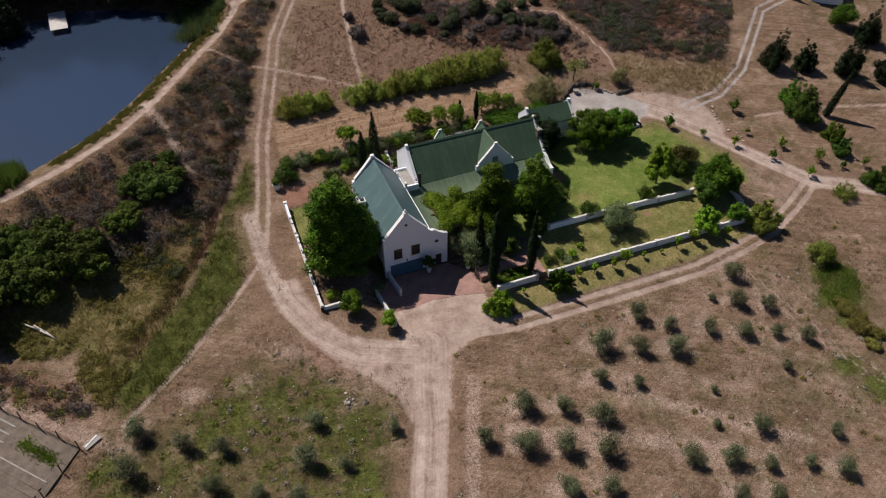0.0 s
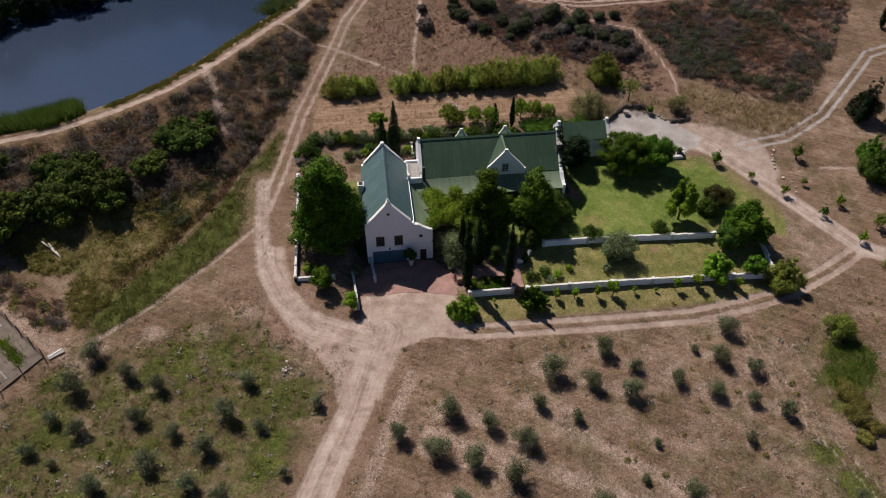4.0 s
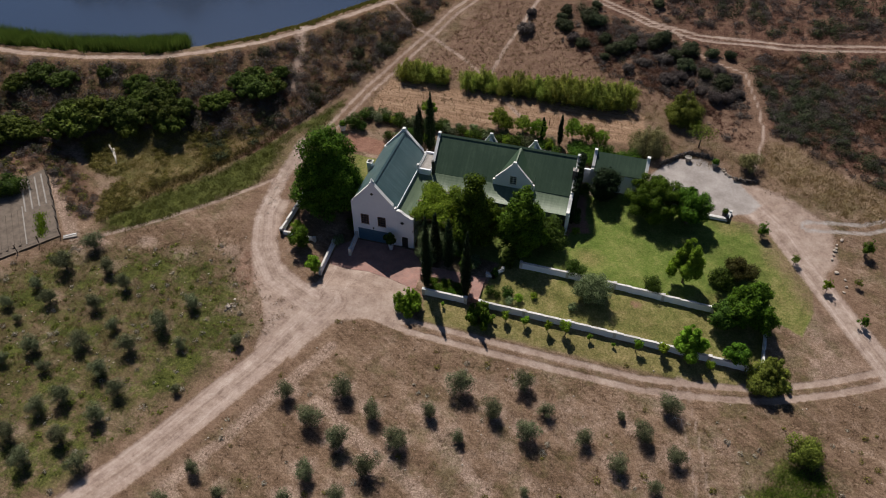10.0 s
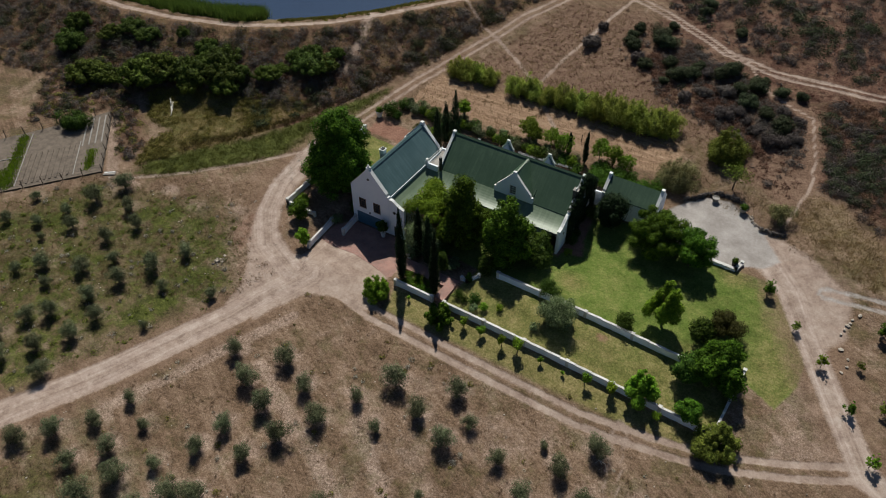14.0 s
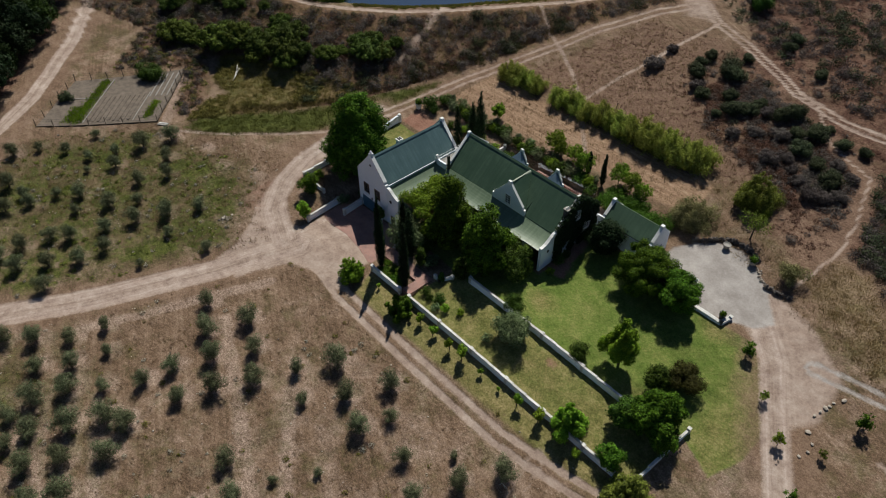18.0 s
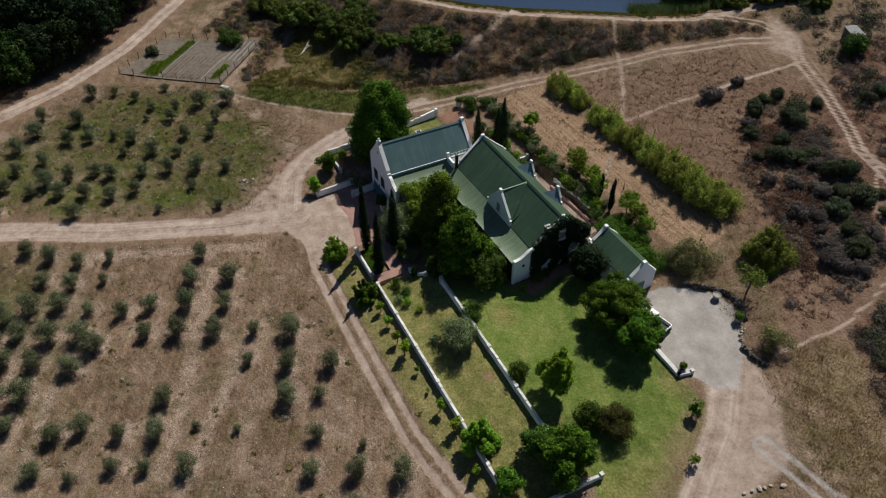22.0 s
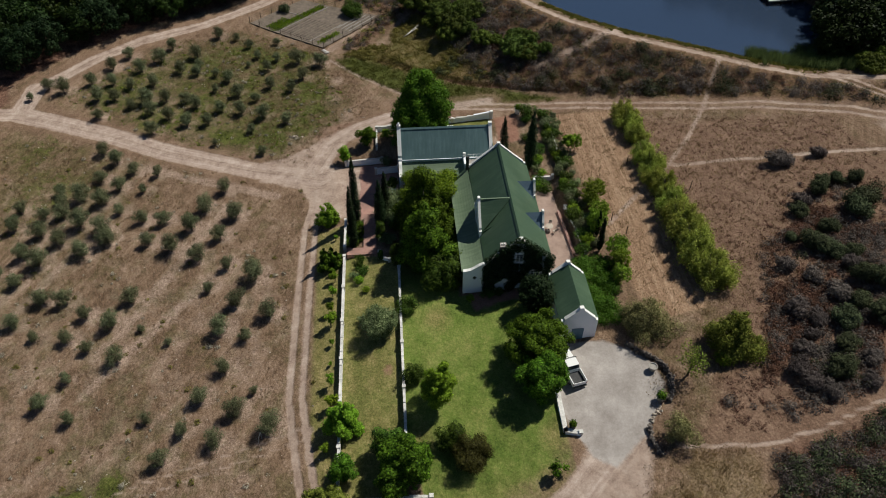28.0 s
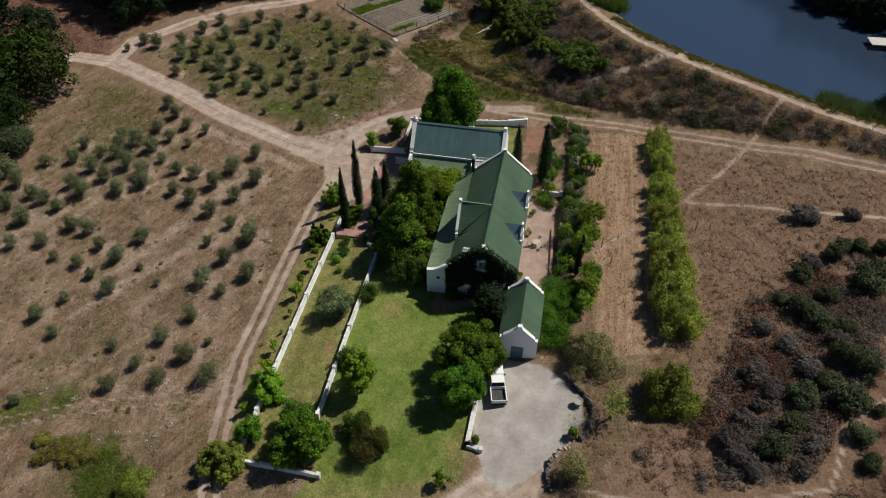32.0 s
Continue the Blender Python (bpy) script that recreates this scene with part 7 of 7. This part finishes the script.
for (ax, ay), (bx, by) in (((3.5, 15.4), (12.6, 15.8)), ((12.6, 15.8), (13.4, 16.8))):
    n = int(math.hypot(bx - ax, by - ay) / 0.9)
    for k in range(n):
        x, y = ax + (bx - ax) * (k + 0.5) / n, ay + (by - ay) * (k + 0.5) / n
        part("brick_course", box((-0.44, -0.16, -0.2), (0.44, 0.16, 0.42), Matrix.Translation((x, y, 2.4)) @ Matrix.Rotation(math.atan2(by - ay, bx - ax), 4, "Z")), BRICK, edge)

# ---------------------------------------------------------------- kitchen garden


def draped(name, ring, lift, material, label, category, kind="structure", step=1.5):
    """A sheet that lies on the ground within a four-cornered outline."""
    (ax, ay), (bx, by), (cx, cy), (dx, dy) = ring
    n, m = max(2, int(math.hypot(bx - ax, by - ay) / step)), max(2, int(math.hypot(dx - ax, dy - ay) / step))
    bm = bmesh.new()
    grid = []
    for i in range(n + 1):
        u, line = i / n, []
        for j in range(m + 1):
            v = j / m
            x = (1 - u) * (1 - v) * ax + u * (1 - v) * bx + u * v * cx + (1 - u) * v * dx
            y = (1 - u) * (1 - v) * ay + u * (1 - v) * by + u * v * cy + (1 - u) * v * dy
            line.append(bm.verts.new((x, y, gz(x, y) + lift)))
        grid.append(line)
    for i in range(n):
        for j in range(m):
            bm.faces.new((grid[i][j], grid[i + 1][j], grid[i + 1][j + 1], grid[i][j + 1]))
    ob = part(name, bm, material)
    return tagged(ob, label, category, kind=kind)


def in_garden(u, v):
    (ax, ay), (bx, by), (cx, cy), (dx, dy) = KITCHEN_GARDEN
    return ((1 - u) * (1 - v) * ax + u * (1 - v) * bx + u * v * cx + (1 - u) * v * dx, (1 - u) * (1 - v) * ay + u * (1 - v) * by + u * v * cy + (1 - u) * v * dy)


draped("ground_kitchen_garden", KITCHEN_GARDEN, 0.1, SOIL, "dug grey-brown soil of the kitchen garden", "soil")


def ridge(u0, v0, u1, v1, wide, label, material, name="garden_bed", lift=0.22):
    (ax, ay), (bx, by) = in_garden(u0, v0), in_garden(u1, v1)
    n, q = math.hypot(bx - ax, by - ay), math.atan2(by - ay, bx - ax)
    z = (gz(ax, ay) + gz(bx, by)) / 2
    tilt = math.atan2(gz(bx, by) - gz(ax, ay), n)
    m = Matrix.Translation(((ax + bx) / 2, (ay + by) / 2, z)) @ Matrix.Rotation(q, 4, "Z") @ Matrix.Rotation(-tilt, 4, "Y")
    bm = bmesh.new()
    add_prism(bm, [(-wide / 2, -0.1), (wide / 2, -0.1), (wide * 0.32, lift), (-wide * 0.32, lift)], 0, -n / 2, n / 2)
    bmesh.ops.transform(bm, matrix=m, verts=bm.verts)
    tagged(part(name, bm, material), label, "garden bed", "kitchen garden beds")


for k in range(9):
    ridge(0.40 + 0.042 * k, 0.06, 0.40 + 0.042 * k, 0.56, 0.5, "raised row of dug soil in the kitchen garden", SOIL)
for k in range(4):
    ridge(0.80 + 0.05 * k, 0.5, 0.80 + 0.05 * k, 0.95, 0.3, "pale plank-edged row in the kitchen garden", PLANK, lift=0.16)
ridge(0.36, 0.05, 0.36, 0.95, 0.22, "pale plank path edge in the kitchen garden", PLANK, lift=0.18)
ridge(0.10, 0.55, 0.34, 0.55, 0.22, "pale plank path edge in the kitchen garden", PLANK, lift=0.18)
ridge(0.78, 0.05, 0.78, 0.6, 0.22, "pale plank path edge in the kitchen garden", PLANK, lift=0.18)
crops = [in_garden(0.30 + 0.025 * math.sin(9 * k), 0.05 + 0.9 * k / 60) for k in range(60)] + [in_garden(0.2 + 0.1 * (k % 5) / 5, 0.08 + 0.3 * k / 30) for k in range(30)] + [in_garden(0.88 + 0.01 * (k % 3), 0.1 + 0.3 * k / 20) for k in range(20)]
blades("vegetables", crops, 5000, 0.45, 0.09, LIGHT_LEAF, "rows of green vegetables", "vegetables", 601, 0.35)
fence = thing("garden_fence", (0, 0, 0), "rough timber post and wire fence round the kitchen garden", "fence", kind="structure")
ends = KITCHEN_GARDEN + KITCHEN_GARDEN[:1]
post_mesh = bpy.data.meshes.new("post")
bm = tube(bmesh.new(), (0, 0, -0.4), (0, 0, 1.5), 0.07, 0.06, 7)
bm.to_mesh(post_mesh)
bm.free()
post_mesh.materials.append(BARK)
for (ax, ay), (bx, by) in zip(ends, ends[1:]):
    n = int(math.hypot(bx - ax, by - ay) / 2.6)
    wires = bmesh.new()
    for k in range(n):
        x, y = ax + (bx - ax) * k / n, ay + (by - ay) * k / n
        x2, y2 = ax + (bx - ax) * (k + 1) / n, ay + (by - ay) * (k + 1) / n
        ob = new("post", post_mesh)
        ob.matrix_basis = pose(x, y, gz(x, y), 3 * (k % 3 - 1), 2 * (k % 2), 0)
        ob.parent = fence
        for h in (0.5, 1.0, 1.4):
            tube(wires, (x, y, gz(x, y) + h), (x2, y2, gz(x2, y2) + h), 0.012, 0.012, 4)
    part("wire_run", wires, IRON, fence)
for (ax, ay), (bx, by) in zip(ends[:2], ends[1:3]):
    n = int(math.hypot(bx - ax, by - ay) / 2.5)
    for k in range(n):
        x, y = ax + (bx - ax) * (k + 0.5) / n, ay + (by - ay) * (k + 0.5) / n
        part("kick_board", box((-1.22, -0.05, -0.2), (1.22, 0.05, 0.2), Matrix.Translation((x, y, gz(x, y))) @ Matrix.Rotation(math.atan2(by - ay, bx - ax), 4, "Z")), BARK, fence)
tree("garden_hedge", (-63.5, -15.2), 2.2, 0.05, 2.2, 2600, 0.2, DARK_LEAF, "dark dense bush at the kitchen garden's edge", "shrub", 611, 16, 0.1, wide=1.5)
tree("garden_hedge", (-66.5, -29.5), 1.2, 0.05, 1.4, 900, 0.2, HEATH_GREEN, "low green bush in the kitchen garden", "shrub", 612, 10, 0.08)
board = thing("white_board", (-49.2, -20.2, gz(-49.2, -20.2)), "weathered white board lying by the garden gate", "board")
part("panel", box((-0.9, -0.4, 0.06), (0.9, 0.4, 0.14), Matrix.Rotation(0.6, 4, "Z")), PLANK, board)
part("plank", box((-0.8, 0.05, 0.14), (0.8, 0.2, 0.2), Matrix.Rotation(0.72, 4, "Z")), COPING, board)


# ---------------------------------------------------------------- logs, jetty, stakes, hut
def log(ax, ay, bx, by, thick, label, z=None):
    za, zb = (gz(ax, ay), gz(bx, by)) if z is None else (z, z)
    t = thing("log", (ax, ay, za), label, "log")
    d = (bx - ax, by - ay, zb - za)
    bm = tube(bmesh.new(), (0, 0, 0.15), (d[0] * 0.55, d[1] * 0.55 + 0.15, d[2] * 0.55 + 0.25), thick, thick * 0.9, 9)
    part("butt", bm, PALE_BARK, t, smooth=True)
    part("tip", tube(bmesh.new(), (d[0] * 0.55, d[1] * 0.55 + 0.15, d[2] * 0.55 + 0.25), (d[0], d[1], d[2] + 0.15), thick * 0.9, thick * 0.5, 9), PALE_BARK, t, smooth=True)


log(-55.6, -1.6, -52.6, -4.4, 0.13, "bleached fallen log in the marsh")
log(-54.6, -2.0, -52.3, -4.8, 0.11, "bleached fallen log in the marsh")
log(-77.0, 37.8, -75.2, 39.0, 0.09, "white pole floating on the water", WATER_LEVEL - 0.1)

jetty = thing("jetty", (-49.6, 70.2, WATER_LEVEL), "pale weathered timber jetty over the water", "jetty", turn=4)
for k in range(20):
    part("plank", box((-1.5, -4.0 + k * 0.4, 0.85), (1.5, -4.0 + k * 0.4 + 0.36, 0.93)), PALE_PLANK, jetty)
for a in (-1.3, 1.3):
    part("bearer", box((a - 0.08, -4.0, 0.65), (a + 0.08, 4.0, 0.85)), PLANK, jetty)
    for b in (-3.7, -1.2, 1.2, 3.7):
        part("post", tube(bmesh.new(), (a, b, -2.2), (a, b, 0.7), 0.09, 0.09, 8), BARK, jetty)

for x, y, h in ((7.3, 22.0, 1.6), (10.4, 23.2, 1.4), (3.8, 33.8, 1.7), (-4.4, 27.2, 1.5)):
    s = thing("stake", (x, y, gz(x, y)), "weathered wooden stake in the strip", "stake", "stakes")
    part("pole", tube(bmesh.new(), (0, 0, -0.3), (0.05, 0, h), 0.06, 0.05, 7), BARK, s)
trestle = thing("trestle", (34.3, -24.0, gz(34.3, -24.0)), "broken white trestle under the olive tree", "trestle")
for p, q in (((-0.6, 0, 0), (-0.3, 0.1, 0.75)), ((0.1, 0.2, 0), (-0.3, 0.1, 0.75)), ((0.7, -0.1, 0), (0.45, 0, 0.75)), ((-0.3, 0.1, 0.75), (0.45, 0, 0.75))):
    part("leg", tube(bmesh.new(), p, q, 0.035, 0.035, 6), PALE_BARK, trestle)

hut = thing("pump_hut", (4.2, 73.4, gz(4.2, 73.4)), "small grey flat-roofed pump hut among scrub", "hut", turn=-28)
part("wall", box((-1.7, -0.8, -0.6), (1.7, 0.8, 1.6)), ROCK, hut)
part("roof", slab(bmesh.new(), [(-1.9, -1.0, 1.7), (1.9, -1.0, 1.7), (1.9, 1.0, 1.9), (-1.9, 1.0, 1.9)], 0.1), surface("dull_grey_sheet", (0.1, 0.1, 0.1), (0.2, 0.2, 0.205), 1.5, 9, 0.7), hut, "grey sheet roof")
part("door", box((0.3, -0.85, -0.2), (1.0, -0.78, 1.4)), IRON, hut)
tree("wild_bush", (6.4, 71.2), 1.8, 0.1, 3.0, 2200, 0.22, DARK_LEAF, "dark bush beside the pump hut", "shrub", 621, 12, 0.1)


# far white cottage beyond the east fork, with its walled stoep
cottage = thing("cottage", (90.6, 32.2, gz(90.6, 32.2)), "small white cottage with a walled creeper-grown stoep", "house", turn=-38)
part("stoep_wall", box((-1.6, -0.15, -0.8), (3.4, 0.15, 0.9)), PLASTER, cottage)
part("stoep_wall", box((-1.75, -0.15, -0.8), (-1.45, 3.4, 0.9)), PLASTER, cottage)
part("wall", box((-1.5, 3.3, -0.8), (9.5, 8.5, 2.7)), PLASTER, cottage)
part("roof", slab(bmesh.new(), [(-1.8, 3.0, 2.85), (9.8, 3.0, 2.85), (9.8, 8.8, 3.3), (-1.8, 8.8, 3.3)], 0.14), ROOF_TEAL_SHEEN, cottage, "teal sheet roof")
part("paving", box((-1.5, 0.1, -0.6), (3.4, 3.3, 0.12)), BRICK, cottage)
part("wall", box((3.4, -0.6, -0.8), (9.5, 3.3, 2.2)), PLASTER, cottage)
part("roof", slab(bmesh.new(), [(3.2, -0.9, 2.35), (9.8, -0.9, 2.35), (9.8, 3.3, 2.7), (3.2, 3.3, 2.7)], 0.12), ROOF_TEAL_SHEEN, cottage, "teal sheet roof")
window(cottage, 1, 3.3, 0.8, 0.9, 1.2, 1.3, -1)
for a, b in ((-1.3, 0.3), (3.2, 0.3)):
    part("post", box((a - 0.12, b - 0.12, 0), (a + 0.12, b + 0.12, 2.3)), PLASTER, cottage)
ob = new("creeper", leaf_cloud("creeper", [(-0.4 + 0.45 * k, 0.8 + 0.5 * (k % 3), 0.9 + 0.25 * (k % 2), 0.6, 0.6, 0.5) for k in range(6)], 1800, 0.13, 991, TREE_LEAF))
ob.parent = cottage
cypress(87.6, 34.6, 9.0, 0.7, 992, "slim dark cypress before the far cottage")
cypress(86.6, 37.2, 8.0, 0.6, 993, "slim dark cypress before the far cottage")
